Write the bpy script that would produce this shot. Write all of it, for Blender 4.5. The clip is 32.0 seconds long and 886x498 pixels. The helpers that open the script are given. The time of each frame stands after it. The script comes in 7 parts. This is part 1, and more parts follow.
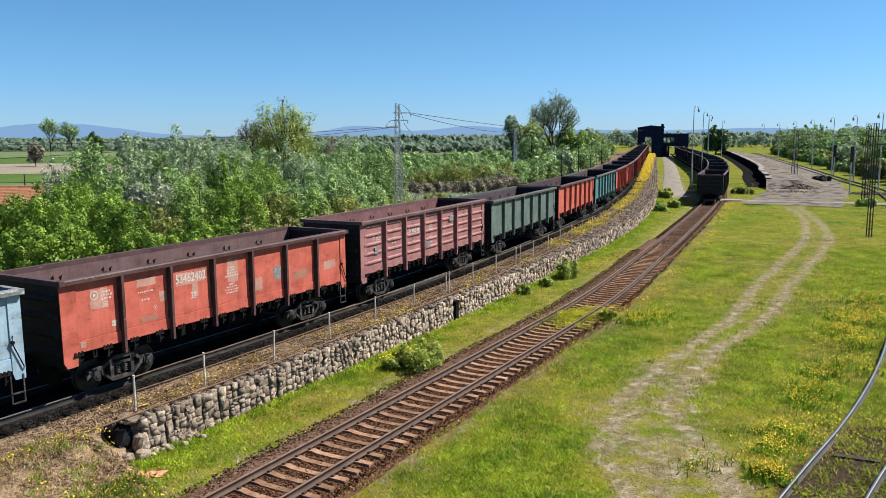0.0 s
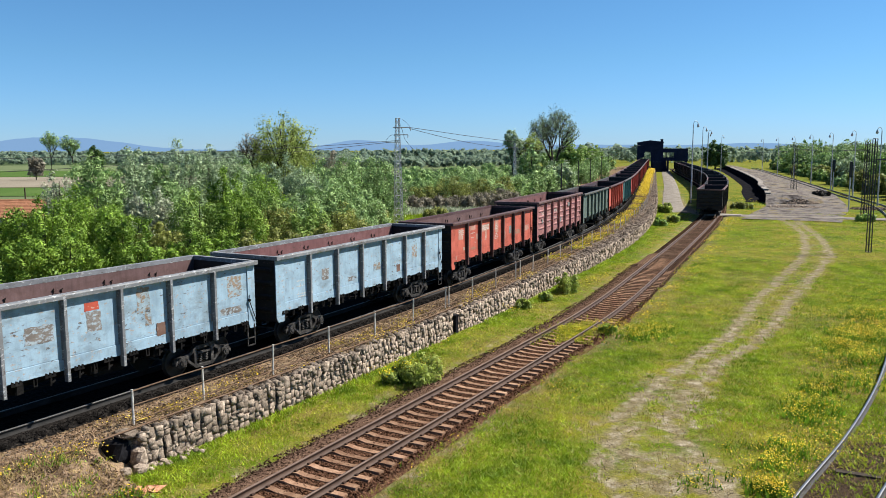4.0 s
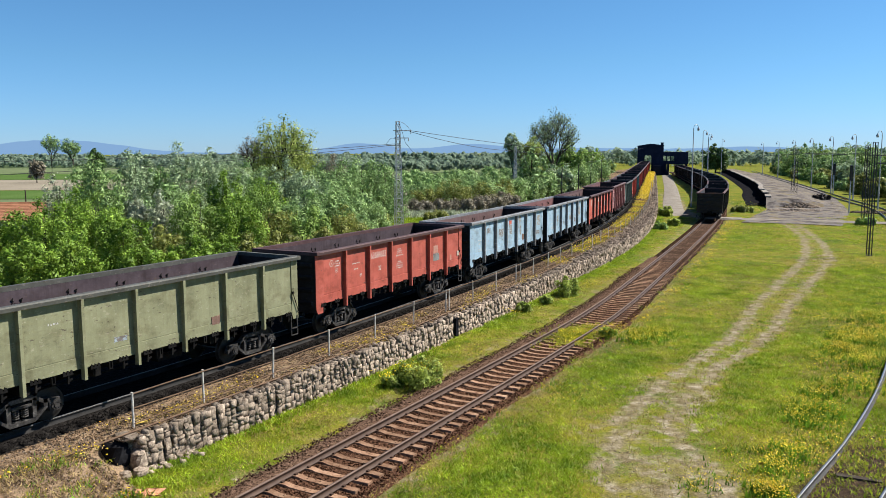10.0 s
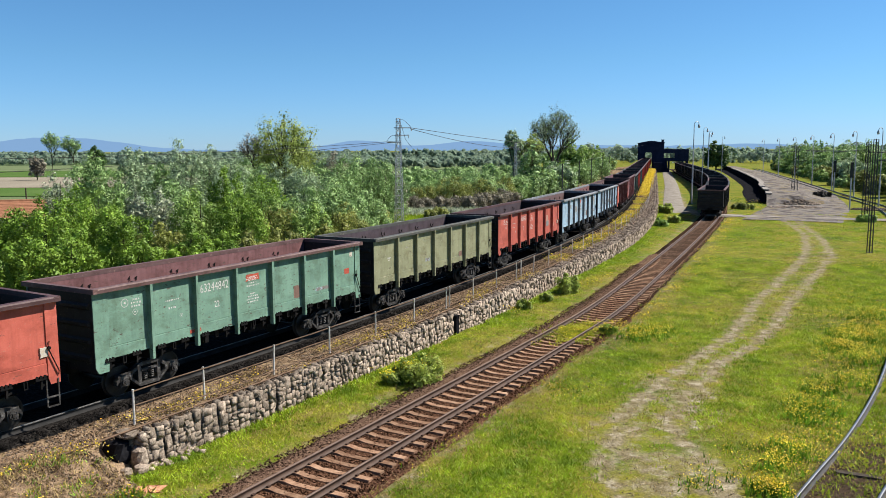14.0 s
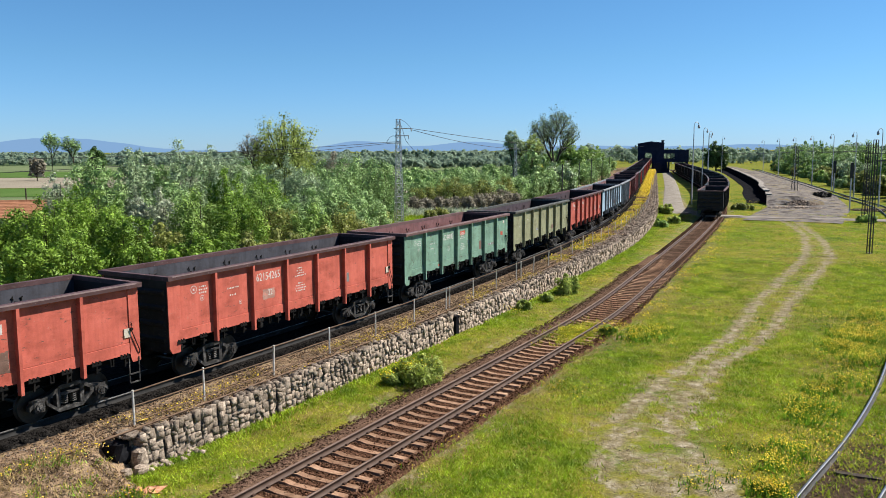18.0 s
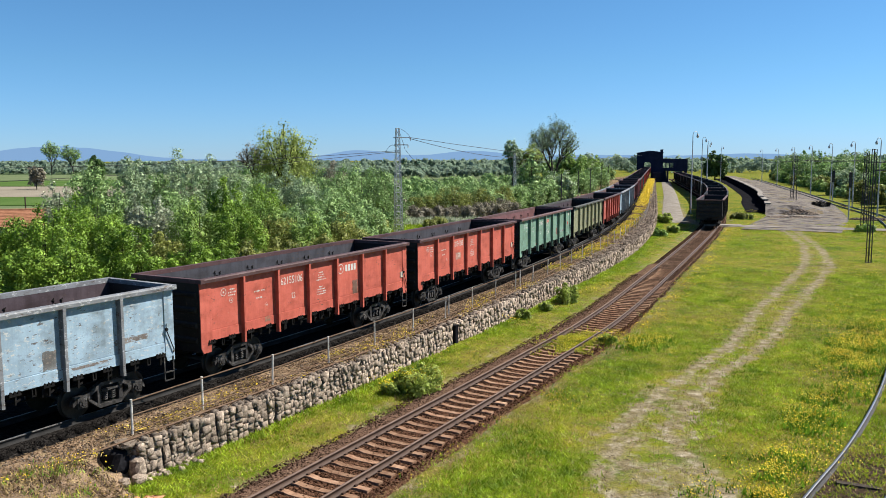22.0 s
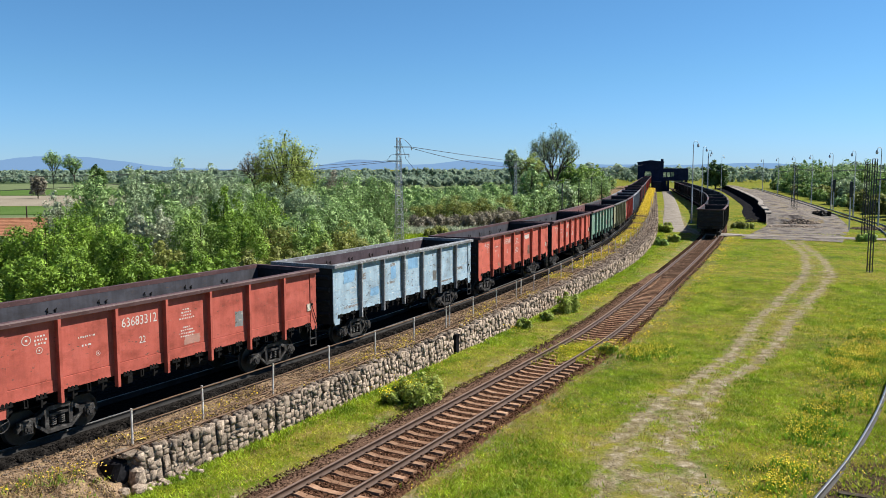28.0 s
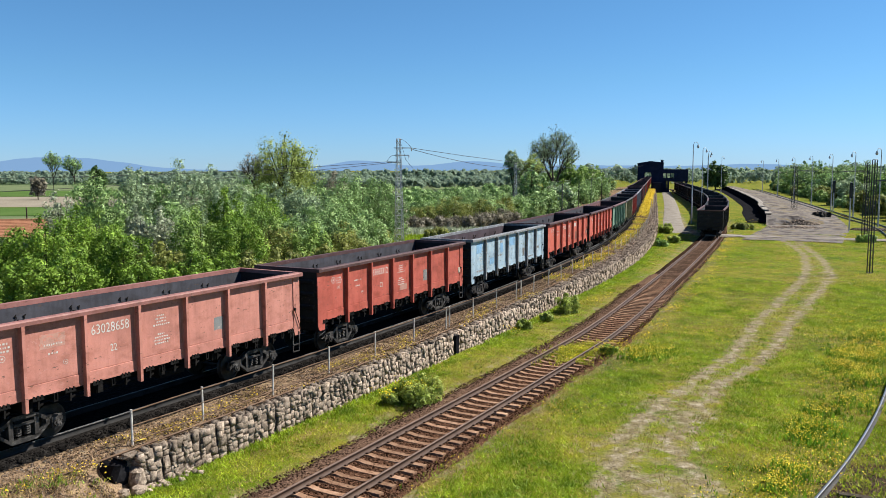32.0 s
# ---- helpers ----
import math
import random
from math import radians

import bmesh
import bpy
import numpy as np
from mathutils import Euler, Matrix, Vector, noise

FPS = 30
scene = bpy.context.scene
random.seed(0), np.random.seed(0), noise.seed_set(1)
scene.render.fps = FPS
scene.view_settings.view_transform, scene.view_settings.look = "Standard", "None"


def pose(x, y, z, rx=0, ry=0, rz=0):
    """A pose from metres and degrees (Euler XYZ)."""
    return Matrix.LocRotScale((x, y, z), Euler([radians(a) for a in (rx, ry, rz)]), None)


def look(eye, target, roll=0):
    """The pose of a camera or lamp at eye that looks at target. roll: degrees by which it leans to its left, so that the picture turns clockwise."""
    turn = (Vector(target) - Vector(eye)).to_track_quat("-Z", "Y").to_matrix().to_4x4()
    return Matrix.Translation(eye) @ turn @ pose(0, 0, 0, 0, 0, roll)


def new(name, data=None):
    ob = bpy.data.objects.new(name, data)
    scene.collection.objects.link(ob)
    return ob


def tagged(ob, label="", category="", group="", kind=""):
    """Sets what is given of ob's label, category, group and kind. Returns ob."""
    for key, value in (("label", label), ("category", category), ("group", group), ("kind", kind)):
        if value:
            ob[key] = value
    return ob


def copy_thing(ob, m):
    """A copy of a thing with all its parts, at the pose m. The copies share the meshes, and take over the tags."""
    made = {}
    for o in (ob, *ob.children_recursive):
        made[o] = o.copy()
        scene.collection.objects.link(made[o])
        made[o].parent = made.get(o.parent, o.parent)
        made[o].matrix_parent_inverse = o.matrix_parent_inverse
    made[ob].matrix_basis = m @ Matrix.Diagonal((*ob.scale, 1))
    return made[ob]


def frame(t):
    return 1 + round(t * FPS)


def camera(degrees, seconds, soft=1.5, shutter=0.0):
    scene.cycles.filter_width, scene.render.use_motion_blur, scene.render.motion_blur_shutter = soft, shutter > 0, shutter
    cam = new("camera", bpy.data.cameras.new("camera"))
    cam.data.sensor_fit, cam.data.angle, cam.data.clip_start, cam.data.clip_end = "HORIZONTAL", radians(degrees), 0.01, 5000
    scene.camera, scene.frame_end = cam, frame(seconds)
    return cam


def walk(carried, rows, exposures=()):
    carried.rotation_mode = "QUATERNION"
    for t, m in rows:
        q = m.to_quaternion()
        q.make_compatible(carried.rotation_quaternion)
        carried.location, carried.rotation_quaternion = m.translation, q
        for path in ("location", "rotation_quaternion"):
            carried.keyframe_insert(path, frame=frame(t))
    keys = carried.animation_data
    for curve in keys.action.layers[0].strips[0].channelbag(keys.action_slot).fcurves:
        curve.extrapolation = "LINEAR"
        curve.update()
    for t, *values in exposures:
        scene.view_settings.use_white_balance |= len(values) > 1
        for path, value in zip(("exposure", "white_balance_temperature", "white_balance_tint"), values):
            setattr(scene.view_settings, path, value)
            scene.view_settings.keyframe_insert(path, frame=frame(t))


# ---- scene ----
# ---- camera: hand-held on a footbridge beside the tracks, one standpoint, slow tilting ----
cam = camera(58.44, 32.0, soft=0.55)
EYE_Z = 8.66
# seconds, degrees down, degrees of lean, degrees to the right
AIM = [
    (0, 8.25, -0.40, 0.000), (0.5, 8.75, -0.39, -0.019), (1, 9.36, -0.38, -0.029), (1.5, 9.44, -0.37, -0.029), (2, 9.12, -0.35, -0.019),
    (2.5, 8.67, -0.33, -0.005), (3, 8.23, -0.33, 0.008), (3.5, 7.70, -0.31, 0.018), (5.5, 6.08, -0.22, 0.036), (6, 5.76, -0.26, 0.025),
    (6.5, 5.67, -0.27, 0.031), (7, 5.73, -0.27, 0.037), (7.5, 5.94, -0.28, 0.033), (8, 6.22, -0.28, 0.021), (8.5, 6.35, -0.27, 0.008),
    (9, 6.51, -0.24, 0.003), (9.5, 6.81, -0.22, 0.005), (10, 6.99, -0.23, 0.004), (10.5, 7.02, -0.24, -0.004), (11, 7.03, -0.24, -0.019),
    (11.5, 7.06, -0.22, -0.029), (12, 7.12, -0.24, -0.025), (12.5, 7.17, -0.26, -0.019), (13, 7.21, -0.27, -0.021), (13.5, 7.23, -0.27, -0.025),
    (14, 7.19, -0.26, -0.028), (14.5, 7.24, -0.22, -0.031), (16.5, 7.26, -0.29, -0.028), (17, 7.24, -0.24, -0.024), (17.5, 7.18, -0.23, -0.024),
    (18, 7.15, -0.25, -0.024), (18.5, 7.04, -0.24, -0.022), (19, 6.89, -0.25, -0.013), (19.5, 6.84, -0.25, 0.000), (20, 6.81, -0.23, 0.007),
    (20.5, 6.81, -0.23, 0.007), (21, 6.80, -0.22, 0.010), (21.5, 6.63, -0.21, 0.019), (22, 6.50, -0.21, 0.034), (22.5, 6.63, -0.21, 0.036),
    (23, 6.81, -0.21, 0.027), (23.5, 6.63, -0.20, 0.028), (24, 6.14, -0.20, 0.045), (24.5, 5.70, -0.19, 0.063), (25, 5.48, -0.19, 0.064),
    (25.5, 5.29, -0.17, 0.041), (27.5, 5.81, -0.19, -0.021), (28, 5.83, -0.19, -0.021), (28.5, 5.86, -0.18, -0.021), (29, 5.89, -0.19, -0.021),
    (29.5, 5.83, -0.19, -0.021), (30, 5.70, -0.19, -0.021), (30.5, 5.58, -0.19, -0.019), (31, 5.33, -0.18, -0.014), (31.5, 5.32, -0.19, -0.014),
    (32, 5.76, -0.20, -0.021),
]
walk(cam, [(t, pose(0, 0, EYE_Z, 90 - down, 0, -turn) @ pose(0, 0, 0, 0, 0, lean)) for t, down, lean, turn in AIM])

# ---- daylight: clear spring day ----
SUN_AZ, SUN_EL = 75.0, 48.0
world = bpy.data.worlds.new("world")
scene.world = world
world.use_nodes = True
wn = world.node_tree.nodes
sky = wn.new("ShaderNodeTexSky")
sky.sky_type, sky.sun_disc = "NISHITA", False
sky.sun_elevation, sky.sun_rotation = radians(SUN_EL), radians(SUN_AZ)
sky.altitude, sky.air_density, sky.dust_density, sky.ozone_density = 100, 1.0, 0.0, 5.0
blue = wn.new("ShaderNodeMix")
blue.data_type, blue.blend_type = "RGBA", "MULTIPLY"
blue.inputs[0].default_value = 1.0
height = wn.new("ShaderNodeSeparateXYZ")
world.node_tree.links.new(wn.new("ShaderNodeTexCoord").outputs["Generated"], height.inputs[0])
tone = wn.new("ShaderNodeValToRGB")
tone.color_ramp.elements[0].position, tone.color_ramp.elements[0].color = 0.0, (0.47, 0.74, 1.26, 1)
tone.color_ramp.elements[1].position, tone.color_ramp.elements[1].color = 0.28, (0.525, 0.83, 0.96, 1)
low = tone.color_ramp.elements.new(0.11)
low.color = (0.50, 0.79, 1.04, 1)
top = tone.color_ramp.elements.new(0.85)
top.color = (0.31, 0.54, 0.72, 1)
world.node_tree.links.new(height.outputs[2], tone.inputs[0])
world.node_tree.links.new(tone.outputs[0], blue.inputs[7])
world.node_tree.links.new(sky.outputs[0], blue.inputs[6])
world.node_tree.links.new(blue.outputs[2], wn["Background"].inputs[0])
wn["Background"].inputs[1].default_value = 0.062
sun = new("sun", bpy.data.lights.new("sun", "SUN"))
sun.data.energy, sun.data.angle, sun.data.color = 5.0, radians(0.53), (1.0, 0.955, 0.87)
to_sun = Vector((math.sin(radians(SUN_AZ)) * math.cos(radians(SUN_EL)), math.cos(radians(SUN_AZ)) * math.cos(radians(SUN_EL)), math.sin(radians(SUN_EL))))
sun.matrix_world = look(to_sun * 60, (0, 0, 0))
scene.view_settings.exposure = 0.95


# ---- mesh and material helpers ----
class Build:
    """Collects vertices and faces for one mesh."""

    def __init__(self):
        self.v, self.f = [], []

    def add(self, verts, faces):
        n = len(self.v)
        self.v += [tuple(p) for p in verts]
        self.f += [tuple(n + i for i in q) for q in faces]
        return self

    def box(self, x0, x1, y0, y1, z0, z1, m=None):
        p = [(x, y, z) for z in (z0, z1) for x, y in ((x0, y0), (x1, y0), (x1, y1), (x0, y1))]
        if m is not None:
            p = [m @ Vector(q) for q in p]
        return self.add(p, [(3, 2, 1, 0), (4, 5, 6, 7), (0, 1, 5, 4), (1, 2, 6, 5), (2, 3, 7, 6), (3, 0, 4, 7)])

    def prism(self, outline, y0, y1):
        """An outline in x, z, pulled along y."""
        n = len(outline)
        p = [(x, y0, z) for x, z in outline] + [(x, y1, z) for x, z in outline]
        return self.add(p, [tuple(range(n)), tuple(range(2 * n - 1, n - 1, -1))] + [(i, i + n, (i + 1) % n + n, (i + 1) % n) for i in range(n)])

    def tube(self, a, b, r0, r1=None, n=8, caps=True):
        a, b = Vector(a), Vector(b)
        r1 = r0 if r1 is None else r1
        q = (b - a).to_track_quat("Z", "Y")
        ring = [q @ Vector((math.cos(2 * math.pi * i / n), math.sin(2 * math.pi * i / n), 0)) for i in range(n)]
        p = [a + c * r0 for c in ring] + [b + c * r1 for c in ring]
        f = [(i, (i + 1) % n, (i + 1) % n + n, i + n) for i in range(n)]
        if caps:
            f += [tuple(range(n - 1, -1, -1)), tuple(range(n, 2 * n))]
        return self.add(p, f)

    def line(self, points, r, n=6):
        """One unbroken tube through the points."""
        pts = [Vector(p) for p in points]
        v, f = [], []
        for i, p in enumerate(pts):
            way = (pts[min(i + 1, len(pts) - 1)] - pts[max(i - 1, 0)]).normalized()
            side = way.cross(Vector((0.03, 0.06, 1.0))).normalized()
            up = side.cross(way)
            v += [p + (side * math.cos(2 * math.pi * k / n) + up * math.sin(2 * math.pi * k / n)) * r for k in range(n)]
        for i in range(len(pts) - 1):
            f += [(i * n + k, i * n + (k + 1) % n, (i + 1) * n + (k + 1) % n, (i + 1) * n + k) for k in range(n)]
        f += [tuple(range(n - 1, -1, -1)), tuple(range((len(pts) - 1) * n, len(pts) * n))]
        return self.add(v, f)

    def mesh(self, name, material, smooth=False):
        me = bpy.data.meshes.new(name)
        me.from_pydata(self.v, [], self.f)
        if material:
            me.materials.append(material)
        if smooth:
            me.polygons.foreach_set("use_smooth", [True] * len(me.polygons))
        me.update()
        return me


def part(name, shape, material, parent, label="", at=None, smooth=False):
    """One mesh object under a thing or a part. shape: a Build, or a mesh shared by alike pieces."""
    me = shape if isinstance(shape, bpy.types.Mesh) else shape.mesh(name, material, smooth)
    ob = new(name, me)
    ob.parent = parent
    if at is not None:
        ob.matrix_basis = at
    return tagged(ob, label)


def thing(name, label, category, group="", kind="", at=None, shape=None, material=None):
    ob = new(name, shape.mesh(name, material) if shape else None)
    if at is not None:
        ob.matrix_basis = at
    return tagged(ob, label, category, group, kind)


def soup(name, verts, faces, material, smooth=False):
    """A large mesh from arrays: verts (n, 3), faces (m, 3 or 4)."""
    verts, faces = np.asarray(verts, np.float32), np.asarray(faces, np.int32)
    me = bpy.data.meshes.new(name)
    k = faces.shape[1]
    me.vertices.add(len(verts))
    me.vertices.foreach_set("co", verts.ravel())
    me.loops.add(faces.size)
    me.loops.foreach_set("vertex_index", faces.ravel())
    me.polygons.add(len(faces))
    me.polygons.foreach_set("loop_start", np.arange(0, faces.size, k, dtype=np.int32))
    me.polygons.foreach_set("loop_total", np.full(len(faces), k, np.int32))
    me.materials.append(material)
    if smooth:
        me.polygons.foreach_set("use_smooth", np.ones(len(faces), bool))
    me.update(calc_edges=True)
    return me


def material(name, stops, scale=3.0, rough=0.8, bump=0.2, bump_scale=None, metal=0.0, fine=None, space="Object", island=0.0, per_object=0.0, detail=6, stretch=None, translucent=0.0, albedo=0.68):
    """Noise between colour stops, a finer grain over it, relief, and small changes from piece to piece."""
    m = bpy.data.materials.new(name)
    m.use_nodes = True
    n, link = m.node_tree.nodes, m.node_tree.links.new
    bsdf = n["Principled BSDF"]
    if space == "World":
        pos = n.new("ShaderNodeNewGeometry").outputs["Position"]
    else:
        pos = n.new("ShaderNodeTexCoord").outputs["Object"]
        info = n.new("ShaderNodeObjectInfo")
        shift = n.new("ShaderNodeVectorMath")
        shift.operation = "MULTIPLY_ADD"
        shift.inputs[1].default_value = (17.0, 31.0, 13.0)
        link(info.outputs["Random"], shift.inputs[0])
        link(pos, shift.inputs[2])
        pos = shift.outputs[0]
    if stretch:
        mul = n.new("ShaderNodeVectorMath")
        mul.operation = "MULTIPLY"
        mul.inputs[1].default_value = stretch
        link(pos, mul.inputs[0])
        pos = mul.outputs[0]
    big = n.new("ShaderNodeTexNoise")
    big.inputs["Scale"].default_value, big.inputs["Detail"].default_value, big.inputs["Roughness"].default_value = scale, detail, 0.62
    link(pos, big.inputs["Vector"])
    ramp = n.new("ShaderNodeValToRGB")
    while len(ramp.color_ramp.elements) < len(stops):
        ramp.color_ramp.elements.new(0.5)
    for e, (at, c) in zip(ramp.color_ramp.elements, stops):
        e.position, e.color = at, (*(q * albedo for q in c), 1)
    link(big.outputs["Fac"], ramp.inputs[0])
    colour = ramp.outputs[0]
    small = n.new("ShaderNodeTexNoise")
    small.inputs["Scale"].default_value, small.inputs["Detail"].default_value = bump_scale or scale * 9, 4
    link(pos, small.inputs["Vector"])
    spread = n.new("ShaderNodeMapRange")
    f = 0.18 if fine is None else fine
    spread.inputs[1].default_value, spread.inputs[2].default_value = 0.3, 0.7
    spread.inputs[3].default_value, spread.inputs[4].default_value = 1 - f, 1 + f
    link(small.outputs["Fac"], spread.inputs[0])
    value = spread.outputs[0]
    for amount, source in ((island, "ShaderNodeNewGeometry"), (per_object, "ShaderNodeObjectInfo")):
        if amount:
            r = n.new(source)
            mr = n.new("ShaderNodeMapRange")
            mr.inputs[3].default_value, mr.inputs[4].default_value = 1 - amount, 1 + amount
            link(r.outputs["Random Per Island" if source.endswith("Geometry") else "Random"], mr.inputs[0])
            mm = n.new("ShaderNodeMath")
            mm.operation = "MULTIPLY"
            link(value, mm.inputs[0])
            link(mr.outputs[0], mm.inputs[1])
            value = mm.outputs[0]
    tint = n.new("ShaderNodeVectorMath")
    tint.operation = "SCALE"
    link(colour, tint.inputs[0])
    link(value, tint.inputs["Scale"])
    link(tint.outputs[0], bsdf.inputs["Base Color"])
    bsdf.inputs["Roughness"].default_value, bsdf.inputs["Metallic"].default_value = rough, metal
    bsdf.inputs["Specular IOR Level"].default_value = 0.0 if rough >= 0.9 else 0.08 if rough >= 0.75 else (0.25 if rough >= 0.55 else 0.5)
    if bump:
        b = n.new("ShaderNodeBump")
        b.inputs["Strength"].default_value, b.inputs["Distance"].default_value = bump, 0.02
        link(small.outputs["Fac"], b.inputs["Height"])
        link(b.outputs[0], bsdf.inputs["Normal"])
    if translucent:
        t = n.new("ShaderNodeBsdfTranslucent")
        link(tint.outputs[0], t.inputs[0])
        mix = n.new("ShaderNodeMixShader")
        mix.inputs[0].default_value = translucent
        link(bsdf.outputs[0], mix.inputs[1])
        link(t.outputs[0], mix.inputs[2])
        link(mix.outputs[0], n["Material Output"].inputs[0])
    return m


def paint(name, base, worn, amount=0.45, streak=0.16, scuff=0.45):
    """Old wagon paint: faded coats, chips to primer and rust, dirt run down the sheet."""
    m = bpy.data.materials.new(name)
    m.use_nodes = True
    n, link = m.node_tree.nodes, m.node_tree.links.new
    bsdf = n["Principled BSDF"]
    pos = n.new("ShaderNodeTexCoord").outputs["Object"]
    info = n.new("ShaderNodeObjectInfo")
    shift = n.new("ShaderNodeVectorMath")
    shift.operation = "MULTIPLY_ADD"
    shift.inputs[1].default_value = (37.0, 11.0, 23.0)
    link(info.outputs["Random"], shift.inputs[0])
    link(pos, shift.inputs[2])
    pos = shift.outputs[0]

    def tex(scale, detail, stretch=None):
        v = pos
        if stretch:
            mul = n.new("ShaderNodeVectorMath")
            mul.operation = "MULTIPLY"
            mul.inputs[1].default_value = stretch
            link(pos, mul.inputs[0])
            v = mul.outputs[0]
        t = n.new("ShaderNodeTexNoise")
        t.inputs["Scale"].default_value, t.inputs["Detail"].default_value, t.inputs["Roughness"].default_value = scale, detail, 0.65
        link(v, t.inputs["Vector"])
        return t.outputs["Fac"]

    def ramp(fac, stops):
        r = n.new("ShaderNodeValToRGB")
        while len(r.color_ramp.elements) < len(stops):
            r.color_ramp.elements.new(0.5)
        for e, (at, c) in zip(r.color_ramp.elements, stops):
            e.position, e.color = at, (*c, 1)
        link(fac, r.inputs[0])
        return r.outputs[0]

    def mix(fac, a, b, mode="MIX"):
        x = n.new("ShaderNodeMix")
        x.data_type, x.blend_type = "RGBA", mode
        for key, value in ((0, fac), (6, a), (7, b)):
            if isinstance(value, (int, float)):
                x.inputs[key].default_value = value
            elif isinstance(value, tuple):
                x.inputs[key].default_value = (*value, 1)
            else:
                link(value, x.inputs[key])
        return x.outputs[2]

    base = tuple(c * 0.74 for c in base)
    dark = tuple(c * 0.78 for c in base)
    light = tuple(min(1, c * 1.12 + 0.012) for c in base)
    coat = ramp(tex(1.1, 5), [(0.32, dark), (0.5, base), (0.7, light)])
    lo = 0.69 - 0.26 * amount
    chips = ramp(tex(7.0, 10, (1.0, 1.0, 1.7)), [(lo, (0, 0, 0)), (lo + 0.05, (0.85, 0.85, 0.85))])
    out = mix(chips, coat, worn)
    cut = 0.64 - 0.048 * scuff
    scratch = ramp(tex(8.0, 10, (0.55, 1.0, 1.6)), [(cut, (0, 0, 0)), (cut + 0.03, (0.9, 0.9, 0.9))])
    where = ramp(tex(1.3, 4), [(0.40, (0, 0, 0)), (0.54, (1, 1, 1))])
    out = mix(mix(1.0, scratch, where, "MULTIPLY"), out, (0.085, 0.06, 0.048))
    grime = ramp(tex(1.7, 8, (0.8, 1.0, 1.3)), [(0.5, (1, 1, 1)), (0.72, (0.62, 0.57, 0.53))])
    out = mix(1.0, out, grime, "MULTIPLY")
    fine = ramp(tex(26.0, 4), [(0.3, (0.86, 0.86, 0.86)), (0.7, (1.0, 1.0, 1.0))])
    out = mix(1.0, out, fine, "MULTIPLY")
    runs = ramp(tex(3.0, 4, (2.4, 2.4, 0.16)), [(0.44, (1, 1, 1)), (0.72, (1 - streak, 1 - streak * 1.05, 1 - streak * 1.1))])
    out = mix(1.0, out, runs, "MULTIPLY")
    link(out, bsdf.inputs["Base Color"])
    bsdf.inputs["Roughness"].default_value = 0.62
    bsdf.inputs["Specular IOR Level"].default_value = 0.25
    b = n.new("ShaderNodeBump")
    b.inputs["Strength"].default_value, b.inputs["Distance"].default_value = 0.35, 0.02
    link(tex(2.2, 3), b.inputs["Height"])
    link(b.outputs[0], bsdf.inputs["Normal"])
    return m


def leafy(name, dark, light, translucent=0.3):
    return material(name, [(0.35, dark), (0.65, light)], scale=0.6, rough=0.55, bump=0, fine=0.25, bump_scale=3.0, space="World", island=0.34, translucent=translucent, albedo=1.0)


# ---- materials ----
STEEL_RAIL = material("worn_rail_steel", [(0.3, (0.06, 0.034, 0.024)), (0.7, (0.125, 0.075, 0.052))], 2.0, 0.65, 0.15, 40, 0.1)
DARK_RAIL = material("oily_rail_steel", [(0.3, (0.025, 0.024, 0.023)), (0.7, (0.06, 0.057, 0.055))], 2.0, 0.8, 0.15, 40, 0.2)
BRIGHT_RAIL = material("blue_grey_rail_steel", [(0.3, (0.06, 0.055, 0.052)), (0.7, (0.12, 0.11, 0.105))], 2.0, 0.6, 0.15, 40, 0.3)
RAIL_HEAD = material("rolled_rail_head", [(0.3, (0.30, 0.29, 0.28)), (0.7, (0.45, 0.44, 0.43))], 1.0, 0.38, 0.05, 40, 0.85)
RUST_HEAD = material("rusty_rail_head", [(0.3, (0.17, 0.112, 0.085)), (0.7, (0.27, 0.19, 0.15))], 3.0, 0.6, 0.15, 40, 0.3)
CONCRETE_TIE = material("stained_concrete", [(0.25, (0.17, 0.088, 0.056)), (0.5, (0.34, 0.202, 0.130)), (0.75, (0.48, 0.312, 0.208))], 3.0, 0.9, 0.4, 30, per_object=0.25, island=0.2)
BALLAST_RED = material("rust_stained_ballast", [(0.35, (0.035, 0.017, 0.010)), (0.55, (0.11, 0.056, 0.034)), (0.75, (0.26, 0.15, 0.10))], 14.0, 0.95, 0.9, 28, fine=0.5, space="World", island=0.75)
BALLAST_COAL = material("coal_stained_ballast", [(0.35, (0.016, 0.010, 0.007)), (0.55, (0.044, 0.026, 0.018)), (0.75, (0.105, 0.066, 0.046))], 9.0, 0.95, 0.9, 28, fine=0.5, space="World", island=0.5)
BALLAST_TAN = material("grey_brown_ballast", [(0.35, (0.045, 0.026, 0.018)), (0.55, (0.13, 0.08, 0.055)), (0.75, (0.30, 0.205, 0.145))], 12.0, 0.95, 0.9, 28, fine=0.5, space="World", island=0.7)
TIE_DARK = material("coal_stained_concrete", [(0.25, (0.09, 0.054, 0.038)), (0.5, (0.175, 0.11, 0.077)), (0.75, (0.27, 0.18, 0.13))], 3.0, 0.9, 0.4, 30, island=0.3)
# dark ballast and coal, deepened to carry the shade beneath the train
BALLAST_DARK = material("coal_and_shade_dark_ballast", [(0.35, (0.008, 0.0075, 0.007)), (0.6, (0.028, 0.025, 0.023)), (0.8, (0.085, 0.072, 0.064))], 10.0, 0.95, 0.8, 28, fine=0.45, space="World", island=0.5)
BALLAST_GREY = material("grey_ballast", [(0.35, (0.10, 0.085, 0.08)), (0.6, (0.22, 0.19, 0.17)), (0.8, (0.32, 0.29, 0.26))], 6.0, 0.95, 0.8, 28, fine=0.4, space="World", island=0.4)
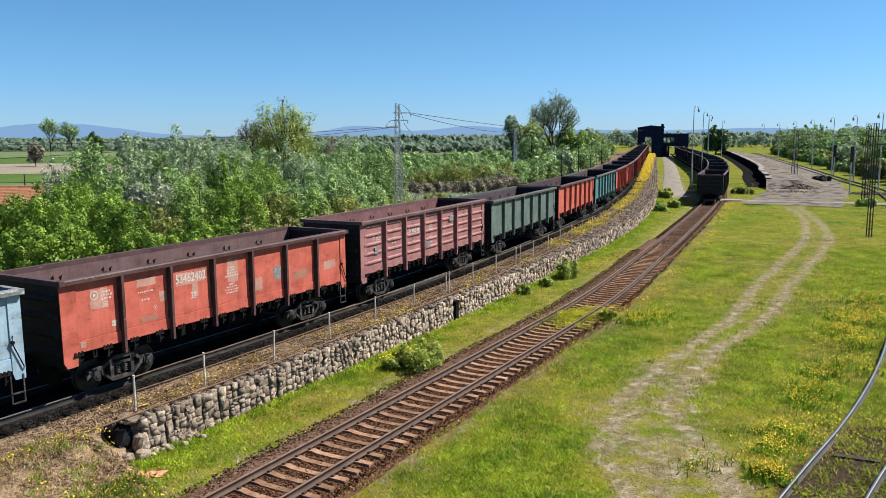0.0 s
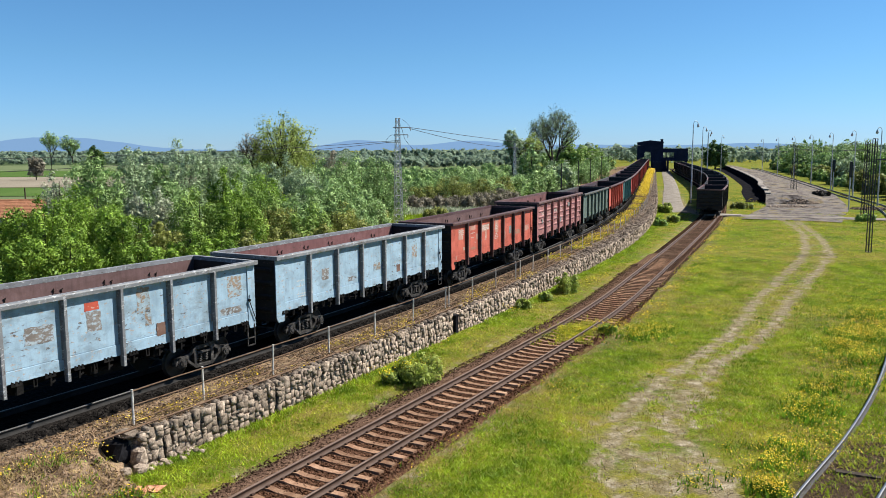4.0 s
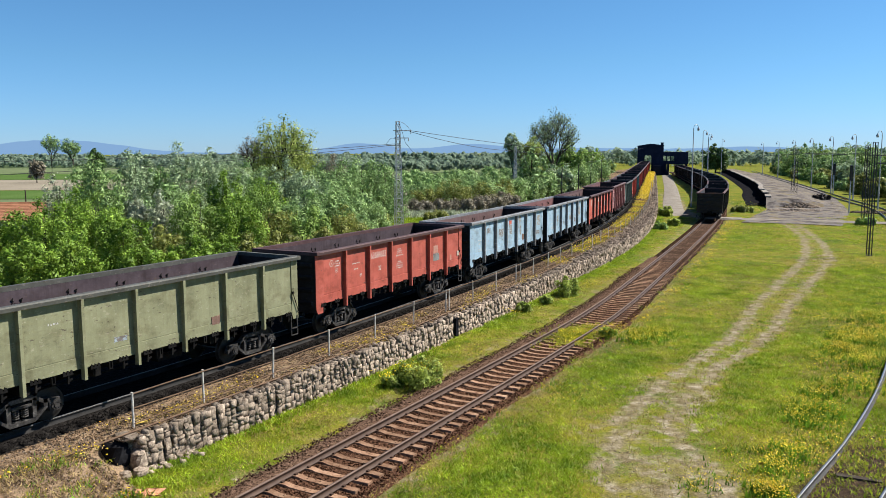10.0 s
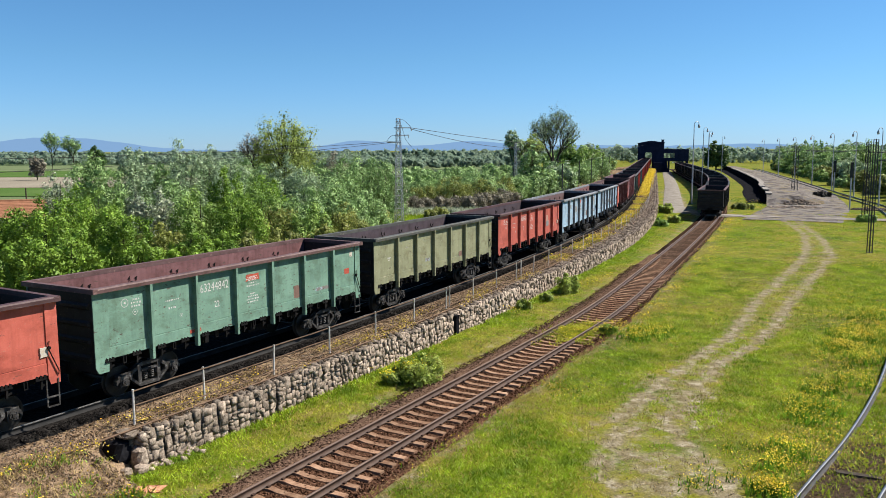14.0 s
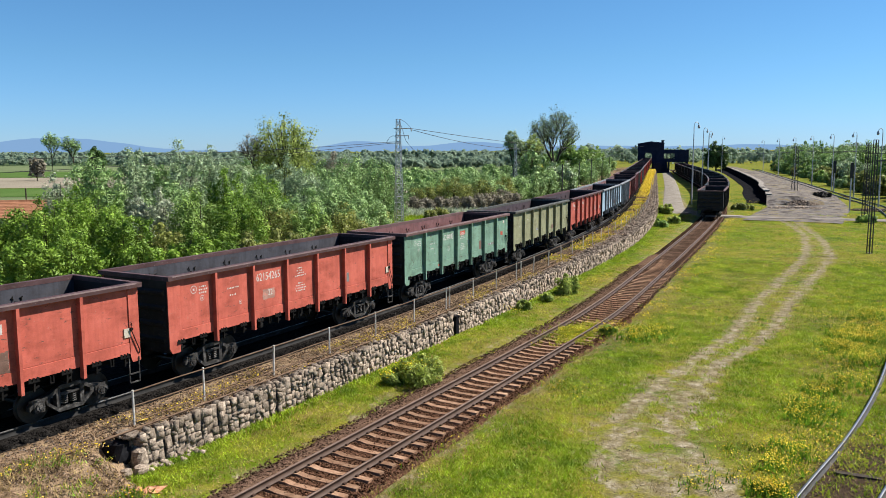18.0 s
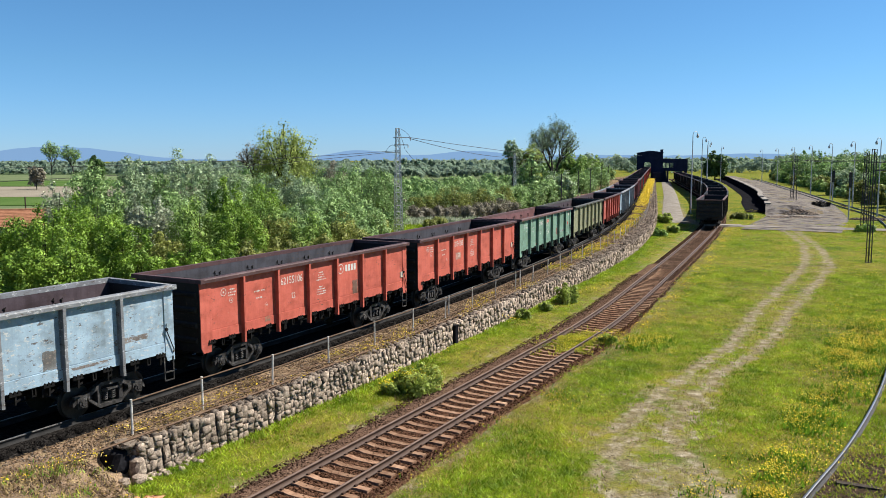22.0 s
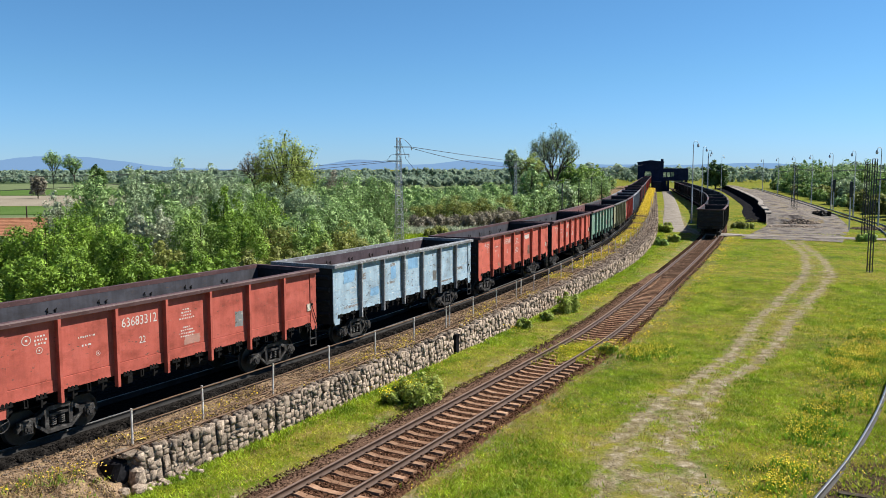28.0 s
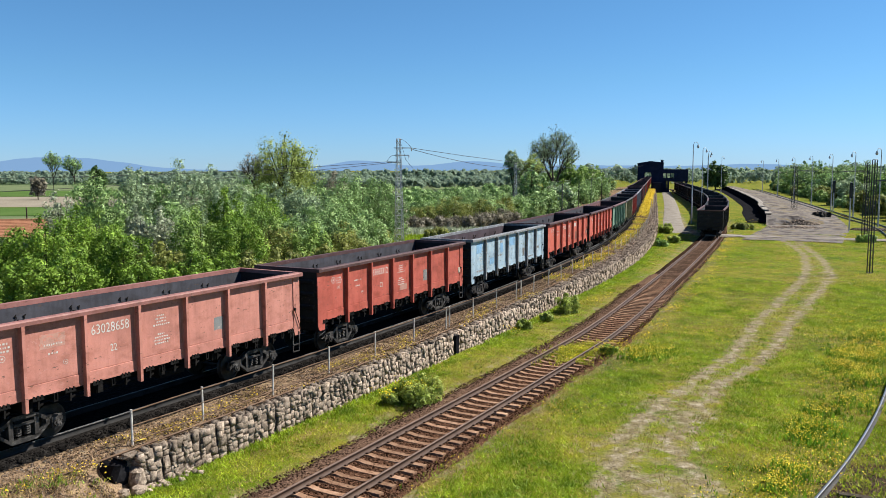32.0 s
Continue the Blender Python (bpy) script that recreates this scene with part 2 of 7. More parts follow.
TERRACE_SOIL = material("dry_earth_and_gravel", [(0.3, (0.056, 0.037, 0.024)), (0.45, (0.158, 0.106, 0.066)), (0.58, (0.272, 0.190, 0.122)), (0.72, (0.17, 0.132, 0.058))], 2.4, 0.95, 1.0, 26, fine=0.6, island=0.35, space="World")
STONE = material("quarried_stone", [(0.3, (0.14, 0.106, 0.082)), (0.48, (0.29, 0.230, 0.180)), (0.7, (0.48, 0.392, 0.308))], 9.0, 0.9, 1.0, 30, fine=0.28, per_object=0.34, island=0.34)
USED_HEAD = material("dull_used_rail_head", [(0.3, (0.14, 0.137, 0.134)), (0.7, (0.22, 0.216, 0.212))], 1.0, 0.5, 0.05, 40, 0.6)
# a darker version of the quarried stone, for coping and loose stones
DARK_STONE = material("dark_quarried_stone", [(0.3, (0.085, 0.066, 0.054)), (0.48, (0.185, 0.148, 0.120)), (0.7, (0.34, 0.28, 0.225))], 9.0, 0.9, 1.0, 30, fine=0.35, island=0.4)
WALL_CORE = material("dark_wall_core", [(0.3, (0.03, 0.025, 0.022)), (0.7, (0.09, 0.075, 0.065))], 6.0, 0.95, 0.5, 30, space="World")
APRON = material("broken_dirty_asphalt", [(0.32, (0.05, 0.045, 0.043)), (0.44, (0.15, 0.132, 0.125)), (0.53, (0.26, 0.235, 0.215)), (0.62, (0.25, 0.195, 0.12)), (0.70, (0.14, 0.16, 0.04))], 0.55, 0.92, 0.4, 12, fine=0.35, space="World", detail=10)
ASPHALT = material("pale_worn_asphalt", [(0.3, (0.12, 0.105, 0.10)), (0.5, (0.19, 0.17, 0.16)), (0.7, (0.27, 0.245, 0.22))], 0.6, 0.92, 0.3, 24, fine=0.25, space="World")
GRAVEL_ROAD = material("pale_gravel_road", [(0.3, (0.19, 0.165, 0.14)), (0.5, (0.30, 0.27, 0.235)), (0.7, (0.39, 0.355, 0.31))], 0.6, 0.92, 0.3, 14, fine=0.25, space="World", detail=9)
CONCRETE = material("old_concrete", [(0.3, (0.28, 0.25, 0.22)), (0.7, (0.45, 0.41, 0.37))], 0.8, 0.9, 0.3, 20, space="World")
# coal black of the ramp, also painted shade at the stone wall
COAL_AND_SHADE = material("coal_and_shade_black", [(0.3, (0.008, 0.008, 0.010)), (0.7, (0.03, 0.03, 0.034))], 0.8, 0.92, 0.4, 14, space="World")
SOOT_STEEL = material("sooty_cladding", [(0.3, (0.014, 0.020, 0.048)), (0.7, (0.030, 0.040, 0.082))], 0.6, 0.8, 0.2, 8, space="World")
GALVANISED = material("weathered_zinc_steel", [(0.3, (0.50, 0.51, 0.53)), (0.7, (0.70, 0.71, 0.73))], 2.0, 0.55, 0.1, 30, 0.15)
DARK_STEEL = material("dark_mast_steel", [(0.3, (0.035, 0.035, 0.04)), (0.7, (0.075, 0.072, 0.072))], 2.0, 0.6, 0.15, 30, 0.2)
WHITE_POST = material("chipped_white_paint", [(0.35, (0.42, 0.38, 0.33)), (0.5, (0.68, 0.66, 0.62)), (0.8, (0.8, 0.79, 0.77))], 6.0, 0.7, 0.2, 30)
RUST_PIPE = material("rusty_pipe", [(0.3, (0.13, 0.078, 0.05)), (0.7, (0.25, 0.165, 0.11))], 4.0, 0.8, 0.25, 40)
# running gear in two tones: near-black for shaded parts, lighter for sunlit ones
UNDER = material("shade_dark_running_gear", [(0.3, (0.006, 0.006, 0.006)), (0.55, (0.014, 0.013, 0.0125)), (0.75, (0.035, 0.032, 0.03))], 3.0, 0.8, 0.3, 20)
GEAR_LIT = material("lit_cast_steel", [(0.35, (0.022, 0.02, 0.019)), (0.55, (0.06, 0.056, 0.053)), (0.72, (0.19, 0.18, 0.17))], 6.0, 0.6, 0.3, 24)
TREAD = material("wheel_tread_steel", [(0.3, (0.02, 0.019, 0.018)), (0.7, (0.06, 0.057, 0.055))], 3.0, 0.5, 0.1, 30, 0.6)
LETTER = material("white_stencil_paint", [(0.3, (0.58, 0.56, 0.52)), (0.7, (0.74, 0.72, 0.68))], 9.0, 0.7, 0.1, 40)
ORANGE_TILE = material("clay_roof_tile", [(0.3, (0.30, 0.13, 0.07)), (0.7, (0.45, 0.22, 0.13))], 1.5, 0.85, 0.4, 20, per_object=0.15, space="World")
BARK = material("bark", [(0.3, (0.05, 0.04, 0.032)), (0.7, (0.13, 0.11, 0.09))], 4.0, 0.95, 0.7, 20)
LEAF_BRIGHT = leafy("fresh_spring_leaves", (0.075, 0.155, 0.014), (0.265, 0.405, 0.052), 0.24)
LEAF_MID = leafy("green_leaves", (0.095, 0.175, 0.032), (0.285, 0.41, 0.095), 0.25)
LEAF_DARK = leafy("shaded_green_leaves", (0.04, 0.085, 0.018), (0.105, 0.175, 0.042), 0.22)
LEAF_SILVER = leafy("silvery_willow_leaves", (0.15, 0.225, 0.105), (0.43, 0.53, 0.32), 0.25)
LEAF_OLIVE = leafy("olive_young_leaves", (0.12, 0.145, 0.028), (0.3, 0.32, 0.08), 0.3)
LEAF_GREY = leafy("grey_green_leaves", (0.1, 0.15, 0.07), (0.25, 0.32, 0.17), 0.35)
LEAF_PALE = leafy("pale_blossom_twigs", (0.2, 0.25, 0.14), (0.46, 0.49, 0.36), 0.33)
TWIG = leafy("bare_brown_twigs", (0.14, 0.128, 0.09), (0.29, 0.26, 0.19), 0.2)
BLADE = leafy("grass_blades", (0.155, 0.205, 0.01), (0.49, 0.5, 0.045), 0.4)
WEED = leafy("broad_weed_leaves", (0.075, 0.17, 0.010), (0.20, 0.34, 0.03), 0.4)
YELLOW = leafy("yellow_petals", (0.56, 0.4, 0.012), (0.82, 0.63, 0.04), 0.25)
DRY_BLADE = leafy("dry_tan_grass", (0.24, 0.165, 0.06), (0.45, 0.335, 0.15), 0.3)
LEAF_SAGE = leafy("sage_green_leaves", (0.105, 0.195, 0.055), (0.35, 0.49, 0.19), 0.24)
GRASS_GREEN = leafy("fresh_grass_blades", (0.115, 0.205, 0.008), (0.37, 0.475, 0.03), 0.42)
# distance haze is put into this leaf colour: paler and bluer
FAR_WOOD_HAZE = material("far_woodland", [(0.35, (0.19, 0.26, 0.195)), (0.65, (0.30, 0.38, 0.27))], 0.03, 0.8, 0, fine=0.1, space="World", island=0.22, albedo=0.95, translucent=0.5)
# the hills glow by themselves: distance haze put into an emission colour
HILLS = bpy.data.materials.new("hills_haze_glow")
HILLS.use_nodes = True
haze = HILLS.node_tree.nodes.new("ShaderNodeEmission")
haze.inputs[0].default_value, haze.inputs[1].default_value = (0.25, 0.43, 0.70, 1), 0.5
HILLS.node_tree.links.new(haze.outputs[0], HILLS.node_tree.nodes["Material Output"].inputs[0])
HOUSE_WALL = material("pale_plaster", [(0.3, (0.45, 0.42, 0.36)), (0.7, (0.6, 0.56, 0.5))], 1.0, 0.9, 0.2, 20)


# ---- the lines of the tracks ----
class Line:
    """A level line through the plan. at(s, d, z): s metres along it, d metres to its right."""

    def __init__(self, xy, s0=0.0):
        self.xy = np.asarray(xy, float)
        self.s = s0 + np.concatenate([[0], np.cumsum(np.hypot(*np.diff(self.xy, axis=0).T))])
        t = np.gradient(self.xy, axis=0)
        self.t = t / np.linalg.norm(t, axis=1)[:, None]

    def many(self, s, d=0.0, z=0.0):
        s = np.asarray(s, float)
        x, y = (np.interp(s, self.s, self.xy[:, k]) for k in (0, 1))
        tx, ty = (np.interp(s, self.s, self.t[:, k]) for k in (0, 1))
        return np.stack([x + d * ty, y - d * tx, z + 0 * s], -1)

    def at(self, s, d=0.0, z=0.0):
        return Vector(self.many([s], d, z)[0])

    def place(self, s, d=0.0, z=0.0):
        """x along the line, y to its left."""
        a, b = self.many([s - 0.5], d)[0], self.many([s + 0.5], d)[0]
        return Matrix.Translation(self.at(s, d, z)) @ Matrix.Rotation(math.atan2(b[1] - a[1], b[0] - a[0]), 4, "Z")


def spline(points, step=0.5):
    p = np.array(points, float)
    p = np.vstack([2 * p[0] - p[1], p, 2 * p[-1] - p[-2]])
    out = []
    for a, b, c, d in zip(p, p[1:], p[2:], p[3:]):
        k = max(2, int(np.linalg.norm(c - b) / step))
        u = np.linspace(0, 1, k, endpoint=False)[:, None]
        out.append(0.5 * (2 * b + (c - a) * u + (2 * a - 5 * b + 4 * c - d) * u ** 2 + (3 * b - a - 3 * c + d) * u ** 3))
    return np.vstack(out + [p[-2:-1]])


steps = np.arange(-200, 420, 0.5)
heads = np.interp(steps, [-40, -20, 0, 25, 50, 75, 100, 130, 400], [0.552, 0.5402, 0.535, 0.454, 0.3772, 0.3132, 0.2726, 0.2645, 0.2647])
heads = np.convolve(np.pad(heads, 20, "edge"), np.ones(41) / 41, "valid")
zero = int(np.argmin(np.abs(steps)))
xs, ys = np.cumsum(np.sin(heads) * 0.5), np.cumsum(np.cos(heads) * 0.5)
UPPER = Line(np.stack([xs - xs[zero] - 10.238 - 1.575 * math.cos(0.5307), ys - ys[zero] + 20.836 + 1.575 * math.sin(0.5307)], 1), -200.0)
LOWER = Line(spline([(-39.5, -43.8), (-24.4, -17.2), (-4.41, 18.23), (6.64, 37.78), (11.49, 47.8), (31.35, 93.4), (42.1, 121.4), (52.0, 152.4), (60.3, 184), (77, 254), (88, 300), (110, 390)]))
RIGHT = Line(spline([(-26, -26), (-4.5, 0.6), (8.4, 17.0), (10.75, 19.8), (13.35, 23.1), (17.5, 28.9), (38, 64), (60.5, 107.5), (70.0, 137.2), (82, 176), (95, 218), (129, 330), (160, 430)]))


def eased(line):
    """The same line with its small kinks taken out."""
    return Line(np.stack([np.convolve(np.pad(line.xy[:, k], 15, "reflect", reflect_type="odd"), np.ones(31) / 31, "valid") for k in (0, 1)], 1))


LOWER, RIGHT = eased(LOWER), eased(RIGHT)
LOWER_RAIL, UPPER_RAIL, TERRACE = 0.25, 1.35, 1.02


def wall_foot_d(s):
    """How far the foot of the stone wall lies to the right of the upper track: the terrace widens further on."""
    return np.interp(s, [0, 12, 18, 30, 36, 42, 51, 60, 75, 90, 176, 300], [3.36, 3.45, 3.55, 3.68, 3.82, 4.12, 4.55, 4.84, 4.92, 4.85, 4.35, 3.90])


def wall_top_d(s):
    return wall_foot_d(s) - 0.09


def fence_d(s):
    """The fence keeps beside the track and swings out with the wall."""
    return 2.62 + np.interp(s, [0, 42, 58, 70, 90, 176, 300], [0, 0, 0.45, 0.85, 0.9, 0.65, 0.3])


s_of_y = lambda line, y: float(np.interp(y, line.xy[:, 1], line.s))


def low_z(s):
    """The lower track sinks gently towards the crossing."""
    y = np.interp(s, LOWER.s, LOWER.xy[:, 1])
    return LOWER_RAIL - np.clip((y - 40) / 60, 0, 1) * 0.08


def sweep(line, s, profile, z, closed=False):
    """A profile of (d, z) pulled along a line."""
    s = np.asarray(s, float)
    z = np.broadcast_to(np.asarray(z, float), s.shape)
    k = len(profile)
    v = np.stack([line.many(s, d, z + h) for d, h in profile], 1).reshape(-1, 3)
    f = []
    for i in range(len(s) - 1):
        for j in range(k if closed else k - 1):
            a, b = i * k + j, i * k + (j + 1) % k
            f.append((a, b, b + k, a + k))
    return v, np.array(f)


def swept(name, line, s, profile, z, mat, parent=None, closed=False, label="", smooth=False):
    v, f = sweep(line, s, profile, z, closed)
    me = soup(name, v, f, mat, smooth)
    ob = new(name, me)
    ob.parent = parent
    return tagged(ob, label)


# ---- ground ----
def nearest(px, py, pts):
    best = np.full(px.shape, 1e9)
    for (ax, ay), (bx, by) in zip(pts, pts[1:]):
        dx, dy = bx - ax, by - ay
        u = np.clip(((px - ax) * dx + (py - ay) * dy) / (dx * dx + dy * dy), 0, 1)
        best = np.minimum(best, np.hypot(px - ax - u * dx, py - ay - u * dy))
    return best


RUT_A = [(4.8, 12), (4.6, 18.2), (4.7, 21.5), (5.35, 24.2), (6.5, 26.2), (9.0, 30.0), (13.4, 36.3), (19.0, 46.4), (24.9, 56), (29.8, 64.5), (33.0, 71.5), (35.8, 78), (38.5, 86), (40.7, 95)]
RUT_B = [(6.8, 12), (7.2, 18.4), (7.35, 20.6), (6.95, 22.9), (8.1, 26.6), (11.0, 31.0), (15.2, 36.4), (20.4, 45.4), (26.3, 55), (31.2, 63.2), (34.4, 70.6), (36.9, 77.4), (39.4, 85.6), (42, 94)]
OLD_TRACK = [(47, 164), (35, 118), (33.0, 104)]


def fan(lo, hi, step, far, grow):
    a = list(np.arange(lo, hi + step / 2, step))
    up, w = [hi], step
    while up[-1] < far:
        w *= grow
        up.append(up[-1] + w)
    dn, w = [lo], step
    while dn[-1] > -far:
        w *= grow
        dn.append(dn[-1] - w)
    return np.array(dn[:0:-1] + a + up[1:])


def ground_height(x, y):
    return 0.05 * np.sin(x * 0.31 + 1.3) * np.sin(y * 0.23) + 0.03 * np.sin(x * 0.9 + y * 0.7) - 0.03


gx, gy = fan(-22, 62, 0.55, 4600, 1.16), fan(6, 112, 0.55, 4600, 1.16)
GX, GY = np.meshgrid(gx, gy)
near_zone = np.clip(1 - np.hypot(GX - 20, GY - 50) / 160, 0, 1) ** 0.5
GZ = ground_height(GX, GY) * (near_zone > 0)
GZ -= 0.28 * np.clip(2.05 - nearest(GX, GY, [tuple(q) for q in LOWER.xy[::6]]), 0, 1)
idx = np.arange(GX.size).reshape(GX.shape)
gf = np.stack([idx[:-1, :-1], idx[:-1, 1:], idx[1:, 1:], idx[1:, :-1]], -1).reshape(-1, 4)
GROUND = bpy.data.materials.new("meadow_ground")
ground = new("ground", soup("ground", np.stack([GX, GY, GZ], -1).reshape(-1, 3), gf, GROUND, True))
tagged(ground, "grassy ground with worn gravel wheel tracks and yellow weeds", "ground", kind="structure")
rut = np.minimum(nearest(GX, GY, RUT_A), nearest(GX, GY, RUT_B))
bare = np.clip(1.12 - rut / 0.66, 0, 1) * 0.76 * np.clip(1.15 - (GY - 12) / 400, 0, 1)
patch = np.clip(1.3 - np.hypot((GX - 5.6) / 1.9, (GY - 20.5) / 6.0), 0, 1) * 0.55
patch = np.maximum(patch, np.clip(1.3 - np.hypot((GX - 8.2) / 2.2, (GY - 27.0) / 4.0), 0, 1) * 0.55)
mid = np.clip(1.1 - nearest(GX, GY, [(0.5 * (a[0] + b[0]), 0.5 * (a[1] + b[1])) for a, b in zip(RUT_A, RUT_B)]) / 1.6, 0, 1) * 0.33
lower_gap = nearest(GX, GY, [tuple(p) for p in LOWER.xy[::6]])
verge = np.clip(1.4 - (lower_gap - 1.6) / 1.0, 0, 1) * 0.36
old = np.clip(1.2 - nearest(GX, GY, OLD_TRACK) / 2.2, 0, 1) * 0.9
bare = np.clip(np.maximum.reduce([bare, patch, mid, verge, old]), 0, 1)
layer = ground.data.attributes.new("bare", "FLOAT", "POINT")
layer.data.foreach_set("value", bare.ravel().astype(np.float32))
right_gap = nearest(GX, GY, [tuple(p) for p in RIGHT.xy[::6]])
soil = np.clip(1.35 - right_gap / 1.3, 0, 1) * np.clip((26 - GY) / 5, 0.35, 1.15)
layer = ground.data.attributes.new("soil", "FLOAT", "POINT")
layer.data.foreach_set("value", soil.ravel().astype(np.float32))


def ground_material(m):
    m.use_nodes = True
    n, link = m.node_tree.nodes, m.node_tree.links.new
    bsdf = n["Principled BSDF"]
    pos = n.new("ShaderNodeNewGeometry").outputs["Position"]

    def tex(scale, detail=6):
        t = n.new("ShaderNodeTexNoise")
        t.inputs["Scale"].default_value, t.inputs["Detail"].default_value, t.inputs["Roughness"].default_value = scale, detail, 0.65
        link(pos, t.inputs["Vector"])
        return t.outputs["Fac"]

    def ramp(fac, stops):
        r = n.new("ShaderNodeValToRGB")
        while len(r.color_ramp.elements) < len(stops):
            r.color_ramp.elements.new(0.5)
        for e, (at, c) in zip(r.color_ramp.elements, stops):
            e.position, e.color = at, (*c, 1)
        link(fac, r.inputs[0])
        return r.outputs[0]

    grass = ramp(tex(0.22, 9), [(0.34, (0.042, 0.088, 0.005)), (0.46, (0.102, 0.132, 0.008)), (0.56, (0.168, 0.152, 0.018)), (0.68, (0.064, 0.106, 0.006))])
    dry = ramp(tex(1.6, 7), [(0.45, (0, 0, 0)), (0.75, (0.6, 0.6, 0.6))])
    gravel = ramp(tex(2.6, 10), [(0.33, (0.105, 0.082, 0.036)), (0.5, (0.185, 0.150, 0.088)), (0.66, (0.33, 0.285, 0.21))])
    a = n.new("ShaderNodeMix")
    a.data_type = "RGBA"
    link(dry, a.inputs[0])
    link(grass, a.inputs[6])
    a.inputs[7].default_value = (0.21, 0.17, 0.055, 1)
    at = n.new("ShaderNodeAttribute")
    at.attribute_name = "bare"
    rough_edge = n.new("ShaderNodeMath")
    rough_edge.operation = "MULTIPLY_ADD"
    link(tex(1.1, 8), rough_edge.inputs[0])
    rough_edge.inputs[1].default_value = 2.2
    rough_edge.inputs[2].default_value = -1.1
    total = n.new("ShaderNodeMath")
    link(rough_edge.outputs[0], total.inputs[0])
    link(at.outputs["Fac"], total.inputs[1])
    cut = ramp(total.outputs[0], [(0.28, (0, 0, 0)), (0.66, (1, 1, 1))])
    b = n.new("ShaderNodeMix")
    b.data_type = "RGBA"
    link(cut, b.inputs[0])
    link(a.outputs[2], b.inputs[6])
    link(gravel, b.inputs[7])
    fine = n.new("ShaderNodeMapRange")
    fine.inputs[1].default_value, fine.inputs[2].default_value, fine.inputs[3].default_value, fine.inputs[4].default_value = 0.3, 0.7, 0.45, 1.5
    link(tex(17, 8), fine.inputs[0])
    tint = n.new("ShaderNodeVectorMath")
    tint.operation = "SCALE"
    at2 = n.new("ShaderNodeAttribute")
    at2.attribute_name = "soil"
    damp = n.new("ShaderNodeMath")
    link(rough_edge.outputs[0], damp.inputs[0])
    link(at2.outputs["Fac"], damp.inputs[1])
    c = n.new("ShaderNodeMix")
    c.data_type = "RGBA"
    link(ramp(damp.outputs[0], [(0.38, (0, 0, 0)), (0.7, (1, 1, 1))]), c.inputs[0])
    link(b.outputs[2], c.inputs[6])
    link(ramp(tex(8, 6), [(0.35, (0.018, 0.012, 0.008)), (0.6, (0.06, 0.04, 0.025)), (0.75, (0.13, 0.09, 0.06))]), c.inputs[7])
    link(c.outputs[2], tint.inputs[0])
    link(fine.outputs[0], tint.inputs["Scale"])
    link(tint.outputs[0], bsdf.inputs["Base Color"])
    bsdf.inputs["Roughness"].default_value = 0.95
    bsdf.inputs["Specular IOR Level"].default_value = 0.05
    bp = n.new("ShaderNodeBump")
    bp.inputs["Strength"].default_value, bp.inputs["Distance"].default_value = 0.7, 0.04
    link(tex(24, 6), bp.inputs["Height"])
    link(bp.outputs[0], bsdf.inputs["Normal"])


ground_material(GROUND)

# ---- terrace that carries the upper track ----
ss = np.concatenate([np.arange(-150, -12, 4.0), np.arange(-12, 60, 0.5), np.arange(60, 330, 4.0)])
prof_d = np.array([-16, -11.5, -8.2, -3.0, -1.9, 0, 1.9, 2.4, 2.8, 3.0, 3.03])
rows_v = []
for s in ss:
    w = float(np.clip((0.6 - s) / 1.6, 0, 1))
    z = np.array([-0.1, 0.75, TERRACE, TERRACE, TERRACE, TERRACE, TERRACE, TERRACE, TERRACE - 0.02, TERRACE - 0.03, -0.1])
    d = prof_d.copy()
    d[8:11] = float(wall_foot_d(s)) - np.array([0.56, 0.36, 0.33])
    d[10] += w * 3.9
    d[9] += w * 0.65
    d[8] += w * 0.3
    pit = float(np.clip(1.6 - abs(s - 0.25) * 2.2, 0, 1))
    z[7:10] -= np.array([0.40, 0.66, 0.70]) * pit
    p = np.stack([UPPER.many([s], dd, zz)[0] for dd, zz in zip(d, z)])
    p[:, 2] += np.array([0.04 * noise.noise(Vector((q[0] * 0.7, q[1] * 0.7, 0))) for q in p])
    rows_v.append(p)
k = len(prof_d)
tv = np.concatenate(rows_v)
tf = np.array([(i * k + j, i * k + j + 1, (i + 1) * k + j + 1, (i + 1) * k + j) for i in range(len(ss) - 1) for j in range(k - 1)])
terrace = new("terrace", soup("terrace", tv, tf, TERRACE_SOIL, False))
tagged(terrace, "raised terrace of brown earth and gravel carrying the tracks", "embankment", kind="structure")


# ---- tracks ----
def rail_profile(side, head=False):
    c = side * 0.797
    if head:
        return [(c - 0.036, -0.012), (c - 0.03, 0.002), (c + 0.03, 0.002), (c + 0.036, -0.012)]
    return [(c - 0.075, -0.18), (c - 0.07, -0.165), (c - 0.012, -0.14), (c - 0.012, -0.05), (c - 0.036, -0.035), (c - 0.035, -0.002), (c + 0.035, -0.002), (c + 0.036, -0.035), (c + 0.012, -0.05), (c + 0.012, -0.14), (c + 0.07, -0.165), (c + 0.075, -0.18)]


def sleeper_shape():
    b = Build()
    w0, w1 = 0.14, 0.10
    st = [(-1.35, 0.0), (-0.55, 0.0), (-0.35, -0.035), (0.35, -0.035), (0.55, 0.0), (1.35, 0.0)]
    v = []
    for y, dz in st:
        v += [(-w0, y, -0.2), (w0, y, -0.2), (w1, y, dz), (-w1, y, dz)]
    f = [(3, 2, 1, 0), (20, 21, 22, 23)]
    for i in range(5):
        for j in range(4):
            f.append((i * 4 + j, i * 4 + (j + 1) % 4, i * 4 + 4 + (j + 1) % 4, i * 4 + 4 + j))
    return b.add(v, f)


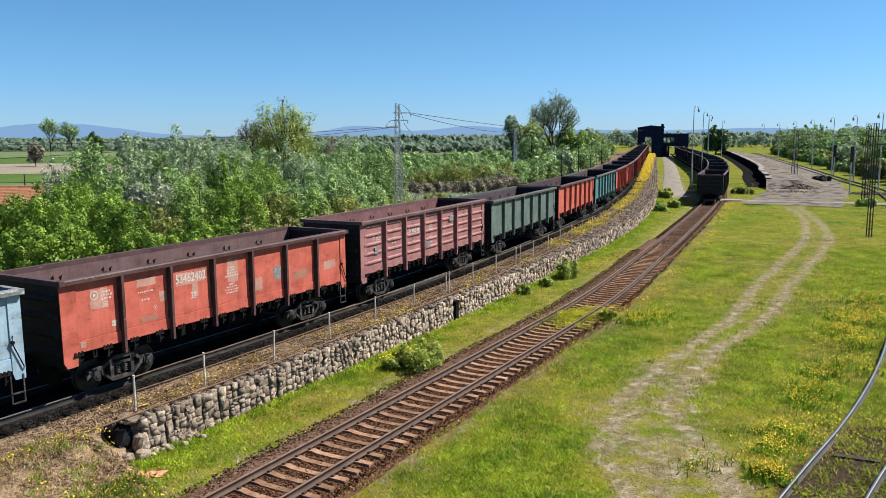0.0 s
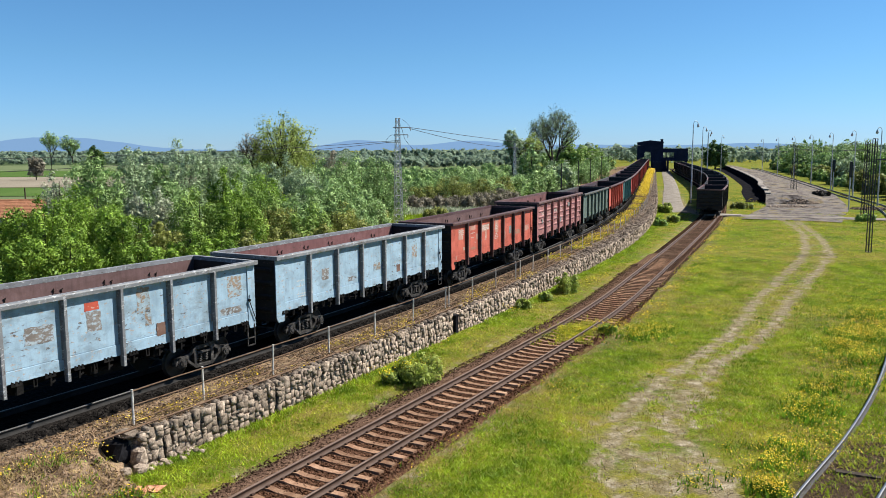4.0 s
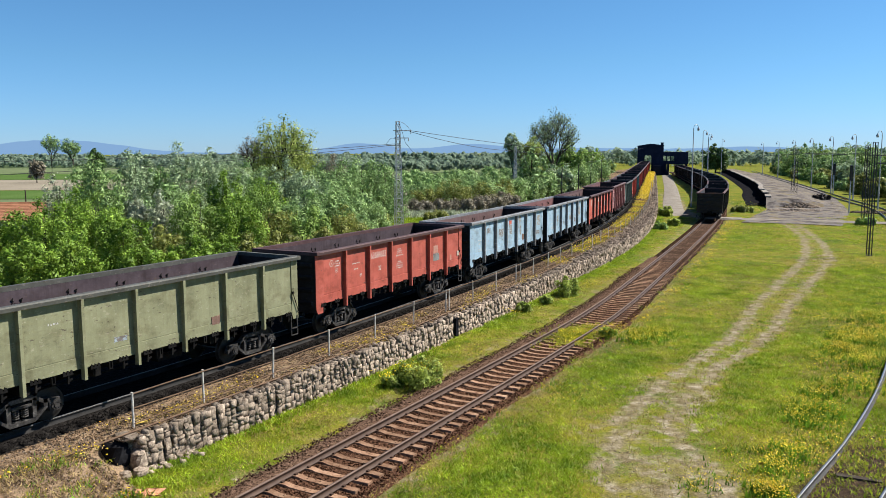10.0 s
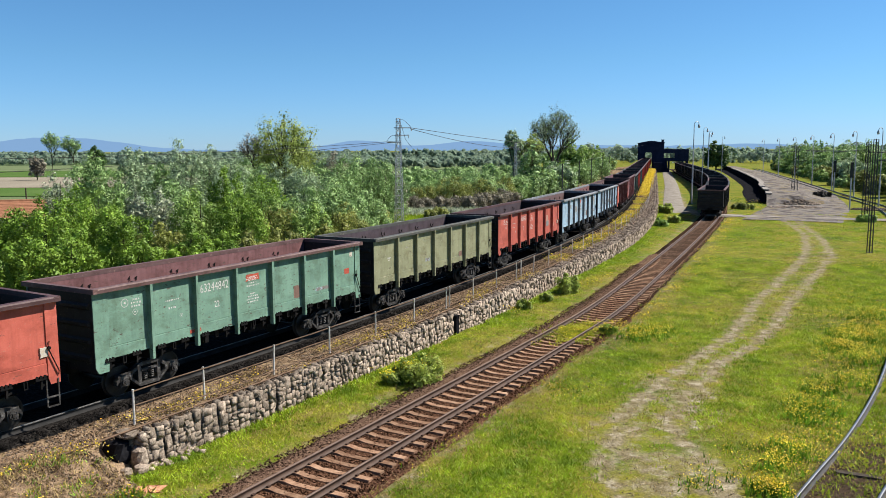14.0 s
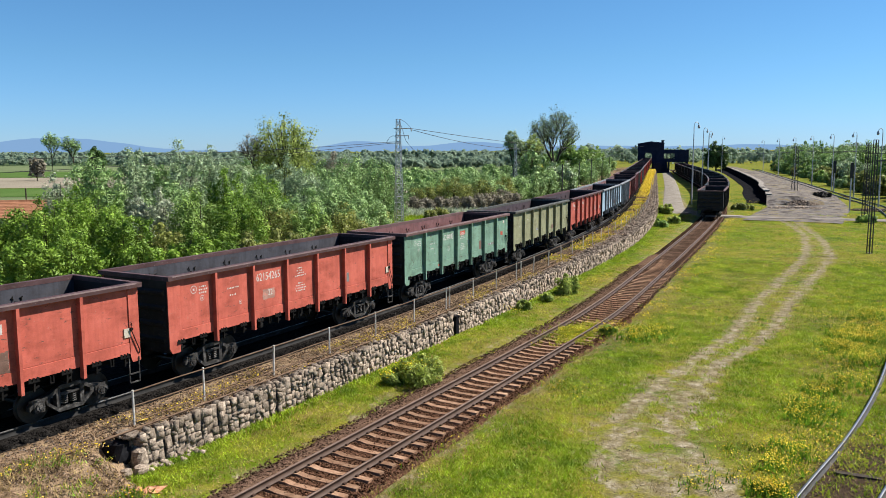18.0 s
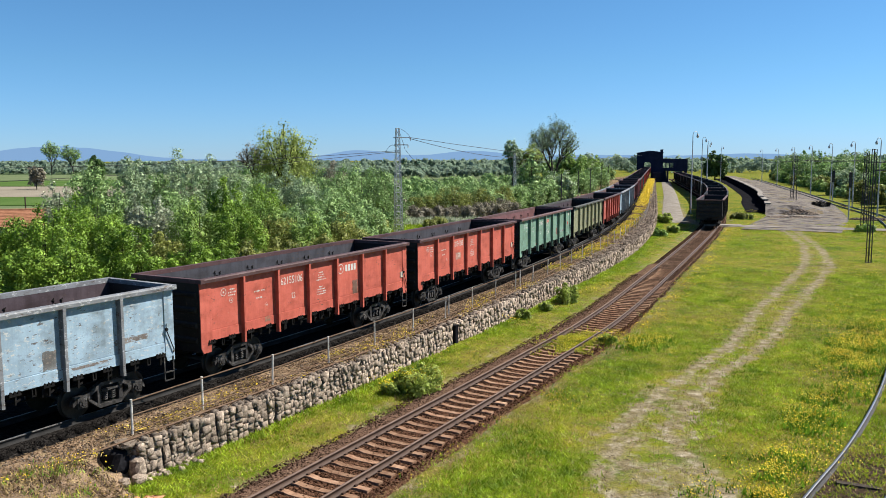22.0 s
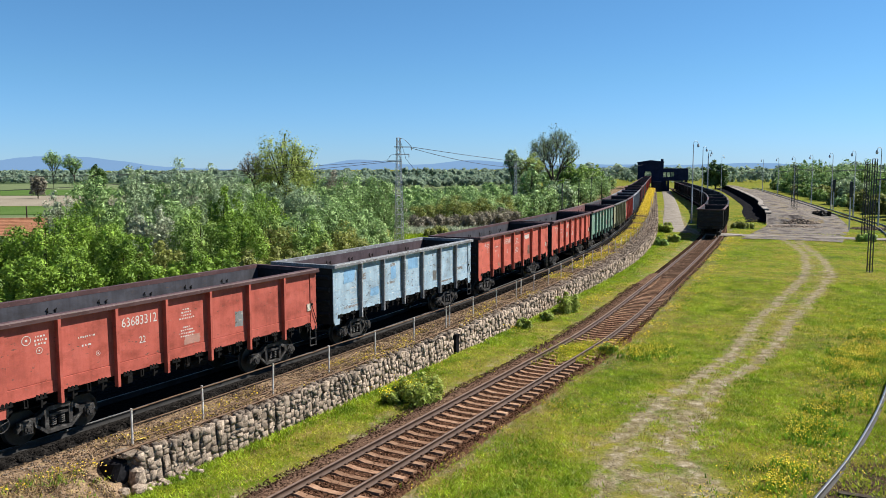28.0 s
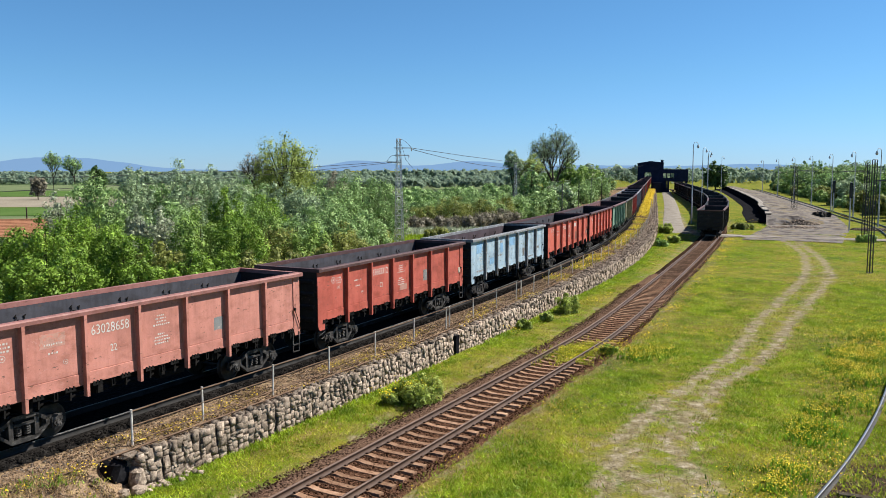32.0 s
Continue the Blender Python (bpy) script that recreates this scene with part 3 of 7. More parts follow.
def fastening_shape():
    b = Build()
    for side in (-0.797, 0.797):
        for o in (-0.12, 0.12):
            b.box(-0.05, 0.05, side + o - 0.035, side + o + 0.035, 0.0, 0.045)
    return b


def railway(name, line, s0, s1, z, label, head, bed, sleeper_mat, bed_w, near=None, bed_drop=0.25, steel=None, sunk=0.18, far_tie=None):
    track = thing(name, label, "railway track", kind="structure")
    s = np.arange(s0, s1, 1.0)
    zz = z(s) if callable(z) else np.full(len(s), z)
    if bed:
        prof = [(-bed_w - 0.7, -bed_drop - 0.3), (-bed_w, -bed_drop), (-0.9, -bed_drop + 0.01), (0.9, -bed_drop + 0.01), (bed_w, -bed_drop), (bed_w + 0.5, -bed_drop - 0.3)]
        swept("ballast_bed", line, s, prof, zz, bed, track)
    for side in (-1, 1):
        swept("rail", line, s, rail_profile(side), zz, steel or STEEL_RAIL, track)
        swept("rail_head", line, s, rail_profile(side, True), zz, head, track, label="worn running surface")
    pos = np.arange(s0, s1, 0.56)
    sl, fa = sleeper_shape(), fastening_shape()
    sl_me = fa_me = None
    v0, f0 = np.array(sl.v), sl.f
    vs, fs, n = [], [], 0
    quads = np.array([q for q in f0])
    for p in pos:
        zt = (z(np.array([p]))[0] if callable(z) else z) - sunk
        m = line.place(p, random.uniform(-0.02, 0.02), zt) @ pose(0, 0, 0, 0, 0, random.uniform(-0.8, 0.8))
        if near and near[0] <= p <= near[1]:
            if sl_me is None:
                sl_me, fa_me = sl.mesh("sleeper", sleeper_mat), fa.mesh("fastening", STEEL_RAIL)
            tie = part("sleeper", sl_me, None, track, at=m)
            part("fastening", fa_me, None, tie)
        else:
            mm = np.array(m)
            vs.append(v0 @ mm[:3, :3].T + mm[:3, 3])
            fs.append(quads + n)
            n += len(v0)
    if vs:
        rest = new("sleepers", soup("sleepers", np.concatenate(vs), np.concatenate(fs), far_tie or sleeper_mat))
        rest.parent = track
        tagged(rest, kind="stuff")
    return track


fill_s = np.arange(s_of_y(LOWER, 41), s_of_y(LOWER, 330), 0.5)
deep = np.interp(fill_s, [s_of_y(LOWER, 41), s_of_y(LOWER, 70), s_of_y(LOWER, 90)], [-0.24, -0.225, -0.22]) + np.array([0.012 * noise.noise(Vector((q * 1.7, 0, 0))) for q in fill_s])
o = swept("ballast_fill", LOWER, fill_s, [(-1.2, -0.05), (-0.72, 0.0), (0.72, 0.0), (1.2, -0.05)], low_z(fill_s) + deep, BALLAST_COAL)
tagged(o, "dark ballast filled up between the rusty rails", "ballast", kind="structure")
sh_s = np.arange(s_of_y(LOWER, 8), s_of_y(LOWER, 64), 0.25)
o = swept("ballast_shoulder", LOWER, sh_s, [(-2.35, -0.34), (-2.0, -0.20), (-1.45, 0.0), (-1.05, 0.012), (-0.90, -0.02)], low_z(sh_s) - 0.172 + np.array([0.02 * noise.noise(Vector((q * 2.1, 3, 0))) for q in sh_s]), BALLAST_TAN)
tagged(o, "grey-brown ballast shoulder heaped over the sleeper ends", "ballast", kind="structure")
for d in ([(-1.85, -0.34), (-1.6, -0.2), (-1.35, 0.0), (-1.0, 0.012), (-0.92, -0.02)], [(0.94, -0.02), (1.02, 0.012), (1.25, 0.0), (1.4, -0.12), (1.6, -0.34)]):
    far_s = np.arange(s_of_y(LOWER, 63 if d[0][0] < 0 else 46), s_of_y(LOWER, 330), 0.5)
    o = swept("ballast_shoulder", LOWER, far_s, d, low_z(far_s) - 0.172 - 0.12 * np.clip(1 - (far_s - far_s[0]) / 12, 0, 1) + np.array([0.02 * noise.noise(Vector((q * 2.1, 7, 0))) for q in far_s]), BALLAST_COAL)
    tagged(o, "dark ballast shoulder over the sleeper ends", "ballast", kind="structure")
low_near = (s_of_y(LOWER, 15), s_of_y(LOWER, 62))
bed_s = np.arange(0, s_of_y(LOWER, 44), 1.0)
bed_f = np.arange(s_of_y(LOWER, 43.9), s_of_y(LOWER, 330), 1.0)
low_track = railway("railway_track", LOWER, 0, s_of_y(LOWER, 330), low_z, "rusty broad-gauge railway track on concrete sleepers in red-brown ballast", RUST_HEAD, None, CONCRETE_TIE, 1.55, low_near, far_tie=TIE_DARK)
swept("ballast_bed", LOWER, bed_s, [(-2.25, -0.55), (-1.55, -0.25), (-0.9, -0.24), (0.9, -0.24), (1.42, -0.25), (1.72, -0.42)], low_z(bed_s), BALLAST_RED, low_track)
swept("ballast_bed", LOWER, bed_f, [(-1.85, -0.5), (-1.5, -0.25), (-0.9, -0.24), (0.9, -0.24), (1.3, -0.26), (1.55, -0.45)], low_z(bed_f), BALLAST_COAL, low_track)
railway("railway_track", UPPER, -150, 320, UPPER_RAIL, "busy railway track with black coal-dusted ballast on the terrace", USED_HEAD, BALLAST_DARK, BALLAST_DARK, 1.08, steel=DARK_RAIL, bed_drop=0.178)
# near-black strip: the train's shade on the terrace put into its colour
under_train_shade = swept("coal_dust_bed", UPPER, np.arange(-150, 320, 2.0), [(-7.4, TERRACE + 0.03), (-3.6, TERRACE + 0.03), (-1.7, TERRACE + 0.06), (1.22, TERRACE + 0.06), (1.4, TERRACE + 0.005)], 0.0, BALLAST_DARK)
tagged(under_train_shade, "near-black gravel strip carrying the shade under the train", "gravel", kind="structure")
second = Line(UPPER.many(UPPER.s, -5.6)[:, :2], UPPER.s[0])
railway("railway_track", second, -20, 320, UPPER_RAIL - 0.1, "idle railway track in grey ballast beyond the train", RUST_HEAD, BALLAST_GREY, CONCRETE_TIE, 1.5)
railway("railway_track", RIGHT, 20, s_of_y(RIGHT, 330), 0.2, "overgrown railway track with bright rails in the grass", RAIL_HEAD, None, BALLAST_RED, 1.25, steel=BRIGHT_RAIL, sunk=0.27)


# ---- open wagons ----
PITCH, HALF = 13.92, 6.45
BAYS = [-6.42, -4.5, -2.7, -0.9, 0.9, 2.7, 4.5, 6.42]


def across(outline, x0, x1, b=None):
    """An outline in y, z, pulled along x."""
    b = b or Build()
    n = len(outline)
    p = [(x0, y, z) for y, z in outline] + [(x1, y, z) for y, z in outline]
    return b.add(p, [tuple(range(n - 1, -1, -1)), tuple(range(n, 2 * n))] + [(i, (i + 1) % n, (i + 1) % n + n, i + n) for i in range(n)])


def side_frame_shape():
    """Cast bogie side frame, arched between the two axle boxes, with two windows."""
    b = Build()
    top = [(-1.2, 0.52), (-1.05, 0.66), (-0.62, 0.74), (-0.3, 0.92), (0.3, 0.92), (0.62, 0.74), (1.05, 0.66), (1.2, 0.52)]
    for (xa, za), (xb, zb) in zip(top, top[1:]):
        b.prism([(xa, za - 0.12), (xb, zb - 0.12), (xb, zb), (xa, za)], -0.09, 0.09)
    low = [(-0.72, 0.58), (-0.36, 0.28), (0.36, 0.28), (0.72, 0.58)]
    for (xa, za), (xb, zb) in zip(low, low[1:]):
        b.prism([(xa, za - 0.1), (xb, zb - 0.1), (xb, zb), (xa, za)], -0.1, 0.1)
    for sx in (-1, 1):
        b.prism([(sx * 0.30, 0.3), (sx * 0.42, 0.3), (sx * 0.42, 0.82), (sx * 0.30, 0.82)][::sx], -0.09, 0.09)
        b.prism([(sx * 0.62, 0.52), (sx * 0.74, 0.52), (sx * 0.74, 0.72), (sx * 0.62, 0.72)][::sx], -0.09, 0.09)
    return b


def axle_box_shape():
    b = Build()
    b.box(-0.15, 0.15, -0.11, 0.1, -0.15, 0.16)
    b.tube((0, -0.11, 0), (0, -0.17, 0), 0.125, 0.12, 12)
    b.tube((0, -0.17, 0), (0, -0.2, 0), 0.07, 0.06, 8)
    for a in range(4):
        c = math.pi / 4 + a * math.pi / 2
        b.tube((0.1 * math.cos(c), -0.17, 0.1 * math.sin(c)), (0.1 * math.cos(c), -0.19, 0.1 * math.sin(c)), 0.018, n=5)
    b.box(-0.2, 0.2, -0.08, 0.08, 0.13, 0.19)
    return b


def spring_shape():
    b = Build()
    for cx in (-0.13, 0.13):
        pts = [(cx + 0.085 * math.cos(a), 0.085 * math.sin(a), 0.36 + 0.3 * i / 30) for i in range(31) for a in (i / 30 * 5 * 2 * math.pi,)]
        b.line(pts, 0.017, 5)
    b.box(-0.28, 0.28, -0.1, 0.1, 0.66, 0.72)
    return b


def wheelset_shape():
    b = Build()
    for y in (-0.797, 0.797):
        o = 1 if y > 0 else -1
        rings = [(y + 0.065 * o, 0.40), (y + 0.065 * o, 0.468), (y - 0.03 * o, 0.4785), (y - 0.055 * o, 0.505), (y - 0.065 * o, 0.5), (y - 0.065 * o, 0.4)]
        n = 28
        v = [(r * math.cos(2 * math.pi * i / n), yy, r * math.sin(2 * math.pi * i / n)) for yy, r in rings for i in range(n)]
        f = [(a * n + i, a * n + (i + 1) % n, (a + 1) * n + (i + 1) % n, (a + 1) * n + i) for a in range(len(rings) - 1) for i in range(n)]
        b.add(v, f)
        b.tube((0, y - 0.025, 0), (0, y + 0.025, 0), 0.405, n=24)
        b.tube((0, y - 0.1, 0), (0, y + 0.1, 0), 0.13, n=12)
        for a in range(4):
            c = a * math.pi / 2
            b.tube((0.27 * math.cos(c), y + 0.02 * o, 0.27 * math.sin(c)), (0.27 * math.cos(c), y + 0.035 * o, 0.27 * math.sin(c)), 0.03, n=6)
    b.tube((0, -1.1, 0), (0, 1.1, 0), 0.075, n=10)
    return b


def latch_shape():
    """One hatch hinge with its locking cam, hanging under the sill; y is outwards."""
    b = Build()
    b.box(-0.16, 0.16, -0.05, 0.02, 1.29, 1.33)
    for k in (-0.11, 0.0, 0.11):
        b.prism([(k - 0.03, 1.30), (k + 0.03, 1.30), (k + 0.045, 1.40), (k - 0.01, 1.43), (k - 0.04, 1.38)], -0.035, 0.035)
    b.prism([(-0.02, 1.05), (0.03, 1.05), (0.05, 1.31), (0, 1.31)], -0.03, 0.02)
    b.prism([(0.02, 1.10), (0.15, 1.15), (0.15, 1.19), (0.02, 1.15)], -0.02, 0.02)
    return b


def loop_shape():
    b = Build()
    for k in (-0.045, 0.045):
        b.box(k - 0.015, k + 0.015, -0.02, 0.03, 1.16, 1.34)
    return b.box(-0.06, 0.06, -0.02, 0.03, 1.14, 1.17)


def ring_shape():
    b = Build().prism([(-0.05, 0.0), (0.05, -0.02), (0.01, -0.09)], 0.0, 0.03)
    return b.tube((0, 0.03, -0.07), (0.05, 0.03, -0.13), 0.014, n=5)


def coupler_shape():
    b = Build()
    b.box(6.4, 6.75, -0.1, 0.1, 0.98, 1.14)
    b.prism([(6.72, 0.9), (6.95, 0.92), (6.98, 1.2), (6.72, 1.22)], -0.2, 0.14)
    b.box(6.3, 6.45, -0.28, 0.28, 0.88, 1.26)
    return b


def make_wagon(height=3.48, ribbed=False):
    """x forward, rails at z = 0. Painted parts get their colours afterwards, wagon by wagon."""
    w = thing("open_wagon", "open wagon", "freight wagon")
    h = height
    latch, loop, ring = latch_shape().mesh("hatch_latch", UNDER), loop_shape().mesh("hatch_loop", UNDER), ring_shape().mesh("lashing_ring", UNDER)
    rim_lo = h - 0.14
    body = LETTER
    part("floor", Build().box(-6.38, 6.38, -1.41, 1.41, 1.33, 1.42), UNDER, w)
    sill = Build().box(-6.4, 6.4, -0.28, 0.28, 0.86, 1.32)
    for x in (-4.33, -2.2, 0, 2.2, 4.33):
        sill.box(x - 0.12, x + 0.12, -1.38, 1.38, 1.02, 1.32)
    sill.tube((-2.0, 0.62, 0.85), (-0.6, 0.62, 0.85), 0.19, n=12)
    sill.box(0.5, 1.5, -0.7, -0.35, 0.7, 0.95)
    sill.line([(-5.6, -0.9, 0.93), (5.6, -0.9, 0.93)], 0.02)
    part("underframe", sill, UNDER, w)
    for side in (-1, 1):
        q = 1 if side > 0 else -1
        turn = Matrix.Identity(4) if side < 0 else Matrix.Rotation(math.pi, 4, "Z")
        for i, (a, b) in enumerate(zip(BAYS, BAYS[1:])):
            p = across([(-1.435, 1.38), (-1.466, 1.38), (-1.466, 1.425), (-1.458, 1.425), (-1.458, 1.70), (-1.437, 1.705), (-1.437, 1.722), (-1.445, 1.726), (-1.445, rim_lo + 0.02), (-1.435, rim_lo + 0.02)], a, b)
            if ribbed:
                for z in np.linspace(1.75, rim_lo - 0.22, 5):
                    x0, x1 = a + 0.22, b - 0.22
                    p.add([(x0, -1.44, z), (x1, -1.44, z), (x1 - 0.08, -1.50, z + 0.05), (x0 + 0.08, -1.50, z + 0.05), (x1 - 0.08, -1.50, z + 0.11), (x0 + 0.08, -1.50, z + 0.11), (x1, -1.44, z + 0.16), (x0, -1.44, z + 0.16)],
                          [(0, 1, 2, 3), (3, 2, 4, 5), (5, 4, 6, 7), (0, 3, 5, 7), (1, 6, 4, 2)])
            part("side_panel", p, body, w, at=turn)
        for x in BAYS[1:-1]:
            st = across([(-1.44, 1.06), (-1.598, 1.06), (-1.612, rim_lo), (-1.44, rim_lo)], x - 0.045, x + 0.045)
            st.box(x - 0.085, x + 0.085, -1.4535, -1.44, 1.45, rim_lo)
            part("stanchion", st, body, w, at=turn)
        rim = across([(-1.40, rim_lo), (-1.605, rim_lo), (-1.612, rim_lo + 0.10), (-1.585, h), (-1.40, h)], -HALF, HALF)
        part("top_chord", rim, body, w, at=turn)
        low = Build().prism([(-6.44, 1.20), (-6.34, 1.02), (-6.02, 1.02), (-5.94, 1.14), (-5.94, rim_lo), (-6.44, rim_lo)], -1.475, -1.443)
        part("corner_post", low, body, w, at=turn)
        lowf = Build().prism([(6.10, 1.30), (6.16, 1.12), (6.44, 1.12), (6.44, rim_lo), (6.10, rim_lo)], -1.475, -1.443)
        part("corner_post", lowf, body, w, at=turn)
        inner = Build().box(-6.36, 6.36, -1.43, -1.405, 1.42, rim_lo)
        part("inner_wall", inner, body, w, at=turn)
        if side > 0:
            for x in BAYS[1:-1]:
                for dz, dx, tilt in ((0.40, -0.13, 10), (0.52, 0.03, -25), (0.38, 0.16, 30)):
                    part("lashing_ring", ring, None, w, at=turn @ Matrix.Translation((x + dx, -1.408, h - dz)) @ pose(0, 0, 0, 0, tilt, 0))
        else:
            for a, b in zip(BAYS, BAYS[1:]):
                c = 0.5 * (a + b)
                for dx, me in ((-0.52, latch), (0.42, latch), (0.0, loop)):
                    part("hatch_latch" if me is latch else "hatch_loop", me, None, w, at=Matrix.Translation((c + dx, -1.455, 0)))
        step = Build()
        for x in (6.02, 6.36):
            step.box(x - 0.018, x + 0.018, -1.5, -1.47, 0.50, 1.25)
        for z in (0.52, 0.78):
            step.box(6.02, 6.36, -1.52, -1.46, z - 0.015, z + 0.015)
        part("step_ladder", step, GEAR_LIT, w, at=turn)
        grab = Build().line([(6.16, -1.50, 2.3), (6.12, -1.52, 2.1), (6.38, -1.52, 1.45), (6.38, -1.49, 1.35)], 0.016)
        grab.tube((6.14, -1.48, 2.12), (6.14, -1.53, 2.12), 0.05, n=8)
        part("uncoupling_lever", grab, UNDER, w, at=turn)
    for e in (-1, 1):
        turn = Matrix.Identity(4) if e > 0 else Matrix.Rotation(math.pi, 4, "Z")
        end = Build().box(6.36, 6.41, -1.44, 1.44, 1.05, rim_lo)
        for z in (1.35, 1.85, 2.35, 2.85):
            rib = Build().add([(6.41, -1.3, z), (6.41, 1.3, z), (6.47, 1.25, z + 0.06), (6.47, -1.25, z + 0.06), (6.47, 1.25, z + 0.14), (6.47, -1.25, z + 0.14), (6.41, 1.3, z + 0.2), (6.41, -1.3, z + 0.2)], [(0, 1, 2, 3), (3, 2, 4, 5), (5, 4, 6, 7), (0, 3, 5, 7), (1, 6, 4, 2)])
            part("end_rib", rib, body, w, at=turn)
        part("end_wall", end, body, w, at=turn)
        top = Build().box(6.34, 6.5, -1.61, 1.61, rim_lo - 0.003, h - 0.004)
        part("end_chord", top, body, w, at=turn)
        part("coupler", coupler_shape(), UNDER, w, at=turn)
    sf = ax = sp = ws = None
    for x in (-4.325, 4.325):
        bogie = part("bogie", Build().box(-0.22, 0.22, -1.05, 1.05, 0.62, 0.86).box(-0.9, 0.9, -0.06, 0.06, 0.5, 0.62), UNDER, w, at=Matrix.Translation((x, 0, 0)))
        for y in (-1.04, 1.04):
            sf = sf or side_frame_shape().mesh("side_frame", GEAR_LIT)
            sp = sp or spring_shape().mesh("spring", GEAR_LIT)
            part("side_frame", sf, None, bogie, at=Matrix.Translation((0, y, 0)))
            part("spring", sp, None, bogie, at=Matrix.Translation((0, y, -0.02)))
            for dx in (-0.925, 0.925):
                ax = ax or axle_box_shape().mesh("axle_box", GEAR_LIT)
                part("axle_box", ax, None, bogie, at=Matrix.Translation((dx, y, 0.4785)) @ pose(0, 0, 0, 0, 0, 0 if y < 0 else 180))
        for dx in (-0.925, 0.925):
            if ws is None:
                ws = wheelset_shape().mesh("wheelset", TREAD)
            part("wheelset", ws, None, bogie, at=Matrix.Translation((dx, 0, 0.4785)))
    return w


plain = make_wagon()
tall = make_wagon(3.69, True)

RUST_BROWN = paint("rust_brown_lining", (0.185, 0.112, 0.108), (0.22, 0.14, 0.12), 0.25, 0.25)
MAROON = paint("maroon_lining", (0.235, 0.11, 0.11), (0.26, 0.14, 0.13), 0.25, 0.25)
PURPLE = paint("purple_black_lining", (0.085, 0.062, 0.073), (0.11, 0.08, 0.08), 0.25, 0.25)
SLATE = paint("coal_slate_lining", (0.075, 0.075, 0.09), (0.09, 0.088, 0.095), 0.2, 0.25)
RED = paint("red_wagon_paint", (0.62, 0.142, 0.098), (0.42, 0.17, 0.13), 0.22)
RED_DARK = paint("dull_red_wagon_paint", (0.53, 0.122, 0.088), (0.32, 0.12, 0.09), 0.24)
SALMON = paint("faded_salmon_paint", (0.62, 0.265, 0.21), (0.46, 0.23, 0.19), 0.3)
PINK = paint("dusty_pink_paint", (0.40, 0.18, 0.175), (0.36, 0.22, 0.20), 0.35)
BLUE = paint("pale_blue_paint", (0.37, 0.53, 0.66), (0.36, 0.29, 0.23), 0.36, scuff=0.7)
BLUE_GREY = paint("peeling_pale_blue_paint", (0.38, 0.52, 0.63), (0.50, 0.50, 0.47), 0.42, scuff=1.0)
OLIVE = paint("olive_wagon_paint", (0.30, 0.305, 0.18), (0.33, 0.31, 0.22), 0.35, scuff=0.6)
GREEN = paint("sea_green_paint", (0.21, 0.36, 0.27), (0.13, 0.16, 0.13), 0.3, scuff=0.8)
DARK_GREEN = paint("dark_green_paint", (0.14, 0.19, 0.165), (0.19, 0.22, 0.19), 0.35)
TEAL = paint("teal_paint", (0.10, 0.25, 0.25), (0.15, 0.2, 0.19), 0.35)
BROWN = paint("brown_wagon_paint", (0.15, 0.055, 0.045), (0.18, 0.09, 0.07), 0.35)
# soot of the standing wagons, and painted shade on the moving wagons' ends
SOOT_AND_SHADE = paint("soot_and_shade_paint", (0.022, 0.021, 0.022), (0.05, 0.042, 0.038), 0.3)
RIM_BROWN = paint("dusty_brown_rim", (0.16, 0.09, 0.085), (0.22, 0.14, 0.12), 0.4, 0.1)
RIM_RED = paint("dusty_red_rim", (0.105, 0.055, 0.055), (0.16, 0.105, 0.10), 0.35, 0.1)
RIM_PINK = paint("dusty_pink_rim", (0.36, 0.16, 0.14), (0.28, 0.16, 0.14), 0.4, 0.1)
RIM_GREY = paint("dusty_grey_rim", (0.24, 0.25, 0.265), (0.42, 0.43, 0.44), 0.45, 0.1, 1.0)
RIM_DARK = paint("dusty_dark_rim", (0.10, 0.10, 0.088), (0.16, 0.14, 0.12), 0.4, 0.1)

# place in the train: paint, lining, rim, words, number, further lettering
STOCK = {
    0: (RED, RUST_BROWN, RIM_RED, "bright red open wagon with pale patches and a brown inside", "53462402"),
    1: (BLUE, MAROON, RIM_GREY, "pale blue open wagon with rust marks", ""),
    2: (BLUE, RUST_BROWN, RIM_GREY, "pale blue open wagon with rust streaks and a rusty inside", ""),
    3: (RED_DARK, PURPLE, RIM_RED, "red open wagon with faded white lettering", "63684633"),
    4: (OLIVE, PURPLE, RIM_DARK, "olive green open wagon, dusty and scratched", ""),
    5: (GREEN, MAROON, RIM_BROWN, "sea-green open wagon with white number and red labels", "63244842"),
    6: (RED, SLATE, RIM_RED, "bright red open wagon with white number", "62154265"),
    7: (RED, SLATE, RIM_RED, "bright red open wagon with a white workshop mark", "62155106"),
    8: (BLUE_GREY, PURPLE, RIM_GREY, "pale blue open wagon with peeling paint and blue squares", ""),
    9: (RED_DARK, SLATE, RIM_RED, "dull red open wagon with white number", "63683312"),
    10: (SALMON, SLATE, RIM_PINK, "sun-faded salmon open wagon with white number", "63028658"),
    -1: (PINK, MAROON, RIM_BROWN, "taller dusty pink open wagon with ribbed side panels", "53746556"),
    -2: (DARK_GREEN, PURPLE, RIM_DARK, "dark green open wagon with an empty dark inside", ""),
    -3: (RED, PURPLE, RIM_RED, "red open wagon with an empty dark inside", ""),
    -4: (TEAL, PURPLE, RIM_DARK, "teal open wagon with an empty dark inside", ""),
    -5: (RED_DARK, PURPLE, RIM_BROWN, "dull red open wagon with an empty dark inside", ""),
    -6: (RED_DARK, PURPLE, RIM_BROWN, "dull red open wagon with an empty dark inside", ""),
    -7: (BROWN, SLATE, RIM_BROWN, "brown open wagon with an empty dark inside", ""),
    -8: (RED_DARK, SLATE, RIM_BROWN, "dull red open wagon with an empty dark inside", ""),
}
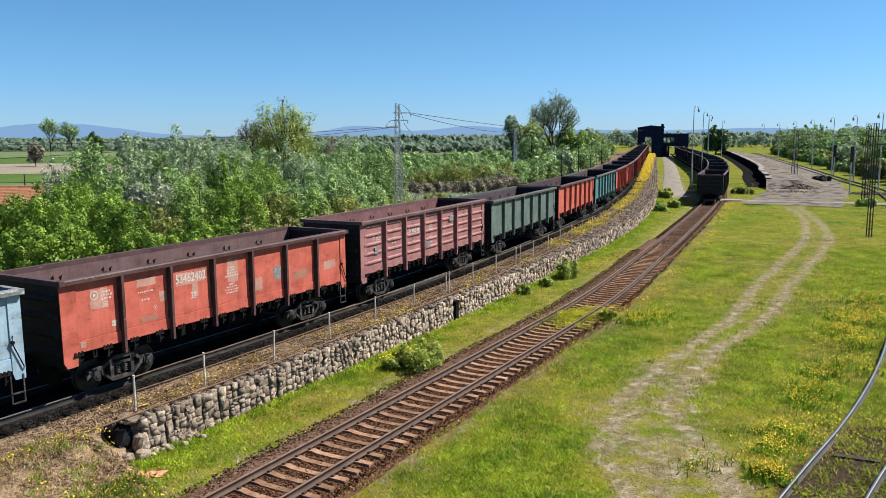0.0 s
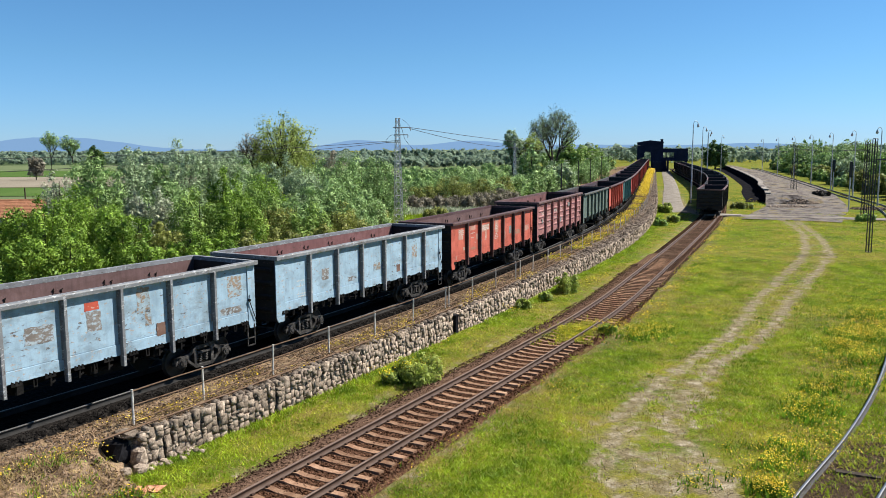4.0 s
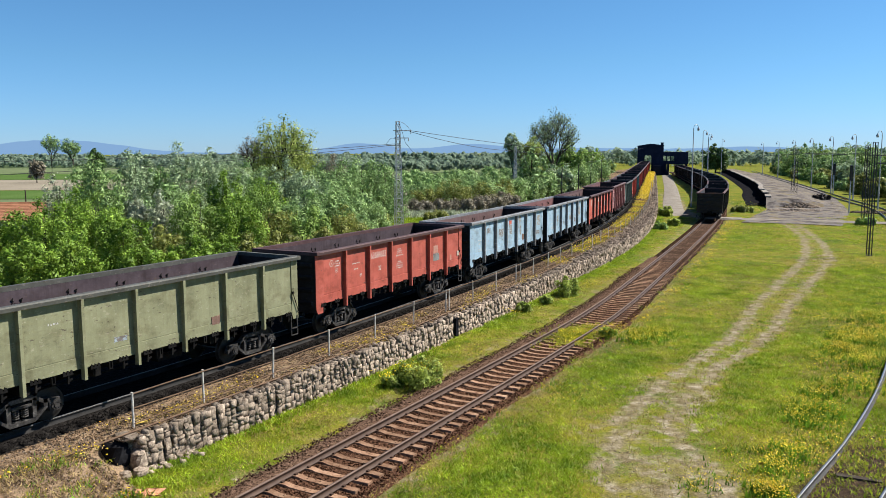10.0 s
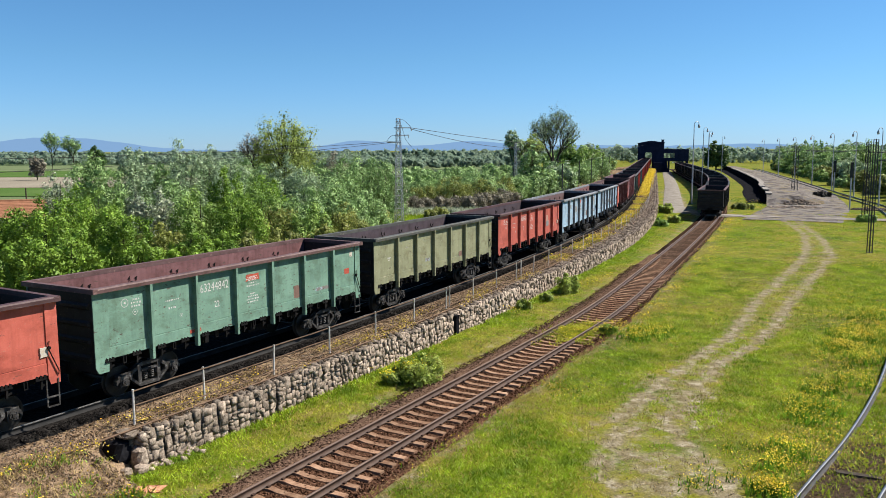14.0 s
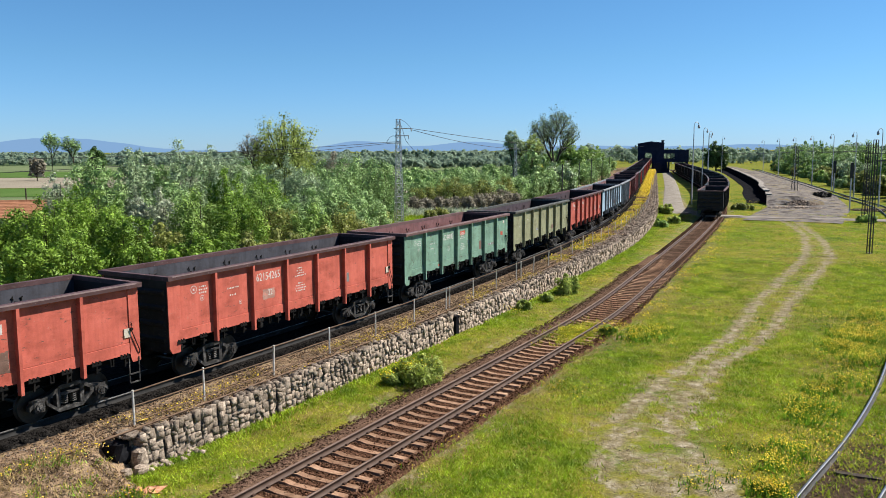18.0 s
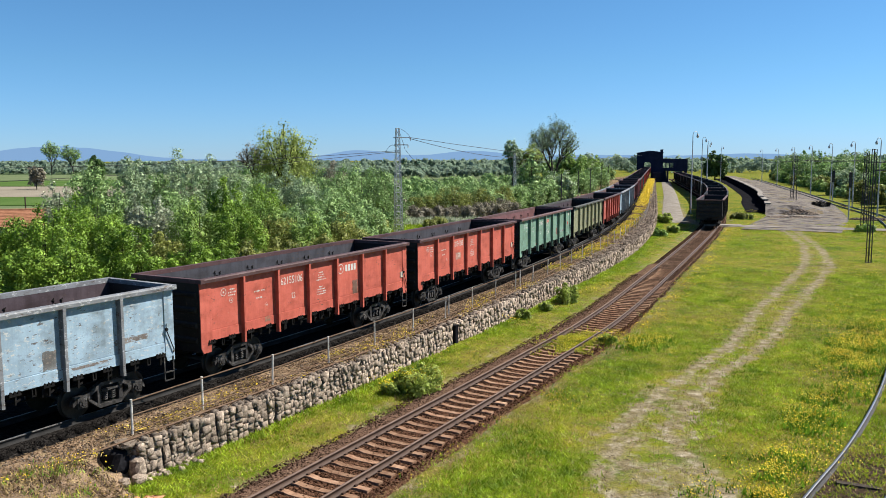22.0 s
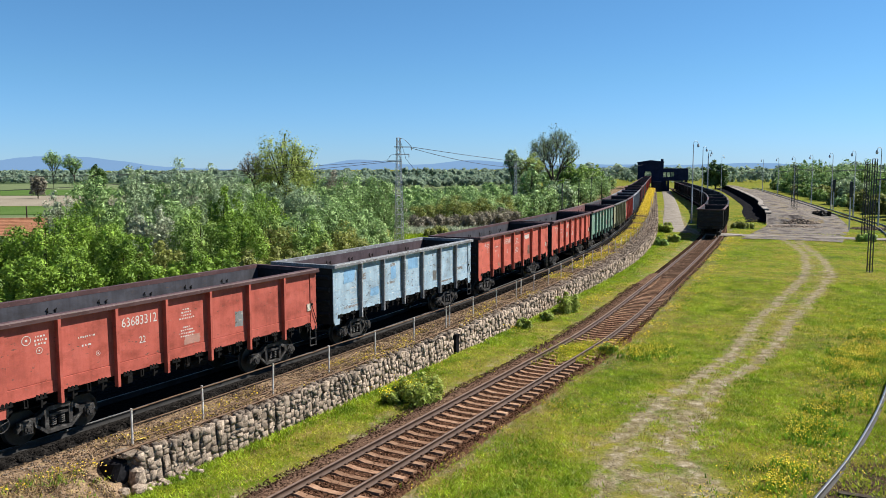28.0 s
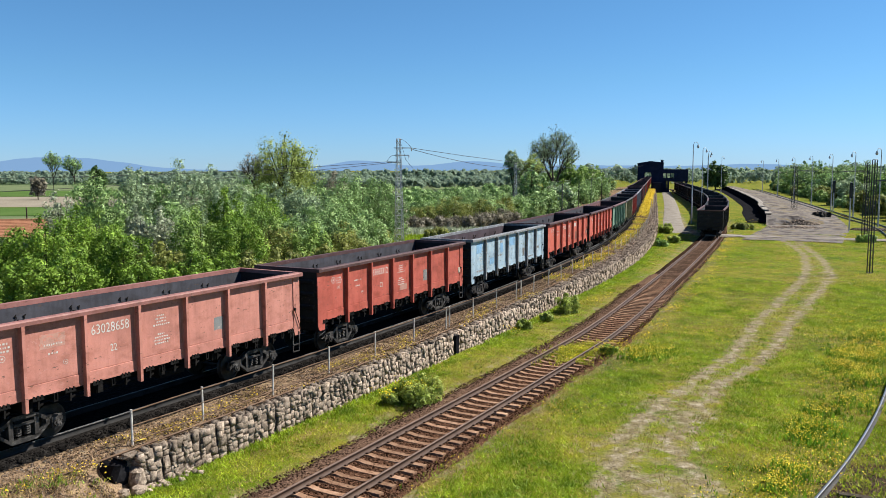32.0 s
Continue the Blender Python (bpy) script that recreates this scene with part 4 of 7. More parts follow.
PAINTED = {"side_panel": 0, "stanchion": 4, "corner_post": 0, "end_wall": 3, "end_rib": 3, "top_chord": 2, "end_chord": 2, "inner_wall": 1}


def repaint(w, coats):
    for o in w.children:
        key = o.name.split(".")[0]
        if key in PAINTED:
            o.material_slots[0].link = "OBJECT"
            o.material_slots[0].material = coats[PAINTED[key]]


def words(text, size, parent, name, x, z, mat=None, y=-1.449, label=""):
    """Lettering on the side that faces the footpath."""
    c = bpy.data.curves.new(name, "FONT")
    c.body, c.size, c.resolution_u, c.align_x = text, size, 2, "CENTER"
    tmp = new(name, c)
    me = bpy.data.meshes.new_from_object(tmp)
    bpy.data.objects.remove(tmp)
    me.materials.append(mat or LETTER)
    return part(name, me, None, parent, label, at=pose(x, y, z, 90, 0, 0) @ Matrix.Diagonal((0.8, 1, 1, 1)))


def bars(parent, x, z, rows, mat=None, h=0.055, gap=0.1):
    """Small lettering too worn to read: rows of short strokes."""
    b = Build()
    r = random.Random(int(1000 * (x + 9) + 77 * z))
    for i, wd in enumerate(rows):
        u = x - wd / 2
        while u < x + wd / 2 - 0.02:
            k = r.uniform(0.015, 0.06)
            b.box(u, u + k, -1.4495, -1.446, z - i * gap - h * r.uniform(0.7, 1.0), z - i * gap)
            u += k + r.uniform(0.02, 0.05)
    return part("worn_lettering", b, mat or LETTER, parent)


def patch_on(parent, x, z, wd, ht, mat, name="paint_patch", seed=0, y=-1.449):
    """A patch of other paint with a ragged outline."""
    r = random.Random(seed)
    pts = []
    for a, b, n in (((-1, -1), (1, -1), 7), ((1, -1), (1, 1), 6), ((1, 1), (-1, 1), 7), ((-1, 1), (-1, -1), 6)):
        for i in range(n):
            u = i / n
            px, pz = a[0] + (b[0] - a[0]) * u, a[1] + (b[1] - a[1]) * u
            k = 1 - r.uniform(0, 0.16)
            pts.append((x + px * wd / 2 * k, z + pz * ht / 2 * k))
    return part(name, Build().prism(pts, y, -1.4455), mat, parent)


def emblem(parent, x, z, r):
    """A small painted ring."""
    b = Build()
    n = 16
    v = [(x + k * math.cos(2 * math.pi * i / n), -1.4495, z + k * math.sin(2 * math.pi * i / n)) for k in (r, r * 0.86) for i in range(n)]
    b.add(v, [(i, (i + 1) % n, (i + 1) % n + n, i + n) for i in range(n)])
    b.box(x - 0.25 * r, x + 0.25 * r, -1.4495, -1.446, z - 0.25 * r, z + 0.25 * r)
    return part("painted_ring", b, LETTER, parent)


PATCH_PINK = paint("pale_pink_patch", (0.56, 0.31, 0.25), (0.5, 0.2, 0.15), 0.6)
PATCH_GREY = paint("grey_patch", (0.24, 0.25, 0.25), (0.35, 0.30, 0.27), 0.5)
PATCH_RUST = paint("rust_patch", (0.36, 0.27, 0.20), (0.28, 0.40, 0.48), 0.85, scuff=1.0)
PATCH_RED = paint("red_label", (0.55, 0.10, 0.06), (0.5, 0.4, 0.35), 0.4)
PATCH_SKY = paint("fresh_blue_square", (0.22, 0.42, 0.64), (0.36, 0.5, 0.6), 0.35, scuff=0.5)
PATCH_SCUFF = paint("grey_brown_scuffs", (0.24, 0.21, 0.19), (0.34, 0.42, 0.48), 0.7, scuff=1.0)
PATCH_TAN = paint("tan_scuffs", (0.36, 0.22, 0.15), (0.42, 0.12, 0.09), 0.8)
PATCH_CREAM = paint("cream_label", (0.66, 0.60, 0.50), (0.5, 0.4, 0.3), 0.4)
PATCH_BROWN = paint("brown_square", (0.22, 0.13, 0.10), (0.3, 0.2, 0.16), 0.4)


def marks(i, w):
    """Patches, labels and scuffs that set one wagon apart from the next: x, z, width, height, coat."""
    table = {
        0: [(-5.2, 2.78, 0.62, 0.62, PATCH_PINK), (-3.55, 2.98, 0.75, 0.26, PATCH_PINK), (-2.95, 2.45, 0.3, 0.36, PATCH_PINK), (-3.5, 1.86, 0.7, 0.16, PATCH_TAN), (-1.8, 2.84, 1.3, 0.42, PATCH_PINK), (-1.65, 2.42, 0.26, 0.5, PATCH_PINK), (0.05, 2.8, 0.55, 0.9, PATCH_PINK), (1.3, 2.1, 0.4, 0.5, PATCH_PINK), (2.3, 2.35, 0.42, 0.5, PATCH_GREY), (3.6, 2.1, 1.0, 0.3, PATCH_TAN), (5.4, 2.2, 0.8, 0.36, PATCH_PINK), (-4.75, 1.98, 0.16, 0.18, PATCH_CREAM), (-5.8, 1.58, 0.2, 0.2, PATCH_PINK)],
        1: [(-3.4, 2.4, 0.5, 0.5, PATCH_SCUFF), (0.4, 2.2, 0.6, 0.35, PATCH_RUST), (2.2, 1.9, 0.35, 0.35, PATCH_BROWN), (3.7, 2.5, 0.5, 0.7, PATCH_RUST), (-1.6, 1.95, 0.5, 0.2, PATCH_SCUFF)],
        2: [(1.75, 2.86, 0.5, 0.85, PATCH_RUST), (1.9, 2.3, 0.25, 0.5, PATCH_RUST), (2.35, 1.86, 0.36, 0.42, PATCH_BROWN), (0.0, 2.98, 0.5, 0.26, PATCH_RED), (0.05, 2.55, 0.5, 0.6, PATCH_SCUFF), (-1.6, 2.5, 0.9, 0.5, PATCH_SCUFF), (5.5, 2.7, 0.7, 0.8, PATCH_RUST), (5.3, 1.9, 1.0, 0.25, PATCH_SCUFF), (-3.6, 2.8, 0.5, 0.3, PATCH_SCUFF)],
        3: [(3.55, 2.45, 0.5, 0.5, PATCH_PINK), (3.6, 2.1, 0.7, 0.4, PATCH_GREY), (6.02, 2.02, 0.24, 0.26, PATCH_CREAM), (5.2, 1.9, 0.2, 0.3, PATCH_PINK)],
        4: [(-1.4, 1.95, 0.5, 0.16, PATCH_SCUFF), (2.3, 1.8, 0.4, 0.3, PATCH_BROWN)],
        5: [(0.0, 2.9, 0.72, 0.24, PATCH_RED), (5.55, 2.35, 0.36, 0.24, PATCH_RED), (-2.7, 1.55, 0.5, 0.12, PATCH_RED), (2.35, 2.0, 0.36, 0.5, PATCH_BROWN), (5.85, 3.02, 0.2, 0.22, PATCH_CREAM), (3.9, 1.9, 0.9, 0.14, PATCH_SCUFF)],
        6: [(3.0, 2.1, 0.3, 0.4, PATCH_GREY), (6.02, 2.02, 0.24, 0.28, PATCH_CREAM), (-1.8, 2.2, 0.7, 0.4, PATCH_PINK)],
        7: [(2.3, 2.0, 0.4, 0.6, PATCH_BROWN), (6.02, 2.02, 0.24, 0.28, PATCH_CREAM), (-3.2, 1.62, 0.3, 0.2, PATCH_TAN)],
        8: [(-5.25, 2.9, 0.85, 0.6, PATCH_SKY), (-3.3, 2.0, 0.75, 0.4, PATCH_SKY), (-1.7, 2.62, 0.5, 0.62, PATCH_SKY), (0.1, 2.85, 1.0, 0.55, PATCH_SKY), (2.3, 2.0, 0.42, 0.55, PATCH_GREY), (-1.75, 2.98, 0.4, 0.16, PATCH_SCUFF), (-1.9, 2.2, 0.7, 0.10, PATCH_SCUFF), (4.9, 2.05, 1.3, 0.18, PATCH_SCUFF), (-4.1, 2.75, 0.22, 0.3, PATCH_SCUFF), (-5.0, 1.62, 1.4, 0.10, PATCH_SCUFF), (3.5, 1.6, 1.2, 0.09, PATCH_SCUFF)],
        9: [(2.3, 2.2, 0.4, 0.55, PATCH_GREY), (6.02, 2.02, 0.24, 0.28, PATCH_CREAM), (0.2, 1.9, 0.7, 0.3, PATCH_PINK)],
        10: [(2.35, 2.25, 0.42, 0.45, PATCH_GREY), (-3.6, 2.8, 0.8, 0.4, PATCH_PINK)],
        -1: [(2.2, 3.0, 0.5, 0.3, PATCH_GREY), (-5.2, 2.3, 0.3, 0.3, PATCH_GREY), (-0.4, 2.0, 0.5, 0.3, PATCH_GREY)],
    }
    for k, (x, z, wd, ht, mat) in enumerate(table.get(i, [])):
        deep = -1.505 if i == -1 else (-1.4785 if abs(x) > 5.9 else (-1.4615 if z - ht / 2 < 1.7 else -1.4485))
        patch_on(w, x, z, wd, ht, mat, seed=i * 20 + k, y=deep)
    if i in (2, 9):
        ring_ = Build().line([(0.2 * math.cos(a), 0, 0.2 * math.sin(a)) for a in np.linspace(0, 2 * math.pi, 17)], 0.014, 5)
        for a in (0.3, 1.87, 3.44, 5.01):
            ring_.line([(0, 0, 0), (0.2 * math.cos(a), 0, 0.2 * math.sin(a))], 0.011, 4)
        ring_.tube((0, 0, 0), (0, 0.3, 0), 0.02, n=6)
        part("brake_wheel", ring_, GEAR_LIT, w, at=Matrix.Translation((-6.1, -1.40, 0.86)))
    if i == 7:
        emblem(w, 1.3, 2.86, 0.2)
        b = Build()
        for k in range(4):
            x = 1.62 + k * 0.2
            b.box(x, x + 0.14, -1.4495, -1.446, 2.72, 2.99)
        part("workshop_mark", b, LETTER, w)
    if i in (1, 2, 8):
        bars(w, -5.0, 2.4, [0.4, 0.0, 0.3])
        bars(w, -4.9, 1.9, [0.6, 0.5])
    if i == 4:
        bars(w, -3.5, 2.8, [0.3])
        bars(w, -5.1, 2.5, [0.3, 0.2])
    if i == 5:
        bars(w, 0.0, 2.94, [0.5, 0.6], h=0.04, gap=0.07)


def travel(t):
    """Metres that the train has gone since the start."""
    return 4.97343e-4 * t ** 3 - 0.066535 * t ** 2 + 5.877347 * t - 0.058


def wagon_pose(line, s, z):
    a, b = line.at(s - 4.325), line.at(s + 4.325)
    zz = z(np.array([s]))[0] if callable(z) else z
    m = (a + b) / 2
    return Matrix.Translation((m.x, m.y, zz)) @ Matrix.Rotation(math.atan2(b.y - a.y, b.x - a.x), 4, "Z")


train = {}
for i in range(-17, 11):
    coats = STOCK.get(i) or random.Random(i).choice([(BROWN, SLATE, RIM_BROWN, "brown open wagon with an empty dark inside"), (RED_DARK, SLATE, RIM_BROWN, "dull red open wagon with an empty dark inside"), (BROWN, PURPLE, RIM_DARK, "dark brown open wagon with an empty dark inside")])
    w = copy_thing(tall if i == -1 else plain, wagon_pose(UPPER, travel(0) - PITCH * i + HALF, UPPER_RAIL))
    # end walls near-black: the shade on them is put into the paint
    repaint(w, (coats[0], coats[1], coats[2], SOOT_AND_SHADE, coats[2] if i in (0, 1, 2, 8) else coats[0]))
    tagged(w, coats[3], "freight wagon", "wagons of the moving train")
    train[i] = w
    number = coats[4] if len(coats) > 4 else ""
    if number:
        words(number, 0.40, w, "wagon_number", -1.8, 2.72, label="white stencilled number")
        words("22", 0.30, w, "country_code", -1.72, 2.15)
        emblem(w, -5.35, 2.9, 0.13)
        bars(w, -4.95, 2.98, [0.28, 0.36, 0.34])
        emblem(w, -5.0, 2.58, 0.09)
        bars(w, -3.6, 2.72, [0.5, 0.0, 0.3], gap=0.12)
        emblem(w, -3.25, 2.15, 0.07)
        bars(w, -3.4, 1.66, [0.4])
        bars(w, 0.0, 2.92, [0.3, 0.42, 0.4, 0.6, 0.0, 0.0, 0.3, 0.5, 0.62, 0.55], h=0.05, gap=0.095)
        bars(w, -5.4, 1.56, [0.14])
    marks(i, w)
parked = []
end_s = s_of_y(LOWER, 95.5)
for j in range(14):
    w = copy_thing(plain, wagon_pose(LOWER, end_s + HALF + PITCH * j, low_z))
    coat = random.Random(50 + j).choice([(SOOT_AND_SHADE, SLATE, SOOT_AND_SHADE, SOOT_AND_SHADE, SOOT_AND_SHADE), (SOOT_AND_SHADE, SLATE, RIM_BROWN, SOOT_AND_SHADE, SOOT_AND_SHADE), (SOOT_AND_SHADE, PURPLE, RIM_DARK, SOOT_AND_SHADE, SOOT_AND_SHADE)])
    repaint(w, coat)
    for o in list(w.children):
        if o.name.startswith(("hatch_", "lashing_")):
            bpy.data.objects.remove(o)
    tagged(w, "standing open wagon blackened by coal dust", "freight wagon", "wagons of the standing train")
    parked.append(w)
for t in (plain, tall):
    for o in (*t.children_recursive, t):
        bpy.data.objects.remove(o)


# ---- stone retaining wall along the terrace ----
FACE = 3.36
wall_top = TERRACE - 0.02
stone_wall = thing("retaining_wall", "dry retaining wall of grey-brown quarried stones below the fence", "wall", kind="structure")
ws = np.concatenate([np.arange(1.05, 60, 1.0), np.arange(60, 300, 4.0)])
core_v = np.stack([UPPER.many(ws, d, z) for d, z in ((wall_foot_d(ws) - 0.55, -0.15), (wall_foot_d(ws) - 0.55, wall_top - 0.1), (wall_top_d(ws) - 0.02, wall_top - 0.08), (wall_foot_d(ws) - 0.03, -0.15))], 1).reshape(-1, 3)
core_f = np.array([(i * 4 + j, i * 4 + j + 1, i * 4 + j + 5, i * 4 + j + 4) for i in range(len(ws) - 1) for j in range(3)] + [(3, 2, 1, 0)])
part("wall_core", soup("wall_core", core_v, core_f, WALL_CORE), None, stone_wall)


def stone_mesh(rng):
    """A rough angular stone about one metre across."""
    v = np.array([(x, y, z) for x in (-1, 1) for y in (-1, 1) for z in (-1, 1)] + [(1.12, 0, 0), (-1.12, 0, 0), (0, 1.12, 0), (0, -1.12, 0), (0, 0, 1.12), (0, 0, -1.12)], float) * 0.44
    v += rng.uniform(-0.13, 0.13, v.shape)
    rings = ((8, (4, 6, 7, 5)), (9, (0, 1, 3, 2)), (10, (2, 3, 7, 6)), (11, (0, 4, 5, 1)), (12, (1, 5, 7, 3)), (13, (0, 2, 6, 4)))
    return v, np.array([(c, q[i], q[(i + 1) % 4]) for c, q in rings for i in range(4)])


rng = np.random.default_rng(3)
stone_kinds = [stone_mesh(rng) for _ in range(10)]


def walled_stone(corners, proud, rng):
    """One fitted stone: an uneven four-sided face at the wall's front, tapering back. corners in x, z."""
    c = np.array(corners)
    mid = c.mean(0)
    lean = rng.uniform(-0.16, 0.16, 2)
    v = []
    for shrink, y in ((0.95, 0.14), (0.99, -proud + 0.016), (0.955, -proud)):
        q = mid + (c - mid) * shrink + rng.uniform(-0.02, 0.02, (4, 2))
        yy = y + (rng.uniform(-0.012, 0.012, 4) + (q - mid) @ lean) * (y < 0.1)
        v += [(p[0], w, p[1]) for p, w in zip(q, yy)]
    v.append((mid[0] + rng.uniform(-0.02, 0.02), -proud + rng.uniform(-0.035, 0.03), mid[1]))
    f = [(i + o, (i + 1) % 4 + o, (i + 1) % 4 + 4 + o, i + 4 + o) for o in (0, 4) for i in range(4)]
    f = [t for q in f for t in ((q[0], q[1], q[2]), (q[0], q[2], q[3]))] + [(8 + i, 8 + (i + 1) % 4, 12) for i in range(4)]
    return np.array(v), np.array(f)


sv, sf_, sn, singles = [], [], 0, 0
cv, cf, cn = [], [], 0
s = 1.0
while s < 230:
    grow = 1 + 0.010 * max(s - 25, 0)
    wd = rng.uniform(0.12, 0.27) * grow
    levels = [-0.08]
    while levels[-1] < wall_top - 0.12:
        levels.append(levels[-1] + rng.uniform(0.12, 0.34) * min(grow, 1.5))
    levels[-1] = wall_top + rng.uniform(-0.05, 0.06)
    if abs(s - 18.75) < 0.27 or abs(s - 78) < 0.3:
        levels = [0.86, wall_top + 0.05]
    base = UPPER.place(s, float(wall_foot_d(s)), 0)
    batter = float(wall_foot_d(s) - wall_top_d(s)) / wall_top
    skew = rng.uniform(-0.05, 0.05, len(levels)) * grow
    for k in range(len(levels) - 1):
        w0 = wd * rng.uniform(0.92, 1.12)
        quad = [(-w0 / 2 + skew[k], levels[k] + rng.uniform(-0.03, 0.03)), (w0 / 2 + skew[k], levels[k] + rng.uniform(-0.03, 0.03)), (w0 / 2 + skew[k + 1], levels[k + 1] + rng.uniform(-0.03, 0.03)), (-w0 / 2 + skew[k + 1], levels[k + 1] + rng.uniform(-0.03, 0.03))]
        pieces = [quad]
        if rng.random() < 0.25:
            u = rng.uniform(0.35, 0.65)
            m0, m1 = (tuple(a + (b - a) * u for a, b in zip(p, q)) for p, q in ((quad[0], quad[3]), (quad[1], quad[2])))
            pieces = [[quad[0], quad[1], m1, m0], [m0, m1, quad[2], quad[3]]]
        for quad in pieces:
            pv, pf = walled_stone(quad, rng.uniform(-0.02, 0.06), rng)
            pv[:, 1] += batter * np.clip(pv[:, 2], 0, 1.1)
            if 0.4 < s < 11 and singles < 300:
                singles += 1
                part("stone", soup("stone", pv, pf, STONE), None, stone_wall, at=base)
            else:
                mm = np.array(base)
                sv.append(pv @ mm[:3, :3].T + mm[:3, 3])
                sf_.append(pf + sn)
                sn += len(pv)
    for d in np.arange(float(wall_top_d(s)) - 0.1, min(3.0, float(fence_d(s)) + 0.42), -0.19 * min(grow, 1.6)):
        kv, kf = stone_kinds[int(rng.integers(10))]
        size = rng.uniform(0.13, 0.24) * min(grow, 1.6)
        mm = np.array(UPPER.place(s + rng.uniform(-0.08, 0.08), d + rng.uniform(-0.06, 0.06), wall_top + rng.uniform(-0.09, 0.02)) @ Euler(rng.uniform(-0.5, 0.5, 3)).to_matrix().to_4x4() @ Matrix.Diagonal((size * 1.2, size, size * 0.8, 1)))
        cv.append(kv @ mm[:3, :3].T + mm[:3, 3])
        cf.append(kf + cn)
        cn += 14
    s += wd
for s, d, z, size in [(1.0 + rng.uniform(-0.06, 0.06), d, z, 0.2) for z in np.arange(0.02, 0.95, 0.17) for d in np.arange(FACE - 0.5, FACE, 0.19)] + [(rng.uniform(0.6, 2.6), FACE + abs(rng.normal(0.15, 0.15)), 0.03, rng.uniform(0.1, 0.2)) for _ in range(26)]:
    kv, kf = stone_kinds[int(rng.integers(10))]
    mm = np.array(UPPER.place(s, d, z) @ Euler(rng.uniform(-0.5, 0.5, 3)).to_matrix().to_4x4() @ Matrix.Diagonal((size, size, size * 0.9, 1)))
    sv.append(kv @ mm[:3, :3].T + mm[:3, 3])
    sf_.append(kf + sn)
    sn += 14
rest = new("stones", soup("stones", np.concatenate(sv), np.concatenate(sf_), STONE))
rest.parent = stone_wall
tagged(rest, kind="stuff")
# added black block, proud of the face, for the dark inside of a notch
part("drain_slot", Build().box(-0.14, 0.14, -0.07, 0.2, -0.1, 0.86).box(-0.17, 0.17, -0.09, 0.2, 0.86, 0.93), COAL_AND_SHADE, stone_wall, "black block standing in for the shade of a notch", at=UPPER.place(18.75, float(wall_foot_d(18.75)), 0))
coping = new("coping_stones", soup("coping_stones", np.concatenate(cv), np.concatenate(cf), DARK_STONE))
coping.parent = stone_wall
tagged(coping, "darker rubble along the wall's top", kind="stuff")


def lump(rx, ry, rz, seed, rough=0.16, n=12):
    """A rounded boulder with knocked, uneven sides."""
    v = [(0, 0, -rz)]
    rings = 7
    for k in range(1, rings):
        lat = math.pi * k / rings - math.pi / 2
        for i in range(n):
            a = 2 * math.pi * (i + 0.5 * (k % 2)) / n
            q = Vector((math.cos(a) * math.cos(lat), math.sin(a) * math.cos(lat), math.sin(lat)))
            g = 1 + rough * noise.noise(q * 1.7 + Vector((seed, 0, 0))) + 0.5 * rough * noise.noise(q * 4.1 + Vector((0, seed, 0)))
            e = max(abs(q.x), abs(q.y), abs(q.z)) ** 0.35
            v.append((q.x * rx * g / e, q.y * ry * g / e, q.z * rz * g / e))
    v.append((0, 0, rz))
    f = [(0, 1 + (i + 1) % n, 1 + i) for i in range(n)]
    for k in range(rings - 2):
        o = 1 + k * n
        f += [(o + i, o + (i + 1) % n, o + n + (i + 1) % n, o + n + i) for i in range(n)]
    o = 1 + (rings - 2) * n
    f += [(o + i, o + (i + 1) % n, o + n) for i in range(n)]
    return Build().add(v, f)


# the first boulder is black: the shade of the wall's end is painted in
for s, d, z, size, mat, label in (
        (0.62, 2.66, 0.44, (0.30, 0.46, 0.46), COAL_AND_SHADE, "black boulder with the wall end's shade in its colour"),
        (0.84, 2.86, 0.96, (0.28, 0.36, 0.10), STONE, "pale flat capstone on the black boulder"),
        (0.90, FACE - 0.12, 0.30, (0.20, 0.24, 0.34), STONE, "rounded grey stone at the wall's end"),
        (0.70, FACE + 0.18, 0.12, (0.20, 0.18, 0.14), STONE, "fallen grey stone at the wall's foot"),
        (0.35, FACE + 0.02, 0.13, (0.16, 0.15, 0.12), STONE, "fallen grey stone at the wall's foot")):
    thing("boulder", label, "boulder", at=UPPER.place(s, d, z), shape=lump(*size, seed=s * 7 + d), material=mat)

# ---- fence on the terrace ----
fence = thing("fence", "low tube fence with chipped white posts along the terrace edge", "fence", at=UPPER.place(0, 2.62, TERRACE))
inv = fence.matrix_basis.inverted()
post_me = Build().tube((0, 0, -0.1), (0, 0, 1.02), 0.032, n=8).tube((0, 0, 1.02), (0, 0, 1.035), 0.036, n=8).mesh("post", WHITE_POST)
posts_s = [1.28] + [3.86 + 3.13 * k for k in range(52)] + [19.88, 29.7]
for s in posts_s:
    part("post", post_me, None, fence, at=inv @ (UPPER.place(s, float(fence_d(s)), TERRACE) @ pose(0, 0, 0, random.uniform(-2, 2), random.uniform(-2, 2), 0)))
rs = np.arange(1.28, 166, 3.13 / 2)
for h, d in ((0.98, 0.0), (0.55, 0.0), (0.13, 0.02)):
    b = Build()
    pts = [inv @ UPPER.at(s, float(fence_d(s)) + d, TERRACE + h + 0.012 * math.sin(s * 1.7 + h * 9)) for s in rs]
    b.line(pts, 0.02, 6)
    part("rail_tube", b, RUST_PIPE, fence)
pipe = thing("pipe", "rusty thin pipe lying along the terrace edge", "pipe", shape=Build().line([UPPER.at(s, float(fence_d(s)) + 0.38, TERRACE + 0.06) for s in np.arange(-1.2, 120, 2.0)], 0.03, 6), material=RUST_PIPE)


